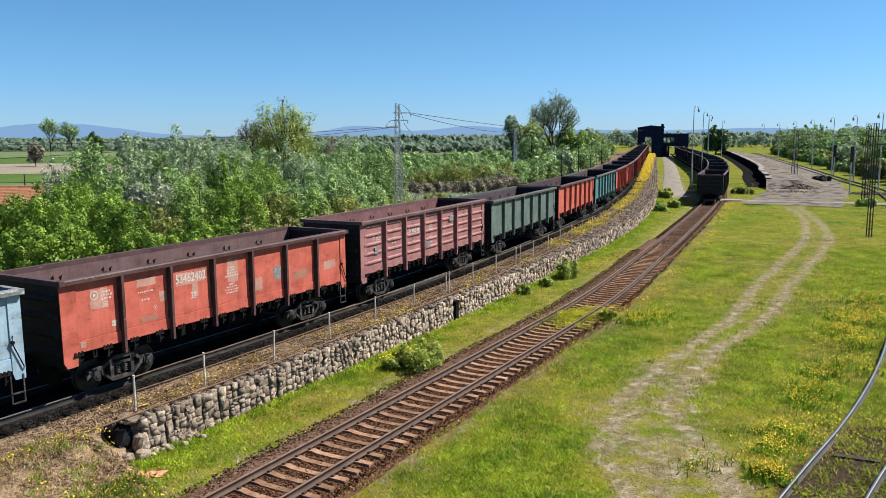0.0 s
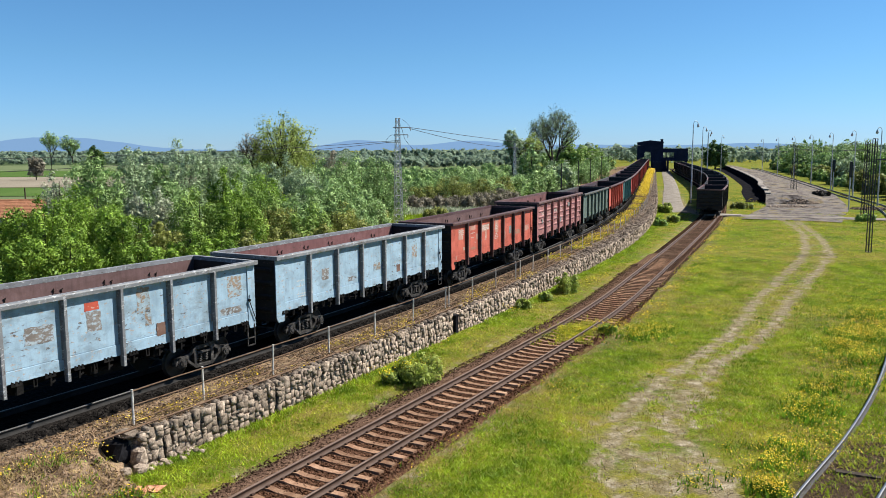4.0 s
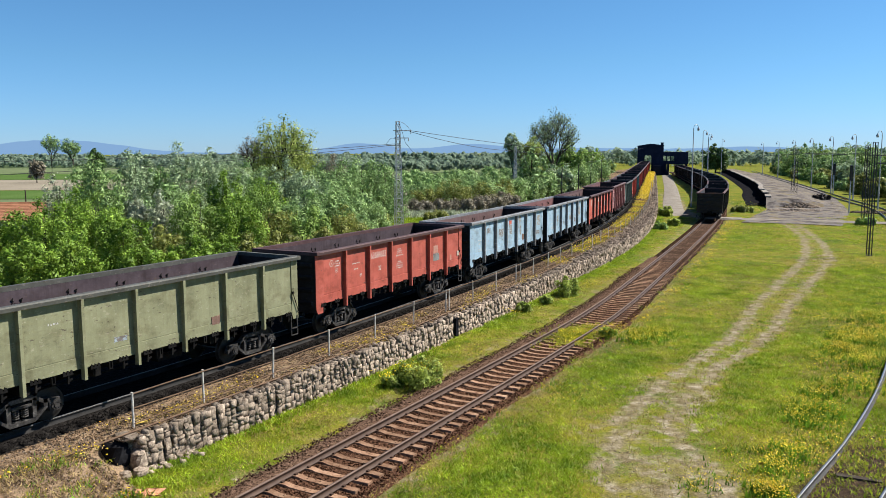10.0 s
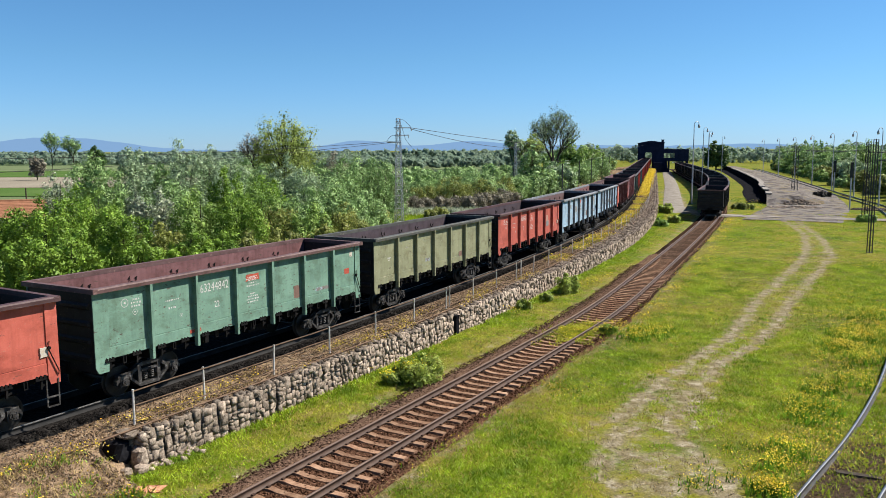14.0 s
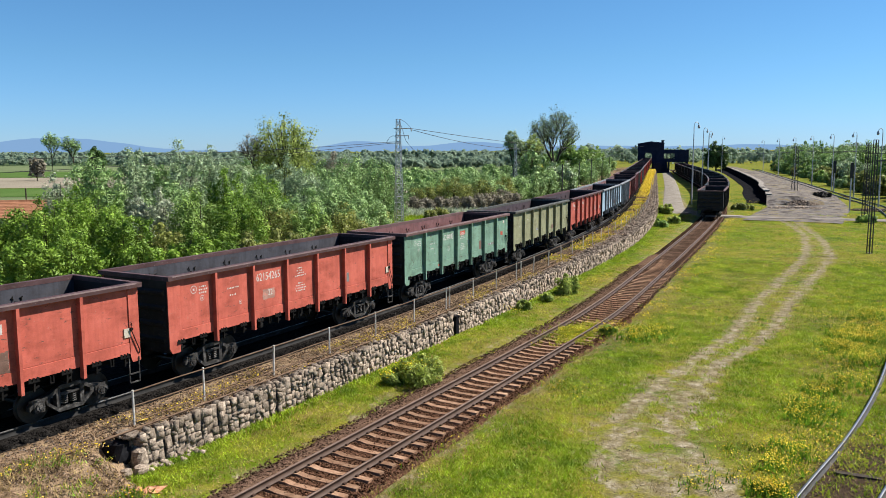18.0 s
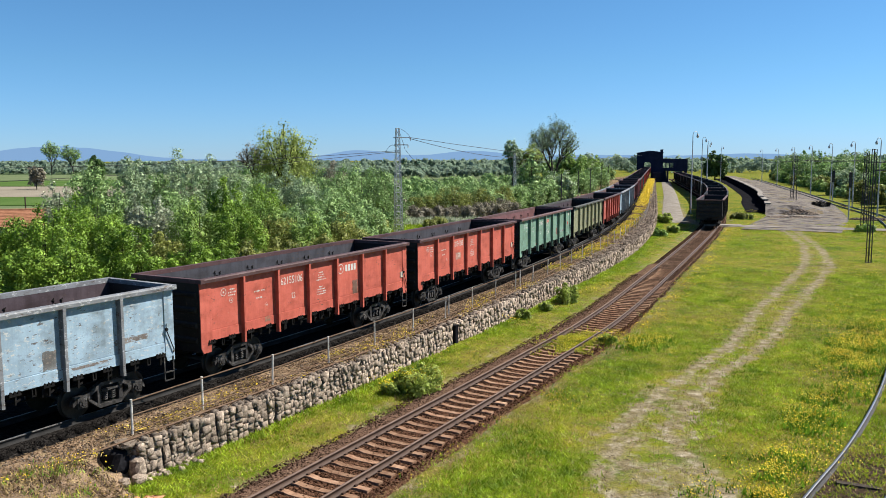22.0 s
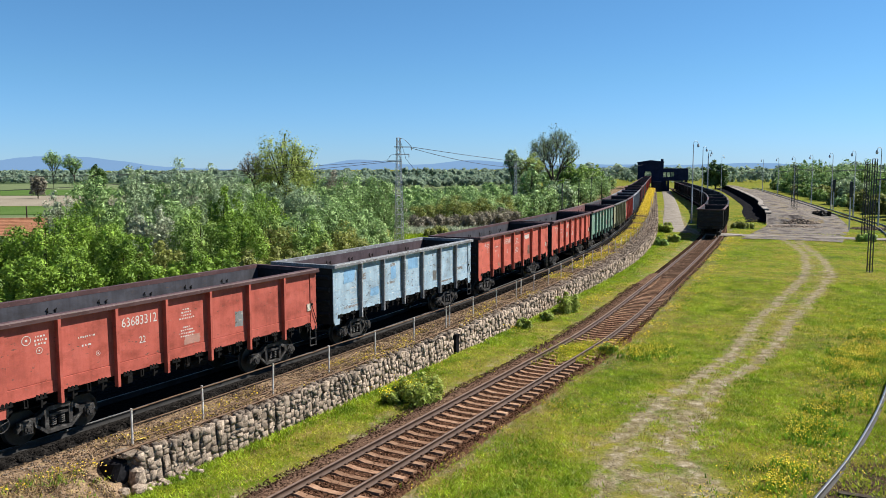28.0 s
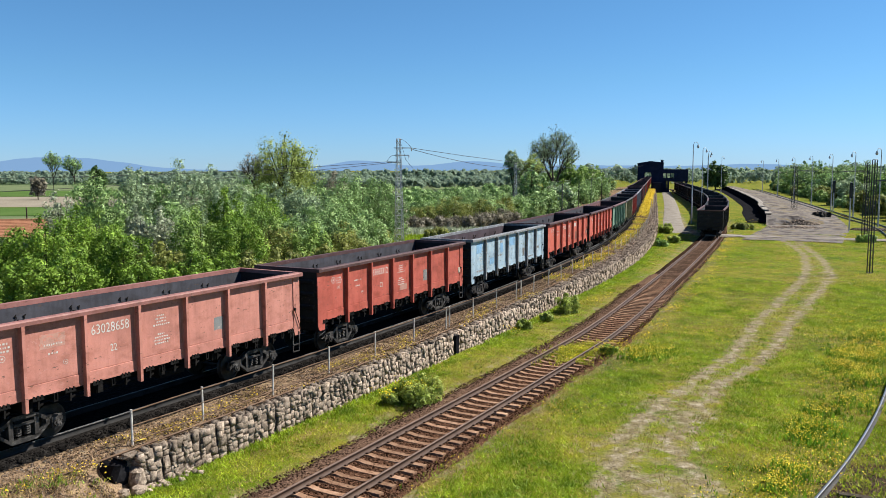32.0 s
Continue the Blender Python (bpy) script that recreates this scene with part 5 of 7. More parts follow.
# ---- greenery ----
def leaves(rng, blobs, count, size, spread=0.3, core=0.2):
    """Small leaf sprays round the outside of a set of clumps, larger ones within: verts and quads."""
    blobs = np.asarray(blobs, float)
    area = (blobs[:, 3] * blobs[:, 4] + blobs[:, 4] * blobs[:, 5] + blobs[:, 3] * blobs[:, 5])
    pick = rng.choice(len(blobs), count, p=area / area.sum())
    u = rng.normal(size=(count, 3))
    u /= np.linalg.norm(u, axis=1)[:, None]
    rad = 1 - np.abs(rng.normal(0, spread, count)).clip(0, 0.95)
    rad += (rng.random(count) < 0.16) * rng.uniform(0, 0.45, count)
    inner = rng.random(count) < core
    rad[inner] = rng.uniform(0.2, 0.78, inner.sum())
    p = blobs[pick, :3] + u * blobs[pick, 3:6] * rad[:, None]
    up = p[:, 2] > 0.05
    p, u, inner = p[up], u[up], inner[up]
    nrm = u * 1.1 + rng.normal(size=(len(p), 3)) * 0.38 + np.array([0, 0, 0.35])
    nrm /= np.linalg.norm(nrm, axis=1)[:, None]
    a = np.cross(nrm, rng.normal(size=(len(p), 3)))
    a /= np.linalg.norm(a, axis=1)[:, None]
    b = np.cross(nrm, a)
    sz = size * rng.uniform(0.55, 1.35, (len(p), 1)) * np.where(inner, 2.0, 1.0)[:, None]
    q = np.stack([p - a * sz, p + b * sz * 0.55, p + a * sz, p - b * sz * 0.55], 1)
    q[:, 1] += nrm * sz * 0.25
    q[:, 3] += nrm * sz * 0.25
    return q.reshape(-1, 3), np.arange(len(p) * 4).reshape(-1, 4)


def crown_blobs(rng, h, r, base, lumps):
    """Upright lobes of uneven height round the stem, each a stack of clumps, with gaps between them."""
    out = []
    n = max(5, lumps // 2)
    off = rng.uniform(0, 6.28)
    for k in range(n):
        q = math.sqrt((k + 0.3) / n) * 0.74
        a = off + 2.4 * k + rng.uniform(-0.3, 0.3)
        cx, cy = math.cos(a) * r * q, math.sin(a) * r * q
        top = h if k == 0 else base + (h - base) * (1 - 0.36 * q ** 2) * rng.uniform(0.8, 1.0)
        rad = min(r * rng.uniform(0.25, 0.38), 0.45 * (top - base) + 0.05)
        z = base + rad * 0.5
        while z < top - rad * 0.3:
            f = 1 - 0.3 * ((z - base) / max(top - base, 0.1)) ** 2
            s = rad * f * rng.uniform(0.75, 1.15)
            out.append((cx + rng.normal(0, 0.3 * rad), cy + rng.normal(0, 0.3 * rad), z, s, s, min(s, top - z + 0.1)))
            z += rad * rng.uniform(0.6, 1.0)
    return sorted(out, key=lambda b: -b[2])


def plant(name, label, category, x, y, z, h, r, mat, count, size, seed, base=0.25, lumps=14, trunk=0.12, group="", limbs=5):
    rng = np.random.default_rng(seed)
    t = thing(name, label, category, group, at=Matrix.Translation((x, y, z)) @ Matrix.Rotation(seed * 1.3, 4, "Z"))
    blobs = crown_blobs(rng, h * 1.04, r, base * h, lumps)
    wood = Build().tube((0, 0, -0.3), (0, 0, h * 0.45), trunk, trunk * 0.7, 7).tube((0, 0, h * 0.45), (0.1 * r, 0.05 * r, h * 0.85), trunk * 0.7, trunk * 0.2, 6)
    for b in blobs[:limbs]:
        wood.tube((0, 0, h * rng.uniform(0.12, 0.4)), (b[0], b[1], b[2]), trunk * 0.5, trunk * 0.12, 5)
    part("trunk", wood, BARK, t)
    v, f = leaves(rng, blobs, count, size)
    ob = new("crown", soup("crown", v, f, mat))
    ob.parent = t
    return t


LEAF_SPRING = leafy("thin_spring_leaves", (0.145, 0.195, 0.04), (0.39, 0.46, 0.125), 0.42)
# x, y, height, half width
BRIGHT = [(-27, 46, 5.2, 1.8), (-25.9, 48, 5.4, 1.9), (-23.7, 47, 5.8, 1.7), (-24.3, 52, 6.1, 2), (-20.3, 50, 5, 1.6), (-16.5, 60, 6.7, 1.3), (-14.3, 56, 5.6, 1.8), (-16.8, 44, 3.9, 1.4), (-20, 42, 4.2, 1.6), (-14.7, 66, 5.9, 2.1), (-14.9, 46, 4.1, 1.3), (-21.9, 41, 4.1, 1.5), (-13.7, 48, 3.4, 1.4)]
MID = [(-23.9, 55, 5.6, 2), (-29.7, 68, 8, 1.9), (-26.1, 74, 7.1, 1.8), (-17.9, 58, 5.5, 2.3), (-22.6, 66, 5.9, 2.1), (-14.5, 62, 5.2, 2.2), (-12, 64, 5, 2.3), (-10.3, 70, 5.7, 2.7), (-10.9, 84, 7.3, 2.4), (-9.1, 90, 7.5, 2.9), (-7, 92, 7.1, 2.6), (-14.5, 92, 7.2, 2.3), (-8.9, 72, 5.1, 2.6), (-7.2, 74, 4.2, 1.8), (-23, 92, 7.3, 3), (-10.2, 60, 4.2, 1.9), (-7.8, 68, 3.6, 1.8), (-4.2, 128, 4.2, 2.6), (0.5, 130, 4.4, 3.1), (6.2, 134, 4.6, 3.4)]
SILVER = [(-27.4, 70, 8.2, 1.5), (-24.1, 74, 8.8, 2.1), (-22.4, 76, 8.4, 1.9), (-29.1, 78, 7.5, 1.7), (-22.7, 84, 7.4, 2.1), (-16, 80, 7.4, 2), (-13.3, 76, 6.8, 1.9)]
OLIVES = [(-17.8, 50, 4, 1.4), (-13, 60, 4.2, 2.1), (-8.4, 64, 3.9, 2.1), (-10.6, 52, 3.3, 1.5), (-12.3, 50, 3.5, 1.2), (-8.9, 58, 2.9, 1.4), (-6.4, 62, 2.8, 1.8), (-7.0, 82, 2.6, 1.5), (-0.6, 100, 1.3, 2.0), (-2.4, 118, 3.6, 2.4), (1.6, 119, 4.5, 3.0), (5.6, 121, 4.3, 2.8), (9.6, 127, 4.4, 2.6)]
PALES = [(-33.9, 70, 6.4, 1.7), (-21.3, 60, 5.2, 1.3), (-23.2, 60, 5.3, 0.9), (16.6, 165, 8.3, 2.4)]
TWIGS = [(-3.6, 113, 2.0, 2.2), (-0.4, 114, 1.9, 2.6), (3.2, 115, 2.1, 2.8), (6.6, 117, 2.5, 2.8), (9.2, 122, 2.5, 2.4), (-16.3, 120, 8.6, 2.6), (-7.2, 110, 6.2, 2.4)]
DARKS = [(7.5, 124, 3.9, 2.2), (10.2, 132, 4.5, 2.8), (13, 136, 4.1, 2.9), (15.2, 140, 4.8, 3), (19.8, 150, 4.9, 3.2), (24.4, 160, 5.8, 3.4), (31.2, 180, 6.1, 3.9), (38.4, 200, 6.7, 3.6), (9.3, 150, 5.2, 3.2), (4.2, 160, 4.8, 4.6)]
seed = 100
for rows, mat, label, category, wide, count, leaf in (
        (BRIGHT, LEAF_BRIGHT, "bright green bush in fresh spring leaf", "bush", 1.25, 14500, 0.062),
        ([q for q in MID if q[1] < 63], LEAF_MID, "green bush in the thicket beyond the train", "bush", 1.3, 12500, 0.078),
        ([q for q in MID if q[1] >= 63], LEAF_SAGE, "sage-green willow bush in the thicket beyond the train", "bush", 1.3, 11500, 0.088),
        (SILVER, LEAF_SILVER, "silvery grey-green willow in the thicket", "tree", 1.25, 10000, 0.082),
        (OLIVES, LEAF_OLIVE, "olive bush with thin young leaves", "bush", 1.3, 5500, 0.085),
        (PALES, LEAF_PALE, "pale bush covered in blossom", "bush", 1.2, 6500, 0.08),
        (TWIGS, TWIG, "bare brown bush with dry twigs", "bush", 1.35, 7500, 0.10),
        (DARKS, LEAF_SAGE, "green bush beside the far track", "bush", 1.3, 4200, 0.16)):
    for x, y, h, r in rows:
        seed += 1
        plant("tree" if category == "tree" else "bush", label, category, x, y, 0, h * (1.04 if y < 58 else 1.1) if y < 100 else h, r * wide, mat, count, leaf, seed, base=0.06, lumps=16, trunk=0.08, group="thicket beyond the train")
# thicket filling behind and between the front bushes
fill = random.Random(8)
for k in range(46):
    y = fill.uniform(44, 110)
    lo, hi = -0.56 * y - 6, -0.055 * y - 5.5
    x = fill.uniform(lo, hi)
    seed += 1
    # mostly dark leaves: the shade in the gaps is put into their colour
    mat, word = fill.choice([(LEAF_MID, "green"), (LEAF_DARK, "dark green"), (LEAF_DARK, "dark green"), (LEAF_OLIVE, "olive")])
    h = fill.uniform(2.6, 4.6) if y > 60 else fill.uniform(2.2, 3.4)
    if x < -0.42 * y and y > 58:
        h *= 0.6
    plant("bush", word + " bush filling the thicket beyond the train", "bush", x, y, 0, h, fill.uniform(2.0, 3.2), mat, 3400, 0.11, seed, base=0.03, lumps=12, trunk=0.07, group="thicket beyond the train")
def branching_tree(label, x, y, h, r, mat, per_tip, size, seed, forks=4, bole=0.22, rise=0.75, thick=0.4, low=0.55):
    """A tree grown limb by limb, with leaf sprays at the ends of its twigs."""
    rng = np.random.default_rng(seed)
    t = thing("tree", label, "tree", at=pose(x, y, 0))
    wood, tips = Build(), []

    def grow(p, way, length, rad, level):
        mid = p + way * length * 0.5 + Vector(rng.normal(0, 0.05 * length, 3))
        end = p + way * length
        wood.line([p, mid, end], rad * 0.8, 6 if level < 2 else 4)
        if level >= forks:
            tips.append(end)
            return
        if level >= 1:
            tips.append(mid)
        n = int(rng.integers(3, 5))
        off = rng.uniform(0, 6.28)
        for k in range(n):
            a = off + 6.283 * k / n + rng.uniform(-0.4, 0.4)
            out = Vector((math.cos(a), math.sin(a), 0))
            new_way = (way * rise + out * rng.uniform(0.35, 0.95) + Vector((0, 0, 0.16))).normalized()
            start = p.lerp(end, rng.uniform(low, 1.0) if level else rng.uniform(low + 0.25, 1.0))
            grow(start, new_way, length * rng.uniform(0.62, 0.86), rad * 0.58, level + 1)

    grow(Vector((0, 0, -0.2)), Vector((0.03, 0.02, 1)).normalized(), h * bole, thick, 0)
    top = max(p.z for p in tips)
    side = np.percentile([math.hypot(p.x, p.y) for p in tips], 92)
    m = Matrix.Diagonal((r / side, r / side, h / top, 1))

    def rounded(q):
        """Keep the crown inside an egg shape."""
        q = m @ Vector(q)
        e = Vector((q.x / r, q.y / r, (q.z - h * 0.58) / (h * 0.42)))
        k = e.length
        if k > 1:
            e *= (1 + 0.12 * (k - 1)) / k
        return (e.x * r, e.y * r, e.z * h * 0.42 + h * 0.58) if q.z > h * 0.2 else tuple(q)

    wood.v = [rounded(q) for q in wood.v]
    part("trunk", wood, BARK, t)
    c = np.array([rounded(p) for p in tips])
    blobs = np.concatenate([c, np.full((len(c), 3), r * 0.2)], 1)
    v, f = leaves(rng, blobs, per_tip * len(tips), size, 0.5, 0.0)
    ob = new("crown", soup("crown", v, f, mat))
    ob.parent = t
    return t


plant("tree", "tall round tree with thin yellow-green spring leaves", "tree", -25.7, 130, 0, 15.0, 6.2, LEAF_SPRING, 17000, 0.14, 41, base=0.12, lumps=34, trunk=0.34, limbs=26)
branching_tree("bare grey-brown tree beside the tall round one", -31.0, 131, 11.5, 2.9, TWIG, 12, 0.12, 42, 4, 0.2, 0.9, 0.25)
branching_tree("tall dark open-crowned tree", 24.3, 175, 18.2, 5.3, LEAF_GREY, 7, 0.16, 43, 5, 0.2, 1.15, 0.32)
branching_tree("leaning field tree with a broken crown", -171.8, 350, 16.8, 4.0, LEAF_SAGE, 8, 0.3, 48, 4, 0.3, 0.8, 0.4)
branching_tree("leaning field tree with a broken crown", -162.5, 350, 15.6, 4.2, LEAF_SAGE, 8, 0.3, 49, 4, 0.3, 0.75, 0.4)
branching_tree("slim pale silvery poplar", 14.6, 165, 12.6, 2.0, LEAF_SILVER, 24, 0.18, 44, 4, 0.18, 1.3, 0.2)
branching_tree("young tree with yellow-green leaves", 18.2, 168, 11.6, 3.2, LEAF_SPRING, 30, 0.17, 45, 4, 0.15, 0.9, 0.2)
plant("tree", "fresh green tree by the far track", "tree", 30.6, 190, 0, 11.6, 4.4, LEAF_MID, 5200, 0.26, 46, base=0.1, lumps=20, trunk=0.25)
plant("tree", "fresh green tree by the far track", "tree", 38.4, 215, 0, 9.6, 4.0, LEAF_MID, 4200, 0.28, 47, base=0.1, lumps=18, trunk=0.25)
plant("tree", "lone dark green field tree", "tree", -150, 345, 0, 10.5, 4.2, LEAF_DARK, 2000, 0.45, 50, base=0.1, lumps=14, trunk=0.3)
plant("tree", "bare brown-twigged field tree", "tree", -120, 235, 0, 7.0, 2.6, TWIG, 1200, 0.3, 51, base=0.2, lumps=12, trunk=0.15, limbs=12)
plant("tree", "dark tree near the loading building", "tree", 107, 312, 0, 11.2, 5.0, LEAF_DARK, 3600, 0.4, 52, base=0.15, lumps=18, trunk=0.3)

# woods along the far side of the right-hand track
woods = random.Random(21)
for k in range(84):
    s = woods.uniform(s_of_y(RIGHT, 120), s_of_y(RIGHT, 330))
    d = woods.uniform(8, 40)
    p = RIGHT.at(s, d)
    seed += 1
    mat, word = woods.choice([(LEAF_MID, "green"), (LEAF_SAGE, "sage-green"), (LEAF_SAGE, "sage-green"), (LEAF_SILVER, "silvery green")])
    plant("tree", word + " tree in the wood along the outer track", "tree", p.x, p.y, 0, woods.uniform(5.0, 8.6) + 0.012 * (s - 130), woods.uniform(2.8, 4.8), mat, 2500, 0.22, seed, base=0.02, lumps=16, trunk=0.2, group="wood along the outer track")


for k in range(46):
    s = s_of_y(RIGHT, 108) + k * 5.0 + woods.uniform(-2, 2)
    p = RIGHT.at(s, woods.uniform(6.5, 10))
    seed += 1
    mat, word = woods.choice([(LEAF_MID, "green"), (LEAF_SAGE, "sage-green"), (LEAF_OLIVE, "yellow-green")])
    plant("bush", word + " bush at the edge of the wood", "bush", p.x, p.y, 0, woods.uniform(2.2, 4.4), woods.uniform(2.4, 3.4), mat, 1700, 0.24, seed, base=0.0, lumps=12, trunk=0.1, group="wood along the outer track")


for k in range(17):
    p = UPPER.at(130 + 11 * k + woods.uniform(-3, 3), -13 - woods.uniform(0, 7))
    seed += 1
    mat, word = woods.choice([(LEAF_SAGE, "sage-green"), (LEAF_MID, "green"), (LEAF_SILVER, "silvery")])
    plant("tree", word + " tree on the far bank of the idle track", "tree", p.x, p.y, 0, woods.uniform(5.0, 8.0) if k % 4 else 9.5, woods.uniform(2.6, 3.8), mat, 2400, 0.24, seed, base=0.02, lumps=16, trunk=0.18, group="trees beyond the idle track")


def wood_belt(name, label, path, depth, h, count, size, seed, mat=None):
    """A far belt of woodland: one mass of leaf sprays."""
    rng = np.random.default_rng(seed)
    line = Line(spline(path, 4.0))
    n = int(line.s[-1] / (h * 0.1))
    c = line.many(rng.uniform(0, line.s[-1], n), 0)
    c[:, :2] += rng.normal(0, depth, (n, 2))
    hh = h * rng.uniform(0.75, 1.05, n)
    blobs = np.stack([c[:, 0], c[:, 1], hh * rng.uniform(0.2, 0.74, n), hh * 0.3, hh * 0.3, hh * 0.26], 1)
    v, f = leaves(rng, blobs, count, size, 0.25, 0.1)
    return tagged(new(name, soup(name, v, f, mat or FAR_WOOD_HAZE)), label, "woodland", kind="stuff")


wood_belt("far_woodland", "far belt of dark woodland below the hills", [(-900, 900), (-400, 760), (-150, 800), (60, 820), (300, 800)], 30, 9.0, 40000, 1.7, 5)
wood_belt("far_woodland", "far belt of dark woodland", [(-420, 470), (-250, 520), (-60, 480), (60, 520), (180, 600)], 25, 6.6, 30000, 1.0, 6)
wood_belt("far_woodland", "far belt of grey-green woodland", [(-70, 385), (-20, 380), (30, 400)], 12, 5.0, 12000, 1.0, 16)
wood_belt("far_woodland", "broken hedge between the fields", [(-60, 165), (-20, 190), (14, 210)], 9, 3.0, 13000, 0.26, 17, LEAF_SAGE)
wood_belt("far_woodland", "hedge belt across the fields", [(-44, 245), (-20, 230), (30, 260)], 9, 4.2, 20000, 0.3, 7, LEAF_SAGE)
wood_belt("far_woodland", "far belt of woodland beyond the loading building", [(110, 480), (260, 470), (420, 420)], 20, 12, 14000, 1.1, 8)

# ---- fields and hills ----
FIELD_GREEN = material("young_wheat", [(0.3, (0.075, 0.145, 0.036)), (0.7, (0.115, 0.185, 0.055))], 0.05, 0.9, 0.2, 3, space="World")
FIELD_PALE = material("pale_pasture", [(0.3, (0.14, 0.185, 0.090)), (0.7, (0.20, 0.24, 0.125))], 0.05, 0.9, 0.2, 3, space="World")
FIELD_FAR = material("dull_far_meadow", [(0.3, (0.06, 0.095, 0.045)), (0.7, (0.10, 0.14, 0.07))], 0.02, 0.95, 0.2, 3, space="World")
FIELD_SOIL = material("bare_field_soil", [(0.3, (0.27, 0.235, 0.18)), (0.7, (0.36, 0.315, 0.245))], 0.05, 0.9, 0.2, 3, space="World")
for label, mat, y0, y1, x0, x1 in (
        ("strip of pale pasture", FIELD_PALE, 116, 150, -130, -48), ("strip of green pasture", FIELD_GREEN, 152, 186, -150, -52),
        ("strip of bare pale field", FIELD_SOIL, 188, 262, -220, -62), ("strip of young green wheat", FIELD_GREEN, 264, 338, -260, -70),
        ("strip of pale pasture", FIELD_PALE, 340, 470, -330, 40), ("green meadow", FIELD_GREEN, 118, 300, -20, 2), ("green meadow", FIELD_FAR, 302, 338, -60, 56), ("dull green meadow", FIELD_FAR, 150, 200, 2.5, 22), ("dull green meadow", FIELD_FAR, 201, 260, 2.5, 36), ("dull green meadow", FIELD_FAR, 261, 300, 2.5, 50),
        ("wide dull green field", FIELD_FAR, 472, 740, -700, 90), ("wide dull green field", FIELD_FAR, 742, 2600, -1900, 1400)):
    b = Build().box(x0, x1, y0, y1, -0.3, 0.06)
    thing("field", label + " on the plain", "field", kind="structure", shape=b, material=mat)


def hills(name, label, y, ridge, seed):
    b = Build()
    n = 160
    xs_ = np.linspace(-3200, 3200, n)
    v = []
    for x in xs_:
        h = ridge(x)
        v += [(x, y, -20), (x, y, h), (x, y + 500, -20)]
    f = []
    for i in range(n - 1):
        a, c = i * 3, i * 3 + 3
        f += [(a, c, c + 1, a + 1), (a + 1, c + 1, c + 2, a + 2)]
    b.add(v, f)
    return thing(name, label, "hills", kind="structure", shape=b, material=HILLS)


def ridge(x):
    u = x / 4200 * 1402 + 784
    a = 80 * math.exp(-((u - 70) / 130) ** 2) + 36 * math.exp(-((u - 190) / 120) ** 2) + 62 * math.exp(-((u - 640) / 80) ** 2) + 50 * math.exp(-((u - 830) / 80) ** 2) + 26 * math.exp(-((u - 1040) / 170) ** 2) + 30 * math.exp(-((u - 1330) / 120) ** 2)
    return 6 + a * 0.78 + 5 * noise.noise(Vector((u * 0.02, 3.0, 0))) + 2.5 * noise.noise(Vector((u * 0.07, 8.0, 0)))


hills("hill_range", "haze-blue hills along the horizon that glow by themselves", 4200, ridge, 1)

# ---- loading building over the tracks ----
s_b = s_of_y(UPPER, 288)
hall = thing("loading_building", "soot-black loading building standing over both tracks", "building", at=UPPER.place(s_b, 0, 0))
# local: x along the track, y to its left
for x in (0.0, 12.0):
    gate = Build().box(x, x + 0.35, 1.8, 2.5, 0, 10.6).box(x, x + 0.35, -6.0, -2.1, 0, 10.6).box(x, x + 0.35, -2.1, 1.8, 7.2, 10.6)
    gate.box(x, x + 0.35, 0.5, 1.8, 5.1, 7.2).add([(x + d, y, z) for d in (0, 0.35) for y, z in ((-2.1, 6.5), (-1.7, 7.2), (-2.1, 7.2), (0.5, 6.5), (0.5, 7.2), (0.1, 7.2))], [(0, 1, 2), (3, 4, 5), (6, 8, 7), (9, 11, 10), (0, 6, 7, 1), (3, 5, 11, 9)])
    part("portal_wall", gate, SOOT_STEEL, hall)
for y in (2.3, 0.9, -0.6, -2.3, -3.6, -4.8, -5.8):
    part("cladding_rib", Build().box(-0.06, -0.003, y - 0.06, y + 0.06, 7.3, 10.35), SOOT_STEEL, hall)
part("door_frame", Build().box(-0.1, -0.003, -5.0, -4.85, 0, 2.6).box(-0.1, -0.003, -3.95, -3.8, 0, 2.6).box(-0.1, -0.003, -5.0, -3.8, 2.6, 2.75), DARK_STEEL, hall)
part("side_wall", Build().box(0, 12.35, 2.5, 2.8, 0, 10.6), SOOT_STEEL, hall)
part("side_wall", Build().box(0, 12.35, -6.3, -6.0, 0, 10.6), SOOT_STEEL, hall)
part("roof", Build().add([(-0.3, 3.0, 10.55), (12.6, 3.0, 10.55), (12.6, -1.7, 11.3), (-0.3, -1.7, 11.3), (12.6, -6.5, 10.75), (-0.3, -6.5, 10.75), (-0.3, 3.0, 10.4), (12.6, 3.0, 10.4), (12.6, -6.5, 10.4), (-0.3, -6.5, 10.4)], [(0, 3, 2, 1), (3, 5, 4, 2), (0, 1, 7, 6), (5, 9, 8, 4), (0, 6, 9, 5, 3), (1, 2, 4, 8, 7)]), SOOT_STEEL, hall)
part("roof_vent", Build().box(0.8, 2.6, -6.2, -5.3, 10.7, 11.6).box(0.6, 2.8, -6.4, -5.1, 11.6, 11.7), SOOT_STEEL, hall)
for box in ((0.5, 11.5, -14.85, -6.0, 7.6, 8.3), (0.5, 0.8, -14.85, -9.95, 3.9, 7.6), (0.5, 0.8, -9.95, -6.0, 6.9, 7.6), (0.5, 0.8, -9.95, -6.0, 3.9, 5.2), (11.2, 11.5, -14.85, -10.45, 3.9, 7.6), (0.8, 11.2, -14.85, -14.55, 3.9, 7.6)):
    part("wing_wall", Build().box(*box), SOOT_STEEL, hall)
for y in (-7.35, -8.65):
    part("window_post", Build().box(0.5, 0.75, y - 0.15, y + 0.15, 5.2, 6.9), SOOT_STEEL, hall)
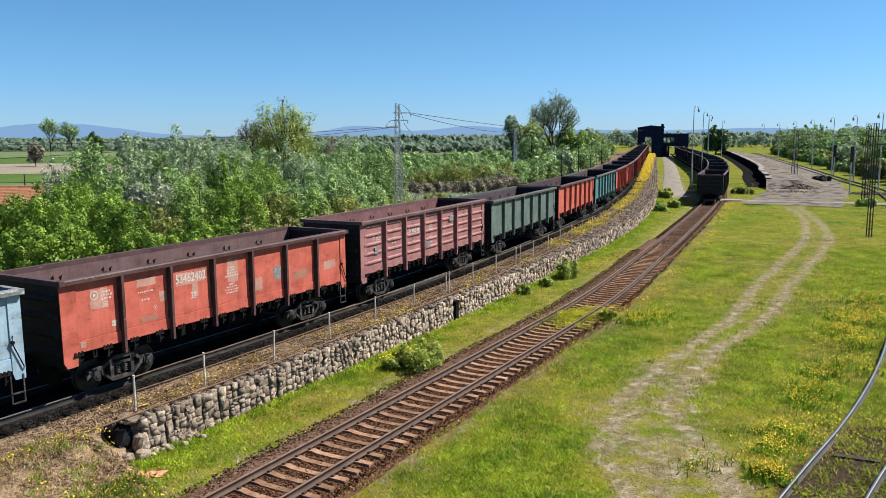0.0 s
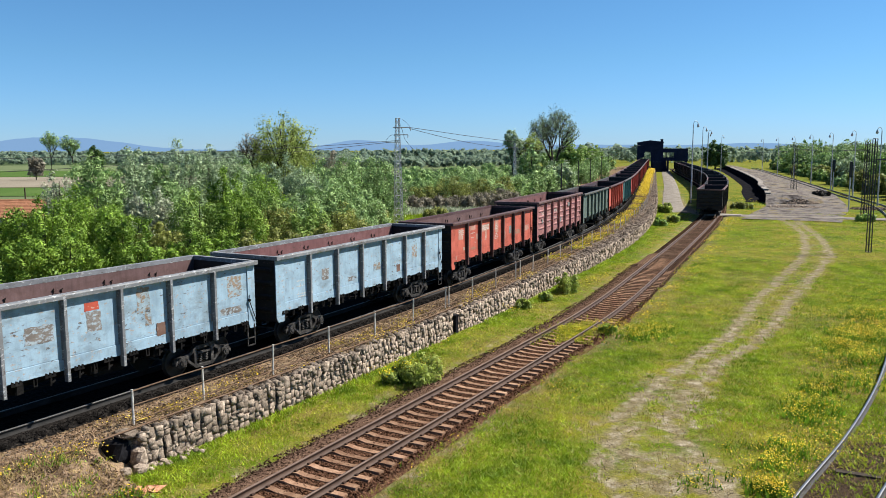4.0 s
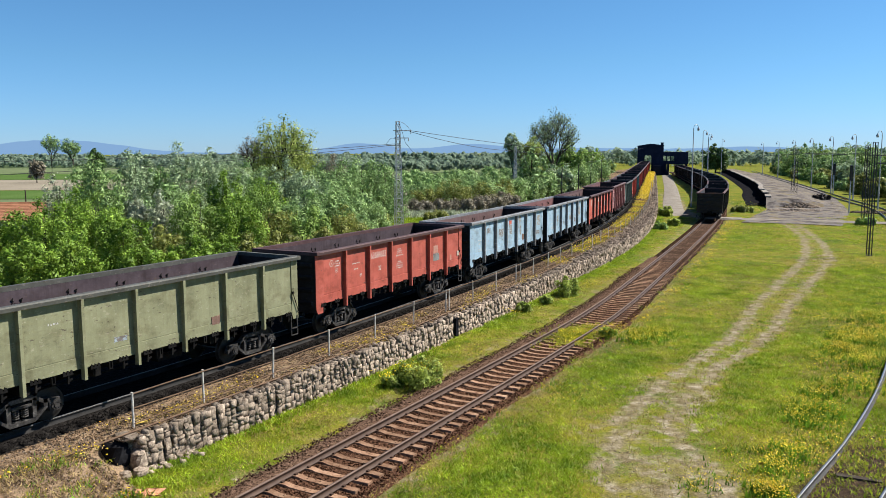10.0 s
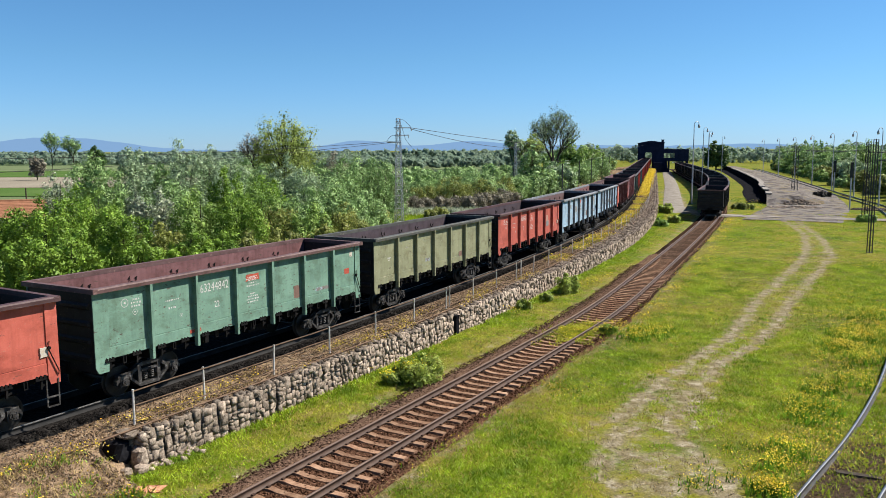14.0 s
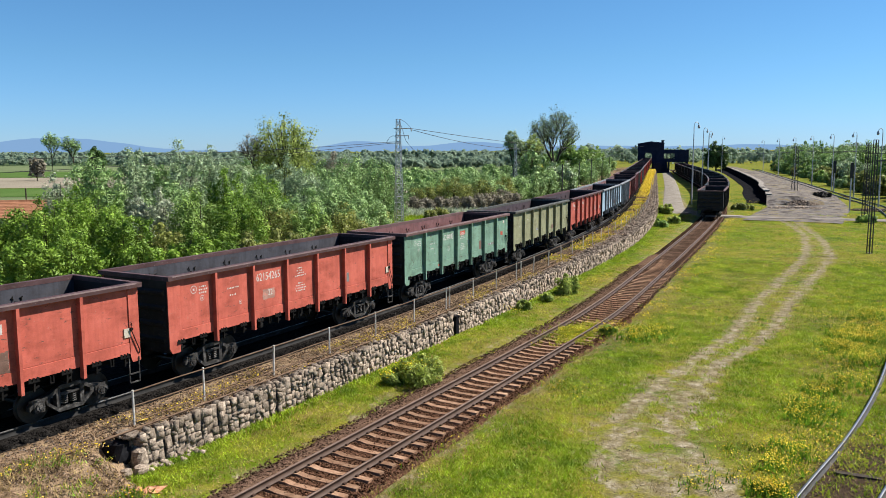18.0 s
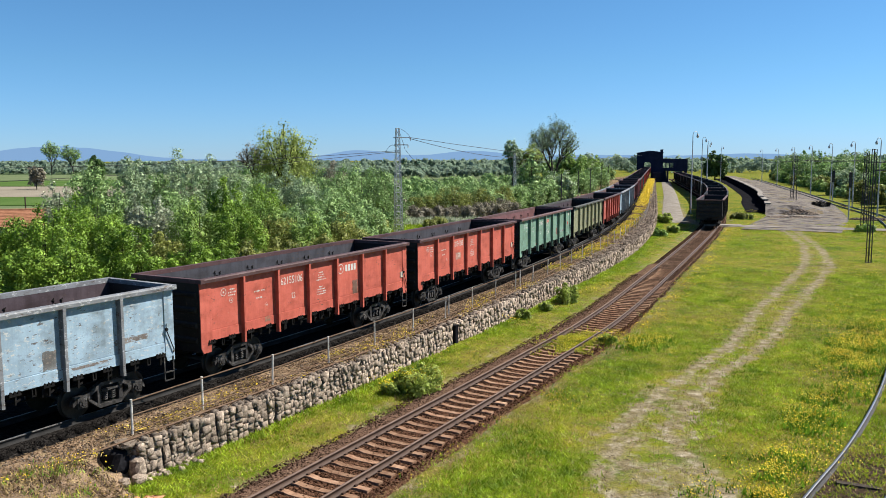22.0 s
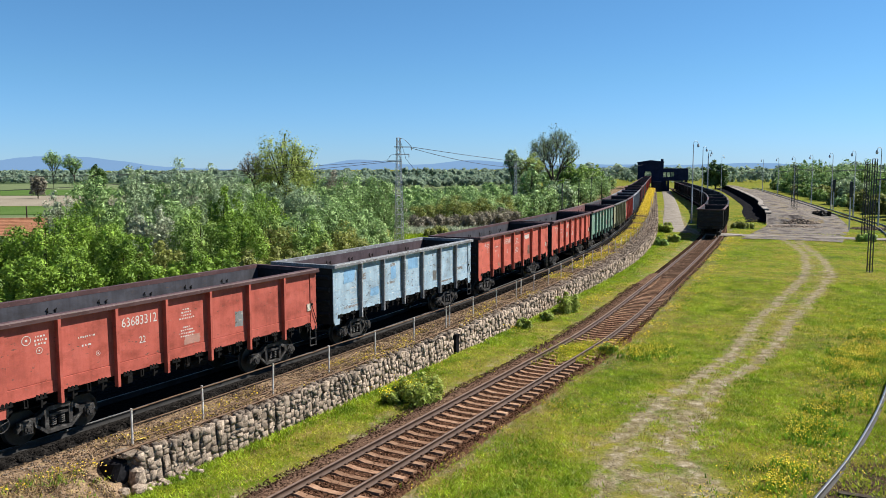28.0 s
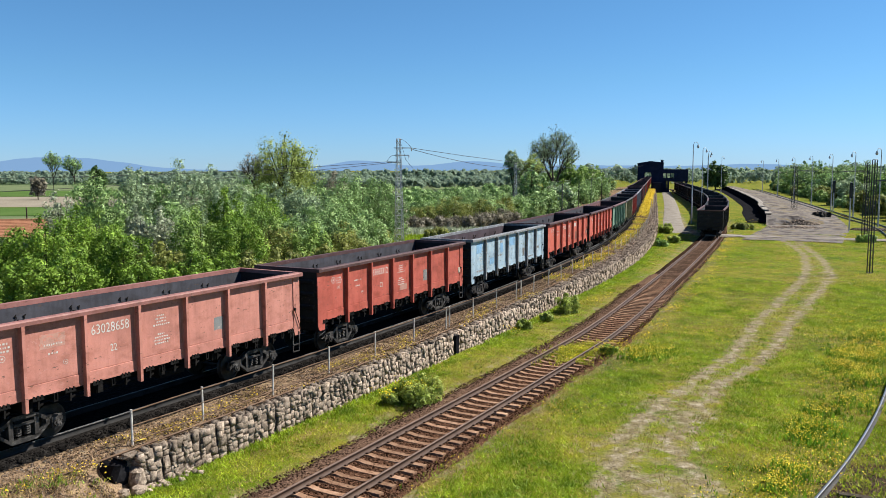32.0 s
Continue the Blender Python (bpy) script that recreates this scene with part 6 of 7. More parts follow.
for x in (0.7, 11.0):
    for y in (-8.05, -14.35):
        part("pillar", Build().box(x, x + 0.5, y - 0.3, y + 0.3, 0, 3.9), SOOT_STEEL, hall)
part("chute", Build().add([(0.9, -5.95, 0), (0.9, -7.75, 0), (0.9, -7.45, 3.9), (0.9, -5.95, 3.9), (8, -5.95, 0), (8, -7.75, 0), (8, -7.45, 3.9), (8, -5.95, 3.9)], [(0, 3, 2, 1), (4, 5, 6, 7), (1, 2, 6, 5), (0, 4, 7, 3), (3, 7, 6, 2), (0, 1, 5, 4)]), SOOT_STEEL, hall)
part("brace", Build().tube((0.55, -9.2, 5.3), (0.55, -13.0, 6.85), 0.16, n=6).tube((0.55, -13.0, 4.0), (0.55, -9.6, 0.4), 0.16, n=6), SOOT_STEEL, hall)
part("lean_to", Build().box(-3.0, 0, -5.6, -2.9, 0, 3.6), SOOT_STEEL, hall)

# ---- roads, crossing and coal ramp ----
mid_road = Line(spline([(32.6, 106), (33.6, 115), (54.0, 188), (84.2, 300), (97, 348)], 2.0))
swept("road", mid_road, mid_road.s[::3], [(-1.5, 0.0), (-1.35, 0.04), (0, 0.06), (1.35, 0.04), (1.5, 0.0)], 0.02, GRAVEL_ROAD)
tagged(bpy.data.objects["road"], "pale worn asphalt road between the two tracks", "road", kind="structure")
cross_road = Line(spline([(33.8, 102.5), (38, 100.6), (44, 98.0), (51, 95.0), (62, 91)], 1.0))
o = swept("road", cross_road, cross_road.s, [(-1.5, 0.0), (-1.4, 0.04), (0, 0.055), (1.4, 0.04), (1.5, 0.0)], 0.02, GRAVEL_ROAD)
tagged(o, "narrow grey road to the level crossing", "road", kind="structure")
apron_line = Line(spline([(41.5, 93), (47.5, 104), (53, 114), (60, 130), (72, 160), (90, 215), (118, 310)], 2.0))
o = swept("apron", apron_line, apron_line.s[::2], [(-6.0, 0.0), (-5.0, 0.05), (0, 0.06), (4.0, 0.05), (5.0, 0.0)], 0.012, APRON)
tagged(o, "wide worn asphalt apron with gravel edges", "road", kind="structure")
thing("crossing_slab", "pale concrete slab beside the level crossing", "slab", at=pose(36.6, 101.2, 0.0, 0, 0, -23), shape=Build().box(-1.6, 1.6, -1.1, 1.1, -0.1, 0.13), material=CONCRETE)

ramp_line = Line(spline([(51.2, 124.5), (54.6, 133.5), (61, 152), (72.8, 184.3), (100.3, 273.8), (116, 330)], 2.0))
ramp = thing("coal_ramp", "long coal-black concrete loading ramp with pale edge slabs", "ramp", kind="structure")
rs_ = ramp_line.s[::2]
swept("ramp_wall", ramp_line, rs_, [(-0.35, -0.1), (-0.3, 1.4), (0.3, 1.4), (0.35, -0.1)], 0.0, COAL_AND_SHADE, ramp)
swept("ramp_fill", ramp_line, rs_, [(0.3, 1.34), (4.5, 1.2), (9.5, 0.03)], 0.0, APRON, ramp)
foot = ramp_line.at(1.0) - ramp_line.at(0.0)
part("ramp_end", Build().add([ramp_line.at(0.0, -0.4, -0.05) - foot * 4.2, ramp_line.at(0.0, 9.5, -0.05) - foot * 4.2, ramp_line.at(0.0, 9.5, 0.03), ramp_line.at(0.0, 4.5, 1.19), ramp_line.at(0.0, -0.35, 1.36)], [(0, 1, 2), (0, 2, 3), (0, 3, 4)]), APRON, ramp)
# black coal ground, with the ramp wall's cast shadow put into its colour
swept("coal_strip", ramp_line, rs_, [(-3.4, 0.0), (-2.8, 0.08), (-0.33, 0.16)], 0.0, COAL_AND_SHADE, ramp)
slab_me = Build().box(-1.45, 1.45, -0.42, 0.5, 0.0, 0.16).mesh("edge_slab", CONCRETE)
for k in range(56):
    s = 1.6 + 3.05 * k
    if k in (2, 3, 7):
        continue
    part("edge_slab", slab_me, None, ramp, at=ramp_line.place(s, 0.05 + random.uniform(-0.08, 0.08), 1.4) @ pose(0, 0, 0, 0, 0, random.uniform(-1.5, 1.5)))
for x, y, z, turn, size in ((51.6, 122.6, 0.22, 62, 0.9), (53.4, 121.6, 0.18, 20, 0.7), (52.6, 123.6, 0.5, 75, 0.8), (55.0, 123.0, 0.16, -30, 0.6)):
    thing("concrete_block", "broken concrete block at the ramp's end", "concrete block", at=pose(x, y, z, 5, 4, turn), shape=Build().box(-size, size, -0.32, 0.3, -0.24, 0.22).box(-size * 0.8, size * 0.5, -0.26, 0.26, 0.22, 0.27), material=CONCRETE)


def heap(name, label, x, y, r, h, mat, seed, n=160, size=0.5):
    rng = np.random.default_rng(seed)
    v, f, k = [], [], 0
    for _ in range(n):
        a, q = rng.uniform(0, 2 * math.pi), rng.random() ** 0.5
        c = np.array([x + r * q * math.cos(a), y + r * q * math.sin(a) * 0.7, h * (1 - q) * rng.uniform(0.4, 1.0)])
        sv_, sf2 = stone_kinds[int(rng.integers(10))]
        v.append(sv_ * size * rng.uniform(0.5, 1.3) + c)
        f.append(sf2 + k)
        k += 14
    return tagged(new(name, soup(name, np.concatenate(v), np.concatenate(f), mat)), label, "heap", kind="stuff")


heap("coal_heap", "low heap of black coal and rubble", 57.5, 131, 2.6, 1.2, BALLAST_DARK, 31, 220, 0.55)
heap("rubble_heap", "scattered grey rubble on the apron", 51.0, 114.5, 3.8, 0.2, STONE, 32, 300, 0.2)
plant("shrub", "low mound of grass and yellow weeds by the crossing", "shrub", 42.5, 112.5, 0, 0.9, 2.0, LEAF_OLIVE, 2600, 0.12, 63, base=0.0, lumps=14, trunk=0.03)
heap("rubble_heap", "heap of broken stone at the foot of the ramp", 54.6, 121.0, 3.0, 0.9, STONE, 35, 320, 0.3)
heap("rubble_heap", "scattered rubble beside the outer track", 60.5, 110.5, 3.4, 0.2, STONE, 34, 220, 0.2)
DEAD = leafy("dead_branches", (0.012, 0.009, 0.007), (0.04, 0.03, 0.022), 0.05)
BRUSH = (66.7, 139.6)
plant("brush_pile", "dark pile of dead branches on the apron", "brush pile", *BRUSH, 0, 0.9, 2.0, DEAD, 3000, 0.16, 61, base=0.0, lumps=16, trunk=0.05)


# ---- masts, poles and lamps ----
def lattice(h, w0, w1, n, ladder=False):
    """Four-legged lattice column."""
    legs, braces = [], Build()
    at = lambda i, c: (c[0] * (w0 + (w1 - w0) * i / n) / 2, c[1] * (w0 + (w1 - w0) * i / n) / 2, h * i / n)
    cs = [(-1, -1), (1, -1), (1, 1), (-1, 1)]
    for c in cs:
        legs.append(Build().tube(at(0, c), at(n, c), 0.045, 0.035, 4))
    for i in range(n):
        for a, b in zip(cs, cs[1:] + cs[:1]):
            if not ladder:
                braces.tube(at(i, a), at(i + 1, b), 0.026, n=4)
            braces.tube(at(i + 1, a), at(i + 1, b), 0.022, n=4)
    return legs, braces


def pylon(x, y, h, w0, w1, n, mat, label, arm=None, ladder=False):
    t = thing("lattice_mast", label, "mast", at=pose(x, y, 0, 0, 0, 20))
    legs, braces = lattice(h, w0, w1, n, ladder)
    for leg in legs:
        part("leg", leg, mat, t)
    tagged(part("bracing", braces, mat, t), kind="stuff")
    part("footing", Build().box(-w0 * 0.6, w0 * 0.6, -w0 * 0.6, w0 * 0.6, -0.2, 0.06), CONCRETE, t)
    for z, x0, x1 in arm or ():
        part("cross_arm", Build().box(x0, x1, -0.05, 0.05, z - 0.05, z + 0.05).tube((x1, 0, z), (x1, 0, z - 0.35), 0.05, n=6), mat, t)
    return t


pylon(-4.9, 88, 12.0, 0.85, 0.36, 17, GALVANISED, "tall galvanised lattice power mast in the thicket", [(11.0, -0.5, 1.5), (9.4, -1.3, 0.3), (10.2, -0.4, 1.2)])
pylon(13.3, 146, 9.6, 0.5, 0.3, 12, GALVANISED, "slim lattice mast beside the far track", [(8.8, -0.6, 0.6)])
pylon(35.2, 64.9, 9.3, 0.27, 0.25, 15, DARK_STEEL, "slim dark ladder-like mast on the meadow", [(7.6, 0.2, 2.4)], True)
pylon(51.3, 96.2, 9.2, 0.45, 0.36, 13, DARK_STEEL, "dark lattice mast beside the outer track", [(8.0, 0.2, 3.2)])
pylon(64.4, 145.4, 8.9, 0.75, 0.55, 11, DARK_STEEL, "dark lattice mast by the outer track")


def pole(x, y, h, r, mat, label, board=None):
    t = thing("pole", label, "pole", at=pose(x, y, 0))
    part("shaft", Build().tube((0, 0, -0.2), (0, 0, h), r, r * 0.75, 8), mat, t)
    if board:
        part("board", Build().box(-board[0] / 2, board[0] / 2, -0.12, 0.0, h - board[1], h - 0.1), DARK_STEEL, t)
    return t


pole(56.1, 109.2, 6.7, 0.10, GALVANISED, "grey pole with a dark signal board", (0.42, 2.2))
pole(76.6, 155.6, 6.2, 0.11, GALVANISED, "grey pole with a dark signal board", (0.5, 2.4))
for s in (38, 62, 88, 120, 150):
    p = second.at(s + 60, -3.2)
    pole(p.x, p.y, 6.5, 0.09, DARK_STEEL, "thin dark pole along the far track")
for x, y in ((-46.5, 82), (-44.2, 84), (-41.5, 86)):
    pole(x, y, 4.8, 0.09, BARK, "weathered wooden fence pole in the field")


def lamp_post(drop=0.0):
    t = thing("lamp_post", "tall grey lamp post with a swan-neck arm", "lamp post", "yard lamp posts")
    part("shaft", Build().tube((0, 0, -0.2 + drop), (0, 0, 5), 0.12, 0.1, 8).tube((0, 0, 5), (0, 0, 12.2), 0.085, 0.06, 8), GALVANISED, t)
    arc = [(0.45 - 0.45 * math.cos(a), 0, 12.2 + 0.55 * math.sin(a)) for a in np.linspace(0, math.pi * 0.95, 9)]
    part("arm", Build().line(arc, 0.04, 6), GALVANISED, t)
    part("lantern", Build().tube((0.9, 0, 12.35), (0.9, 0, 12.0), 0.10, 0.22, 10).tube((0.9, 0, 12.0), (0.9, 0, 11.78), 0.2, 0.13, 10), GALVANISED, t)
    return t


first, lower_first = lamp_post(), lamp_post(1.3)
spots_l = [(39.2, 124.9, 20), (51.8, 158.9, 20), (64.3, 193, 20), (76.5, 230, 20), (98, 280, 20), (63.8, 116, 200), (72.5, 140, 200), (78.8, 161, 200), (86.8, 187, 200), (95, 215, 200), (102, 242, 200), (111, 276, 200)]
for x, y, turn in spots_l:
    copy_thing(first if turn == 20 else lower_first, pose(x, y, 0 if turn == 20 else -1.3, 0, 0, turn))
for o in (*first.children_recursive, first, *lower_first.children_recursive, lower_first):
    bpy.data.objects.remove(o)


def cable(a, b, sag, r=0.012, name="cable", label="thin overhead wire"):
    a, b = Vector(a), Vector(b)
    pts = [a.lerp(b, u) - Vector((0, 0, 4 * sag * u * (1 - u))) for u in np.linspace(0, 1, 13)]
    return thing(name, label + " between masts", "wire", shape=Build().line(pts, r, 4), material=DARK_STEEL)


cable((-3.6, 88.3, 10.9), (13.6, 146, 8.8), 0.5, 0.03)
cable((-4.9, 88.1, 12.0), (-3.5, 88.6, 11.0), -0.25, 0.022, label="short curved jumper wire")
cable((-4.8, 88.0, 11.9), (-4.1, 88.0, 9.7), -0.12, 0.022, label="jumper wire down the mast")
cable((-4.1, 88.0, 9.7), (0.6, 100.0, 5.0), 0.5, 0.025, label="slack drop wire")
cable((-5.0, 87.9, 9.9), (-6.2, 87.5, 9.4), -0.5, 0.018, label="short curved jumper wire")
cable((-3.5, 88.6, 11.0), (72, 287, 9.6), 1.6, 0.03)
cable((-4.6, 88, 9.6), (-60, 60, 8.2), 0.8, 0.022)
cable((-5.6, 87.6, 9.4), (-60, 56, 6.4), 0.8, 0.022)
cable((13.3, 146, 8.6), (60, 260, 8.6), 0.9, 0.03)
cable((13.0, 146, 6.2), (60, 262, 7.4), 0.9, 0.03)
cable((36, 64.9, 7.4), (95, 70, 7.2), 0.4, 0.02)
cable((64.4, 145.4, 8.2), (130, 130, 8.4), 0.5, 0.03)
cable((64.4, 145.4, 8.0), (96, 290, 8.2), 0.8, 0.035)
cable((51.3, 96.2, 8.4), (64.4, 145.4, 8.4), 0.4, 0.03)

# ---- house behind the bushes ----
house = thing("house", "low house with an orange clay tile roof behind the bushes", "house", at=pose(-44.9, 80, -0.35, 0, 0, 12))
part("wall", Build().box(-4.4, 4.4, -3.2, 3.2, 0, 2.6), HOUSE_WALL, house)
roof = part("roof", Build().prism([(-4.8, 2.5), (4.8, 2.5), (4.8, 2.6), (-4.8, 2.6)], -3.7, 3.7), ORANGE_TILE, house)
course = Build().box(-4.8, 4.8, -0.17, 0.19, -0.02, 0.03)
course_me = course.mesh("tile_course", ORANGE_TILE)
for k in range(12):
    for sgn in (-1, 1):
        part("tile_course", course_me, None, roof, at=Matrix.Translation((0, sgn * (3.6 - k * 0.32), 2.62 + k * 0.125)) @ pose(0, 0, 0, sgn * -18 if sgn > 0 else 18, 0, 0))
part("ridge", Build().tube((-4.8, 0, 4.02), (4.8, 0, 4.02), 0.12, n=8), ORANGE_TILE, house)

# ---- weeds, grass and flowers ----
def scatter(name, label, points, mat, blades, size, tall, seed, lean=0.5):
    """Tufts of narrow blades at given points."""
    rng = np.random.default_rng(seed)
    p = np.repeat(points, blades, 0) + np.concatenate([rng.normal(0, size, (len(points) * blades, 2)), np.zeros((len(points) * blades, 1))], 1)
    n = len(p)
    a = rng.uniform(0, 2 * np.pi, n)
    w = np.stack([np.cos(a), np.sin(a), np.zeros(n)], 1) * (tall * 0.16 * rng.uniform(0.6, 1.3, n))[:, None]
    tip = rng.normal(0, lean * tall * 0.6, (n, 3))
    tip[:, 2] = tall * rng.uniform(0.5, 1.2, n)
    v = np.stack([p - w, p + w, p + tip], 1).reshape(-1, 3)
    return tagged(new(name, soup(name, v, np.arange(n * 3).reshape(-1, 3), mat)), label, "grass", kind="stuff")


def specks(name, label, points, mat, each, size, tall, spread, seed):
    """Flower heads: small flat petals over each point."""
    rng = np.random.default_rng(seed)
    n = len(points) * each
    p = np.repeat(points, each, 0)
    p = p + np.stack([rng.normal(0, spread, n), rng.normal(0, spread, n), tall * rng.uniform(0.45, 1.1, n)], 1)
    nrm = rng.normal(0, 0.5, (n, 3)) + np.array([0, 0, 1.0])
    nrm /= np.linalg.norm(nrm, axis=1)[:, None]
    a = np.cross(nrm, rng.normal(size=(n, 3)))
    a /= np.linalg.norm(a, axis=1)[:, None]
    b = np.cross(nrm, a)
    s_ = size * rng.uniform(0.6, 1.3, (n, 1))
    v = np.stack([p - a * s_, p - b * s_, p + a * s_, p + b * s_], 1).reshape(-1, 3)
    return tagged(new(name, soup(name, v, np.arange(n * 4).reshape(-1, 4), mat)), label, "flowers", kind="stuff")


def field_points(rng, n, x0, x1, y0, y1, keep):
    p = np.stack([rng.uniform(x0, x1, n), rng.uniform(y0, y1, n)], 1)
    return p[keep(p[:, 0], p[:, 1])]


FOOT_LINE = UPPER.many(UPPER.s, wall_foot_d(UPPER.s))


def free(x, y):
    """On the meadow: off the tracks, the terrace and the roads."""
    up = np.interp(y, FOOT_LINE[:, 1], FOOT_LINE[:, 0])
    lo = np.abs(x - np.interp(y, LOWER.xy[:, 1], LOWER.xy[:, 0])) * 0.9
    r = np.interp(y, RIGHT.xy[:, 1], RIGHT.xy[:, 0])
    rut_ = np.minimum(nearest(x, y, RUT_A), nearest(x, y, RUT_B))
    return (x > up + 0.25) & (lo > np.where(x > np.interp(y, LOWER.xy[:, 1], LOWER.xy[:, 0]), 1.5, 1.75)) & (rut_ > 0.12) & (x < r + 30)


rng = np.random.default_rng(77)
raw = np.concatenate([field_points(rng, 60000, -9, 24, 14, 34, free), field_points(rng, 66000, -3, 38, 34, 60, free), field_points(rng, 44000, 10, 62, 60, 104, free)])
clump = np.array([noise.noise(Vector((x * 0.22, y * 0.22, 4.0))) + 0.5 * noise.noise(Vector((x * 0.8, y * 0.8, 9.0))) + 0.55 * noise.noise(Vector((x * 0.085, y * 0.07, 2.0))) for x, y in raw])
off_low = np.abs(raw[:, 0] - np.interp(raw[:, 1], LOWER.xy[:, 1], LOWER.xy[:, 0])) * 0.9
right_of = raw[:, 0] > np.interp(raw[:, 1], LOWER.xy[:, 1], LOWER.xy[:, 0])
wheel = np.minimum(nearest(raw[:, 0], raw[:, 1], RUT_A), nearest(raw[:, 0], raw[:, 1], RUT_B))
broad = np.hypot((raw[:, 0] - 5.8) / 2.0, (raw[:, 1] - 20.5) / 6.5)
chance = np.clip((wheel - 0.1) / 0.8, 0.12, 1) * np.clip((off_low - np.where(right_of, 1.3, 1.7)) / 1.2, 0.15, 1) * np.clip(broad - 0.25, 0.2, 1)
dirt = (np.abs(raw[:, 0] - np.interp(raw[:, 1], RIGHT.xy[:, 1], RIGHT.xy[:, 0])) < 1.5) & (raw[:, 1] < 21.5)
stay = rng.random(len(raw)) < chance * np.where(dirt, 0.35, 1.0)
dry = stay & (rng.random(len(raw)) < np.clip(0.22 - clump * 0.6 + np.clip(3.1 - off_low, 0, 1) * 0.6 + np.clip(1.1 - wheel, 0, 1) * 0.6 + np.clip(1.2 - broad, 0, 1) * 0.4, 0.03, 0.92))
lush = stay & ~dry & (rng.random(len(raw)) < np.clip(0.26 + clump * 1.25, 0.02, 0.95))
rest_ = stay & ~dry & ~lush
lift = lambda q: np.concatenate([q, ground_height(q[:, 0], q[:, 1])[:, None]], 1)
scatter("grass", "short uneven yellow-green spring grass", lift(raw[rest_]), BLADE, 5, 0.11, 0.082, 1, 1.2)
scatter("grass", "fresh green grass tufts", lift(raw[lush]), GRASS_GREEN, 6, 0.10, 0.102, 2, 1.1)
scatter("dry_grass", "dry tan grass between the green", lift(raw[dry]), DRY_BLADE, 5, 0.12, 0.068, 12, 1.4)
spot = np.array([noise.noise(Vector((x * 0.16 + 40, y * 0.16, 1.0))) for x, y in raw])
right_x = np.interp(raw[:, 1], RIGHT.xy[:, 1], RIGHT.xy[:, 0])
bloom = raw[stay & (spot > 0.38) & (rng.random(len(raw)) < 0.05)]
near_right = raw[(raw[:, 0] > right_x - 4.5) & (raw[:, 0] < right_x - 1.2) & (spot > 0.05) & (rng.random(len(raw)) < 0.10)]
by_train = field_points(rng, 900, 34, 52, 103, 150, lambda x, y: (x > np.interp(y, LOWER.xy[:, 1], LOWER.xy[:, 0]) + 2.2) & (x < np.interp(y, LOWER.xy[:, 1], LOWER.xy[:, 0]) + 7.5))
low_side = lambda x, y: (x - np.interp(y, LOWER.xy[:, 1], LOWER.xy[:, 0])) * 0.9
verge_pts = field_points(rng, 9000, -6, 34, 16, 98, lambda x, y: (low_side(x, y) > 1.45) & (low_side(x, y) < 2.3))[::4]
bloom = np.concatenate([bloom, near_right, by_train, verge_pts])
specks("yellow_flowers", "scattered yellow wild flowers in the grass", lift(bloom), YELLOW, 6, 0.022, 0.16, 0.15, 3)
scatter("flower_stems", "green stems under the yellow flowers", lift(bloom), WEED, 4, 0.12, 0.16, 4)
# thick clumps of yellow flowers towards the outer track
heads_ = []
for cx, cy, r, n in ((9.1, 20.7, 0.5, 26), (8.2, 19.0, 0.4, 46), (9.9, 21.8, 0.5, 26), (19.0, 35.5, 1.1, 120), (17.5, 31.8, 0.8, 60), (17.4, 33.4, 0.9, 80), (20.6, 36.6, 1.3, 120), (11.7, 24.8, 0.8, 30), (12.5, 25.9, 0.8, 34), (15.0, 28.5, 0.9, 40), (9.0, 35.8, 0.9, 40), (9.9, 36.9, 0.9, 50), (22.5, 40, 1.3, 70), (13.6, 27.4, 0.6, 26)):
    q = rng.normal(0, r * 0.6, (n, 2)) + (cx, cy)
    heads_.append(q)
heads_ = np.concatenate(heads_)
specks("yellow_flowers", "thick clumps of golden yellow wild flowers", lift(heads_), YELLOW, 16, 0.019, 0.34, 0.11, 23)
scatter("flower_stems", "leafy stems under the flower clumps", lift(heads_), WEED, 6, 0.12, 0.26, 24)
# flowers and dry weeds on the terrace
ts_, td_ = rng.uniform(-8, 250, 6500), rng.uniform(1.9, 3.2, 6500)
tp = np.stack([UPPER.many([a], b, TERRACE)[0] for a, b in zip(ts_, td_)])
dens = np.array([noise.noise(Vector((a * 0.25, b, 2.0))) for a, b in zip(ts_, td_)])
tp = tp[dens > 0.05]
specks("yellow_flowers", "small yellow wild flowers along the terrace", tp, YELLOW, 5, 0.02, 0.16, 0.16, 5)
scatter("terrace_weeds", "dry and olive weeds along the terrace", tp, DRY_BLADE, 4, 0.16, 0.12, 6, 1.0)
bank = np.stack([UPPER.many([a], b, TERRACE)[0] for a, b in zip(108 + 182 * rng.random(3000) ** 0.75, rng.uniform(1.6, 3.3, 3000))])
thin = np.stack([UPPER.many([a], b, TERRACE)[0] for a, b in zip(rng.uniform(34, 108, 700), rng.uniform(1.6, 2.9, 700))])
thin = thin[np.array([noise.noise(Vector((q[1] * 0.2, 3.0, 0))) > -0.05 for q in thin])]
specks("yellow_flowers", "loose patches of yellow flowers on the terrace", thin, YELLOW, 6, 0.04, 0.25, 0.22, 17)
scatter("terrace_weeds", "olive weeds under the terrace flowers", thin, BLADE, 8, 0.25, 0.16, 19, 1.0)
specks("yellow_flowers", "dense yellow flower bank beside the train", bank, YELLOW, 5, 0.075, 0.4, 0.22, 15)
wall_foot = np.stack([UPPER.many([a], b, 0.0)[0] for a, b in ((q, wall_foot_d(q) + 0.12 + abs(rng.normal(0, 0.32))) for q in rng.uniform(0, 110, 2600))])
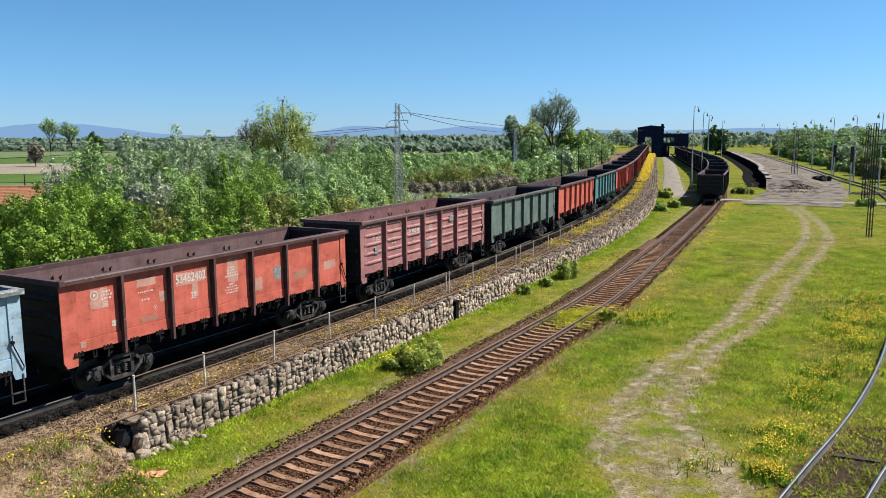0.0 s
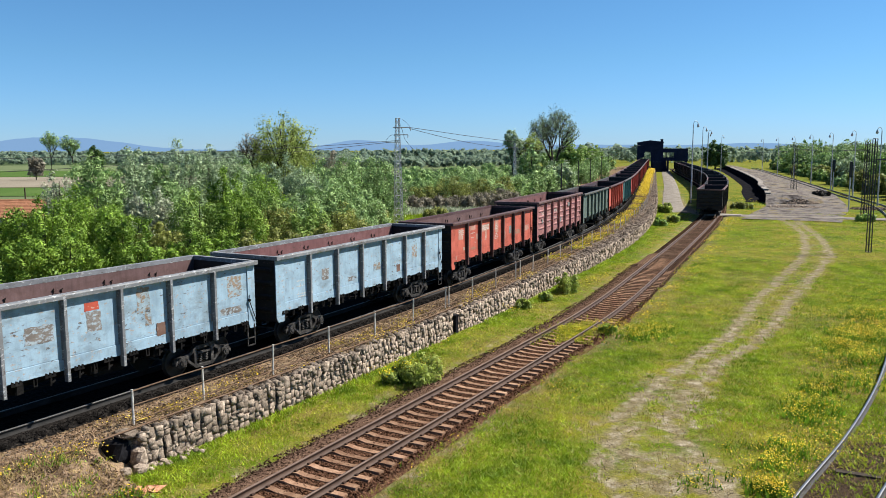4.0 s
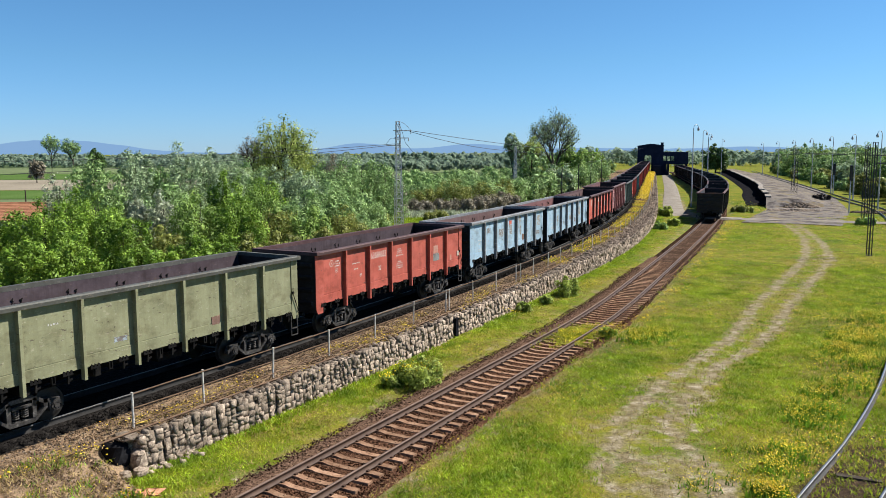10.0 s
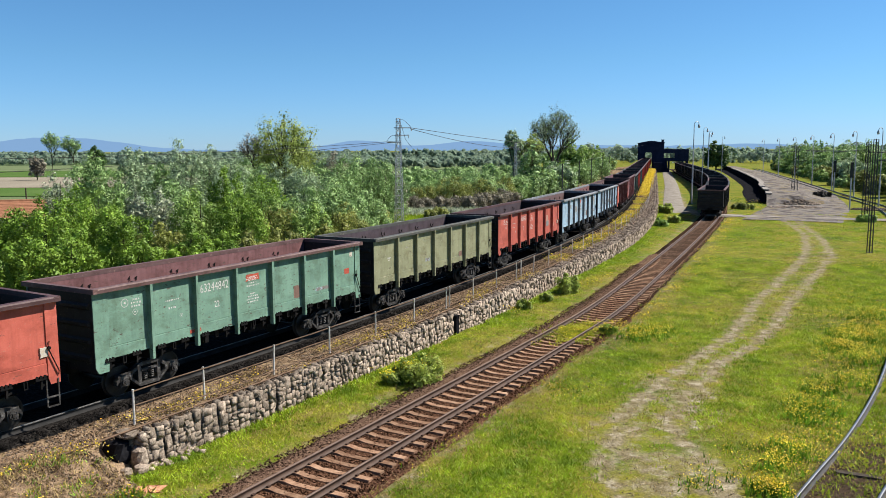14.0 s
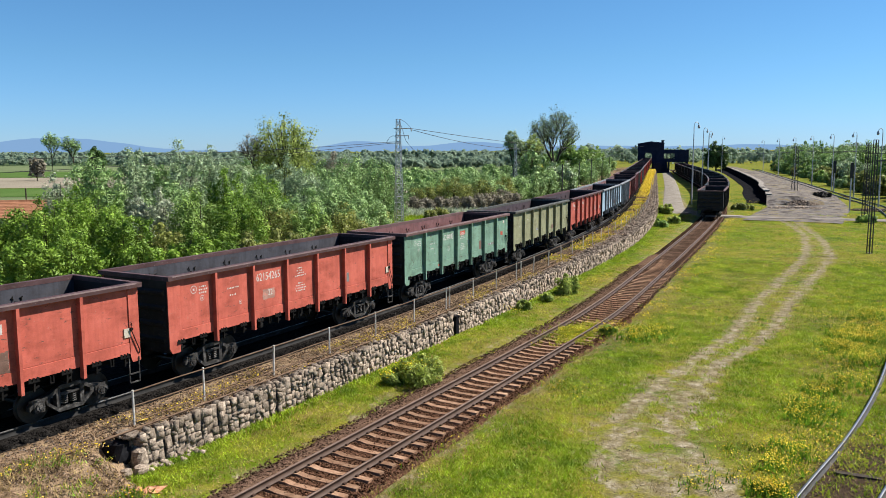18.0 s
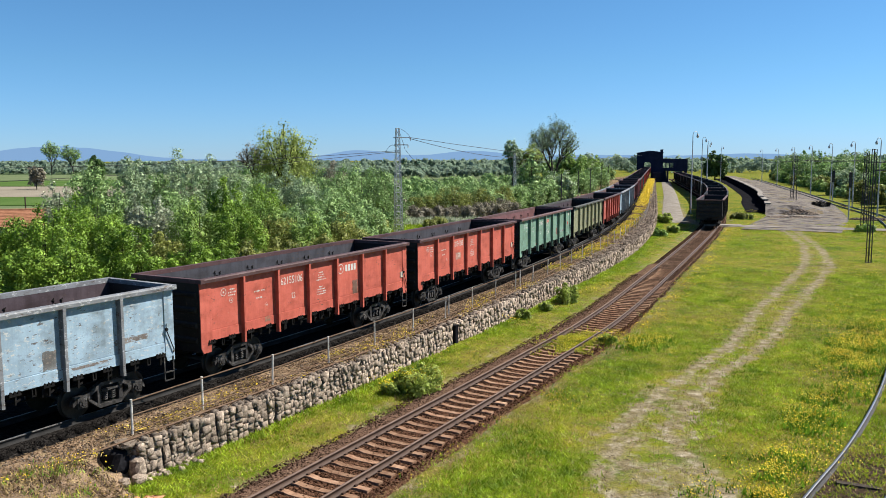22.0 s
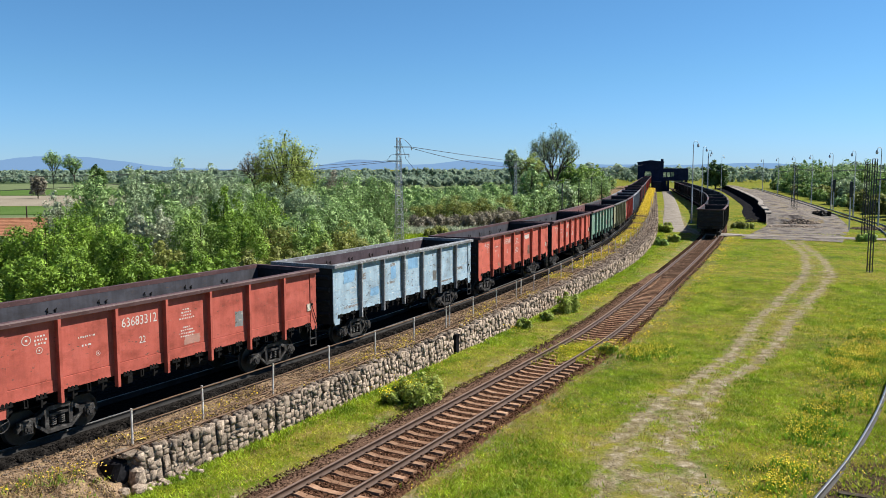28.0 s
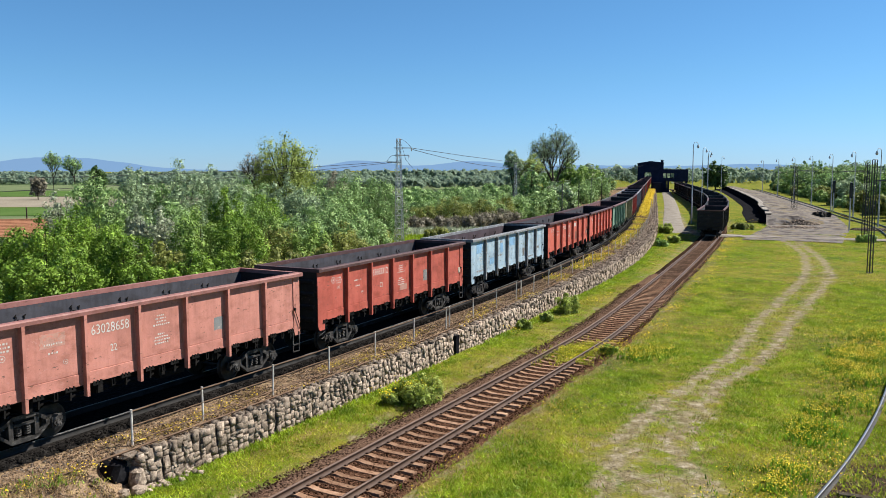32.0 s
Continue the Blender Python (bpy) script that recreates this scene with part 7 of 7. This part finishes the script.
scatter("wall_foot_grass", "longer fresh grass along the foot of the wall", wall_foot, GRASS_GREEN, 9, 0.16, 0.13, 7, 1.0)
straw = np.stack([rng.uniform(-5, 7, 900), rng.uniform(103, 111, 900), np.zeros(900)], 1)
scatter("dry_weeds", "tall pale dry weeds before the bare bushes", straw[:500], LEAF_PALE, 6, 0.3, 0.7, 41, 0.5)
scatter("meadow_grass", "fresh grass before the bare bushes", np.stack([rng.uniform(-6, 5, 1500), rng.uniform(94, 108, 1500), np.zeros(1500)], 1), GRASS_GREEN, 6, 0.3, 0.3, 42, 0.6)
# a gravel slope at the near end with weeds
slope_pts = np.stack([UPPER.many([a], b, float(np.clip(TERRACE - (b - 3.5) * 0.30, 0.02, TERRACE)))[0] for a, b in zip(rng.uniform(-9, -0.7, 1500), rng.uniform(2.4, 7.2, 1500))])
low_part = slope_pts[(slope_pts[:, 2] < 0.55) | (rng.random(1500) < 0.15)]
specks("yellow_flowers", "yellow weeds on the gravel slope", low_part[::3], YELLOW, 8, 0.022, 0.18, 0.18, 8)
scatter("dry_slope_weeds", "dry tan weeds over the near terrace", slope_pts, DRY_BLADE, 9, 0.2, 0.09, 18, 1.3)
scatter("slope_weeds", "green weeds on the gravel slope", low_part, WEED, 8, 0.13, 0.13, 9, 0.9)
scatter("slope_grass", "yellow-green grass on the gravel slope", low_part[::2], BLADE, 8, 0.15, 0.11, 10, 1.0)
# lush weeds between and beyond the outer rails, brown clods beside the near one
outer = field_points(rng, 2600, 8.5, 24, 15, 32, lambda x, y: (x > np.interp(y, RIGHT.xy[:, 1], RIGHT.xy[:, 0]) - 0.7) & (x < np.interp(y, RIGHT.xy[:, 1], RIGHT.xy[:, 0]) + 6))
scatter("outer_track_weeds", "dark green weeds between the outer rails", lift(outer), GRASS_GREEN, 8, 0.14, 0.13, 51, 1.0)
scatter("outer_track_dry_grass", "dry grass between the outer rails", lift(outer[::3]), DRY_BLADE, 6, 0.16, 0.10, 52, 1.2)
# a rag and a scrap left on the slope
RAG = material("orange_tan_cloth", [(0.3, (0.55, 0.24, 0.12)), (0.7, (0.75, 0.42, 0.26))], 5.0, 0.9, 0.3, 20)
BAG_YELLOW = material("yellow_plastic", [(0.3, (0.75, 0.48, 0.06)), (0.7, (0.9, 0.66, 0.14))], 6.0, 0.5, 0.2, 30)
for label, mat, x, y, z, r in (("crumpled orange-tan rag lying in the weeds", RAG, -7.36, 18.5, 0.31, 0.42), ("torn white scrap lying on the gravel", WHITE_POST, -9.0, 16.9, 0.42, 0.13), ("small crumpled yellow bag by the fence post", BAG_YELLOW, -8.60, 21.79, 1.03, 0.14)):
    gr = np.random.default_rng(int(r * 100))
    n = 9
    uu, vv = np.meshgrid(np.linspace(-1, 1, n), np.linspace(-1, 1, n))
    zz = gr.uniform(0, 0.42, (n, n)) * (1.1 - 0.5 * np.hypot(uu, vv)) + 0.1
    v = np.stack([uu * (1 + 0.25 * gr.normal(size=(n, n))), vv * 0.6 * (1 + 0.25 * gr.normal(size=(n, n))), zz], -1).reshape(-1, 3) * r
    ii = np.arange(n * n).reshape(n, n)
    rag = new("rag", soup("rag", v, np.stack([ii[:-1, :-1], ii[:-1, 1:], ii[1:, 1:], ii[1:, :-1]], -1).reshape(-1, 4), mat))
    rag.matrix_basis = pose(x, y, z, 0, 0, 25)
    tagged(rag, label, "rag")
plank = thing("plank", "weathered dark plank lying between the outer rails", "plank", at=pose(11.0, 20.1, 0.0, 0, 2, -20), shape=Build().box(-0.55, 0.55, -0.10, 0.10, -0.05, 0.05), material=BARK)
LEAF_FRESH = leafy("yellow_green_shrub_leaves", (0.20, 0.27, 0.04), (0.48, 0.55, 0.14), 0.5)
# single bushes by the tracks
for x, y, h, r, mat, label in ((-0.8, 28.9, 1.05, 0.95, LEAF_FRESH, "loose yellow-green shrub with blossom at the wall's foot"), (-1.7, 28.9, 0.5, 0.6, LEAF_FRESH, "low leafy weed at the wall's foot"), (7.5, 47.2, 1.15, 0.85, LEAF_FRESH, "dense green shrub at the wall's foot"), (4.4, 42.5, 0.5, 0.45, LEAF_FRESH, "pale green weed clump at the wall's foot"), (5.9, 44.9, 0.45, 0.5, LEAF_FRESH, "pale green weed clump at the wall's foot"), (7.75, 36.6, 0.45, 0.4, LEAF_BRIGHT, "green weed growing in the track"), (30.0, 106, 1.4, 1.0, LEAF_FRESH, "tall pale grass clump by the road"), (27.2, 92.5, 0.9, 0.9, LEAF_FRESH, "green shrub clump by the lower track"), (24.3, 88, 0.8, 1.0, LEAF_MID, "low clump of green weeds"), (49.5, 92.5, 0.9, 1.5, LEAF_MID, "green weed clump at the mast's foot")):
    seed += 1
    plant("shrub", label, "shrub", x, y, 0, h, r, mat, 2300, 0.035 + 0.0007 * y, seed, base=0.0, lumps=14, trunk=0.03)
b1_ = np.array([(9.6, 49.6, 0.0), (10.2, 50.6, 0.0), (10.9, 51.8, 0.0), (9.0, 48.9, 0.0), (8.35, 36.2, 0.1), (3.6, 40.6, 0.0), (7.9, 36.4, 0.1), (8.2, 36.9, 0.1), (7.6, 36.1, 0.15), (-0.8, 28.9, 0.4), (-1.4, 29.0, 0.3), (-2.2, 28.6, 0.1)])
specks("yellow_flowers", "yellow flower clumps by the track", b1_, YELLOW, 50, 0.03, 0.5, 0.28, 16)
grown = np.stack([LOWER.many([a], b, 0.08)[0] for a, b in zip(rng.normal(s_of_y(LOWER, 36.6), 1.1, 420), rng.normal(0.25, 0.55, 420))])
scatter("track_weeds", "yellow-green weeds grown over the rails' bed", grown, BLADE, 7, 0.09, 0.13, 31, 0.9)
specks("yellow_flowers", "yellow flowers in the overgrown track", grown[::3], YELLOW, 4, 0.022, 0.16, 0.12, 32)
side_pts = np.stack([LOWER.many([a], b, 0.0)[0] for a, b in zip(rng.uniform(s_of_y(LOWER, 40), s_of_y(LOWER, 96), 420), 2.0 + np.abs(rng.normal(0, 0.7, 420)))])
side_pts = side_pts[np.array([noise.noise(Vector((q[1] * 0.25, 5.0, 0))) > -0.1 for q in side_pts])]
specks("yellow_flowers", "yellow flowers along the lower track", side_pts, YELLOW, 6, 0.035, 0.3, 0.2, 33)

# ---- loose ballast and gravel ----
def pebbles(name, label, points, mat, size, seed):
    rng = np.random.default_rng(seed)
    n = len(points)
    o = np.array([(1, 0, 0), (0, 1, 0), (-1, 0, 0), (0, -1, 0), (0, 0, 0.8), (0, 0, -0.8)], float)
    f = np.array([(0, 1, 4), (1, 2, 4), (2, 3, 4), (3, 0, 4), (1, 0, 5), (2, 1, 5), (3, 2, 5), (0, 3, 5)])
    v = o[None] * (size * rng.uniform(0.5, 1.4, (n, 1, 1))) * rng.uniform(0.6, 1.3, (n, 6, 3))
    a = rng.uniform(0, 6.28, n)
    x = v[..., 0] * np.cos(a)[:, None] - v[..., 1] * np.sin(a)[:, None]
    y = v[..., 0] * np.sin(a)[:, None] + v[..., 1] * np.cos(a)[:, None]
    v = np.stack([x, y, v[..., 2]], -1) + points[:, None]
    return tagged(new(name, soup(name, v.reshape(-1, 3), (f[None] + 6 * np.arange(n)[:, None, None]).reshape(-1, 3), mat)), label, "gravel", kind="stuff")


def strewn(line, s0, s1, d0, d1, n, z, rng):
    s, d = rng.uniform(s0, s1, n), rng.uniform(d0, d1, n)
    zz = z(s, d)
    t = line.many(s)
    tx, ty = (np.interp(s, line.s, line.t[:, k]) for k in (0, 1))
    return np.stack([t[:, 0] + d * ty, t[:, 1] - d * tx, zz], 1)


grit = np.random.default_rng(9)
lower_bed = lambda s, d: low_z(s) - 0.235 - np.clip(np.abs(d) - 1.55, 0, 1) * 0.5
pebbles("ballast_stones", "red-brown ballast stones of the lower track", strewn(LOWER, s_of_y(LOWER, 12), s_of_y(LOWER, 46), -0.72, 1.62, 15000, lower_bed, grit), BALLAST_RED, 0.036, 1)
shoulder = lambda s, d: low_z(s) - 0.165 - np.clip(-d - 1.5, 0, 3) * 0.22
pebbles("ballast_stones", "grey-brown stones of the ballast shoulder", strewn(LOWER, s_of_y(LOWER, 12), s_of_y(LOWER, 58), -2.8, -0.92, 11000, shoulder, grit), BALLAST_TAN, 0.034, 11)
upper_bed = lambda s, d: UPPER_RAIL - 0.175 - np.clip(np.abs(d) - 1.5, 0, 1) * 0.35
pebbles("ballast_stones", "coal-black ballast stones beside the upper rail", strewn(UPPER, -12, 40, 0.88, 1.5, 7000, upper_bed, grit), BALLAST_DARK, 0.028, 2)
terrace_top = lambda s, d: np.full(len(s), TERRACE + 0.01)
pebbles("gravel_stones", "brown gravel strewn along the terrace", strewn(UPPER, -12, 45, 1.3, 3.1, 14000, terrace_top, grit), TERRACE_SOIL, 0.03, 3)
pebbles("gravel_stones", "coarse brown gravel along the wider terrace", strewn(UPPER, 45, 150, 1.4, 3.6, 11000, terrace_top, grit), TERRACE_SOIL, 0.06, 13)
pebbles("gravel_stones", "grey-brown stones along the terrace", strewn(UPPER, -8, 110, 1.5, 3.2, 9000, terrace_top, grit), DARK_STONE, 0.032, 15)
slope_z = lambda s, d: np.clip(TERRACE - (d - 3.5) * 0.32, 0.02, TERRACE)
pebbles("gravel_stones", "gravel strewn down the slope by the wall's end", strewn(UPPER, -12, -0.6, 2.2, 7.2, 12000, slope_z, grit), TERRACE_SOIL, 0.028, 4)
pebbles("gravel_stones", "small grey stones on the slope by the wall's end", strewn(UPPER, -12, -0.6, 1.6, 7.2, 7000, slope_z, grit), STONE, 0.022, 14)
path_pts = np.concatenate([strewn(Line(spline(r)), 2, 60, -0.6, 0.6, 1800, lambda s, d: np.full(len(s), -0.01), grit) for r in (RUT_A, RUT_B)])
path_pts[:, 2] = ground_height(path_pts[:, 0], path_pts[:, 1]) + 0.005
pebbles("gravel_stones", "small pale stones in the wheel tracks", path_pts, STONE, 0.018, 5)


# ---- what moves ----
def motions():
    times = [k * 0.8 for k in range(41)]
    for i, w in train.items():
        walk(w, [(t, wagon_pose(UPPER, travel(t) - PITCH * i + HALF, UPPER_RAIL)) for t in times])
    turn_times = [0.0]
    while turn_times[-1] < 32.0:
        t = turn_times[-1]
        while t < 32.0 and (travel(t) - travel(turn_times[-1])) / 0.4785 < 1.35:
            t += 1 / 30
        turn_times.append(min(t, 32.0))
    for i, w in train.items():
        if i < -3:
            continue
        for bogie in w.children:
            for o in bogie.children:
                if o.name.startswith("wheelset"):
                    home = o.matrix_basis.translation.copy()
                    walk(o, [(t, Matrix.Translation(home) @ Matrix.Rotation((travel(t) - travel(0)) / 0.4785, 4, "Y")) for t in turn_times])


motions()
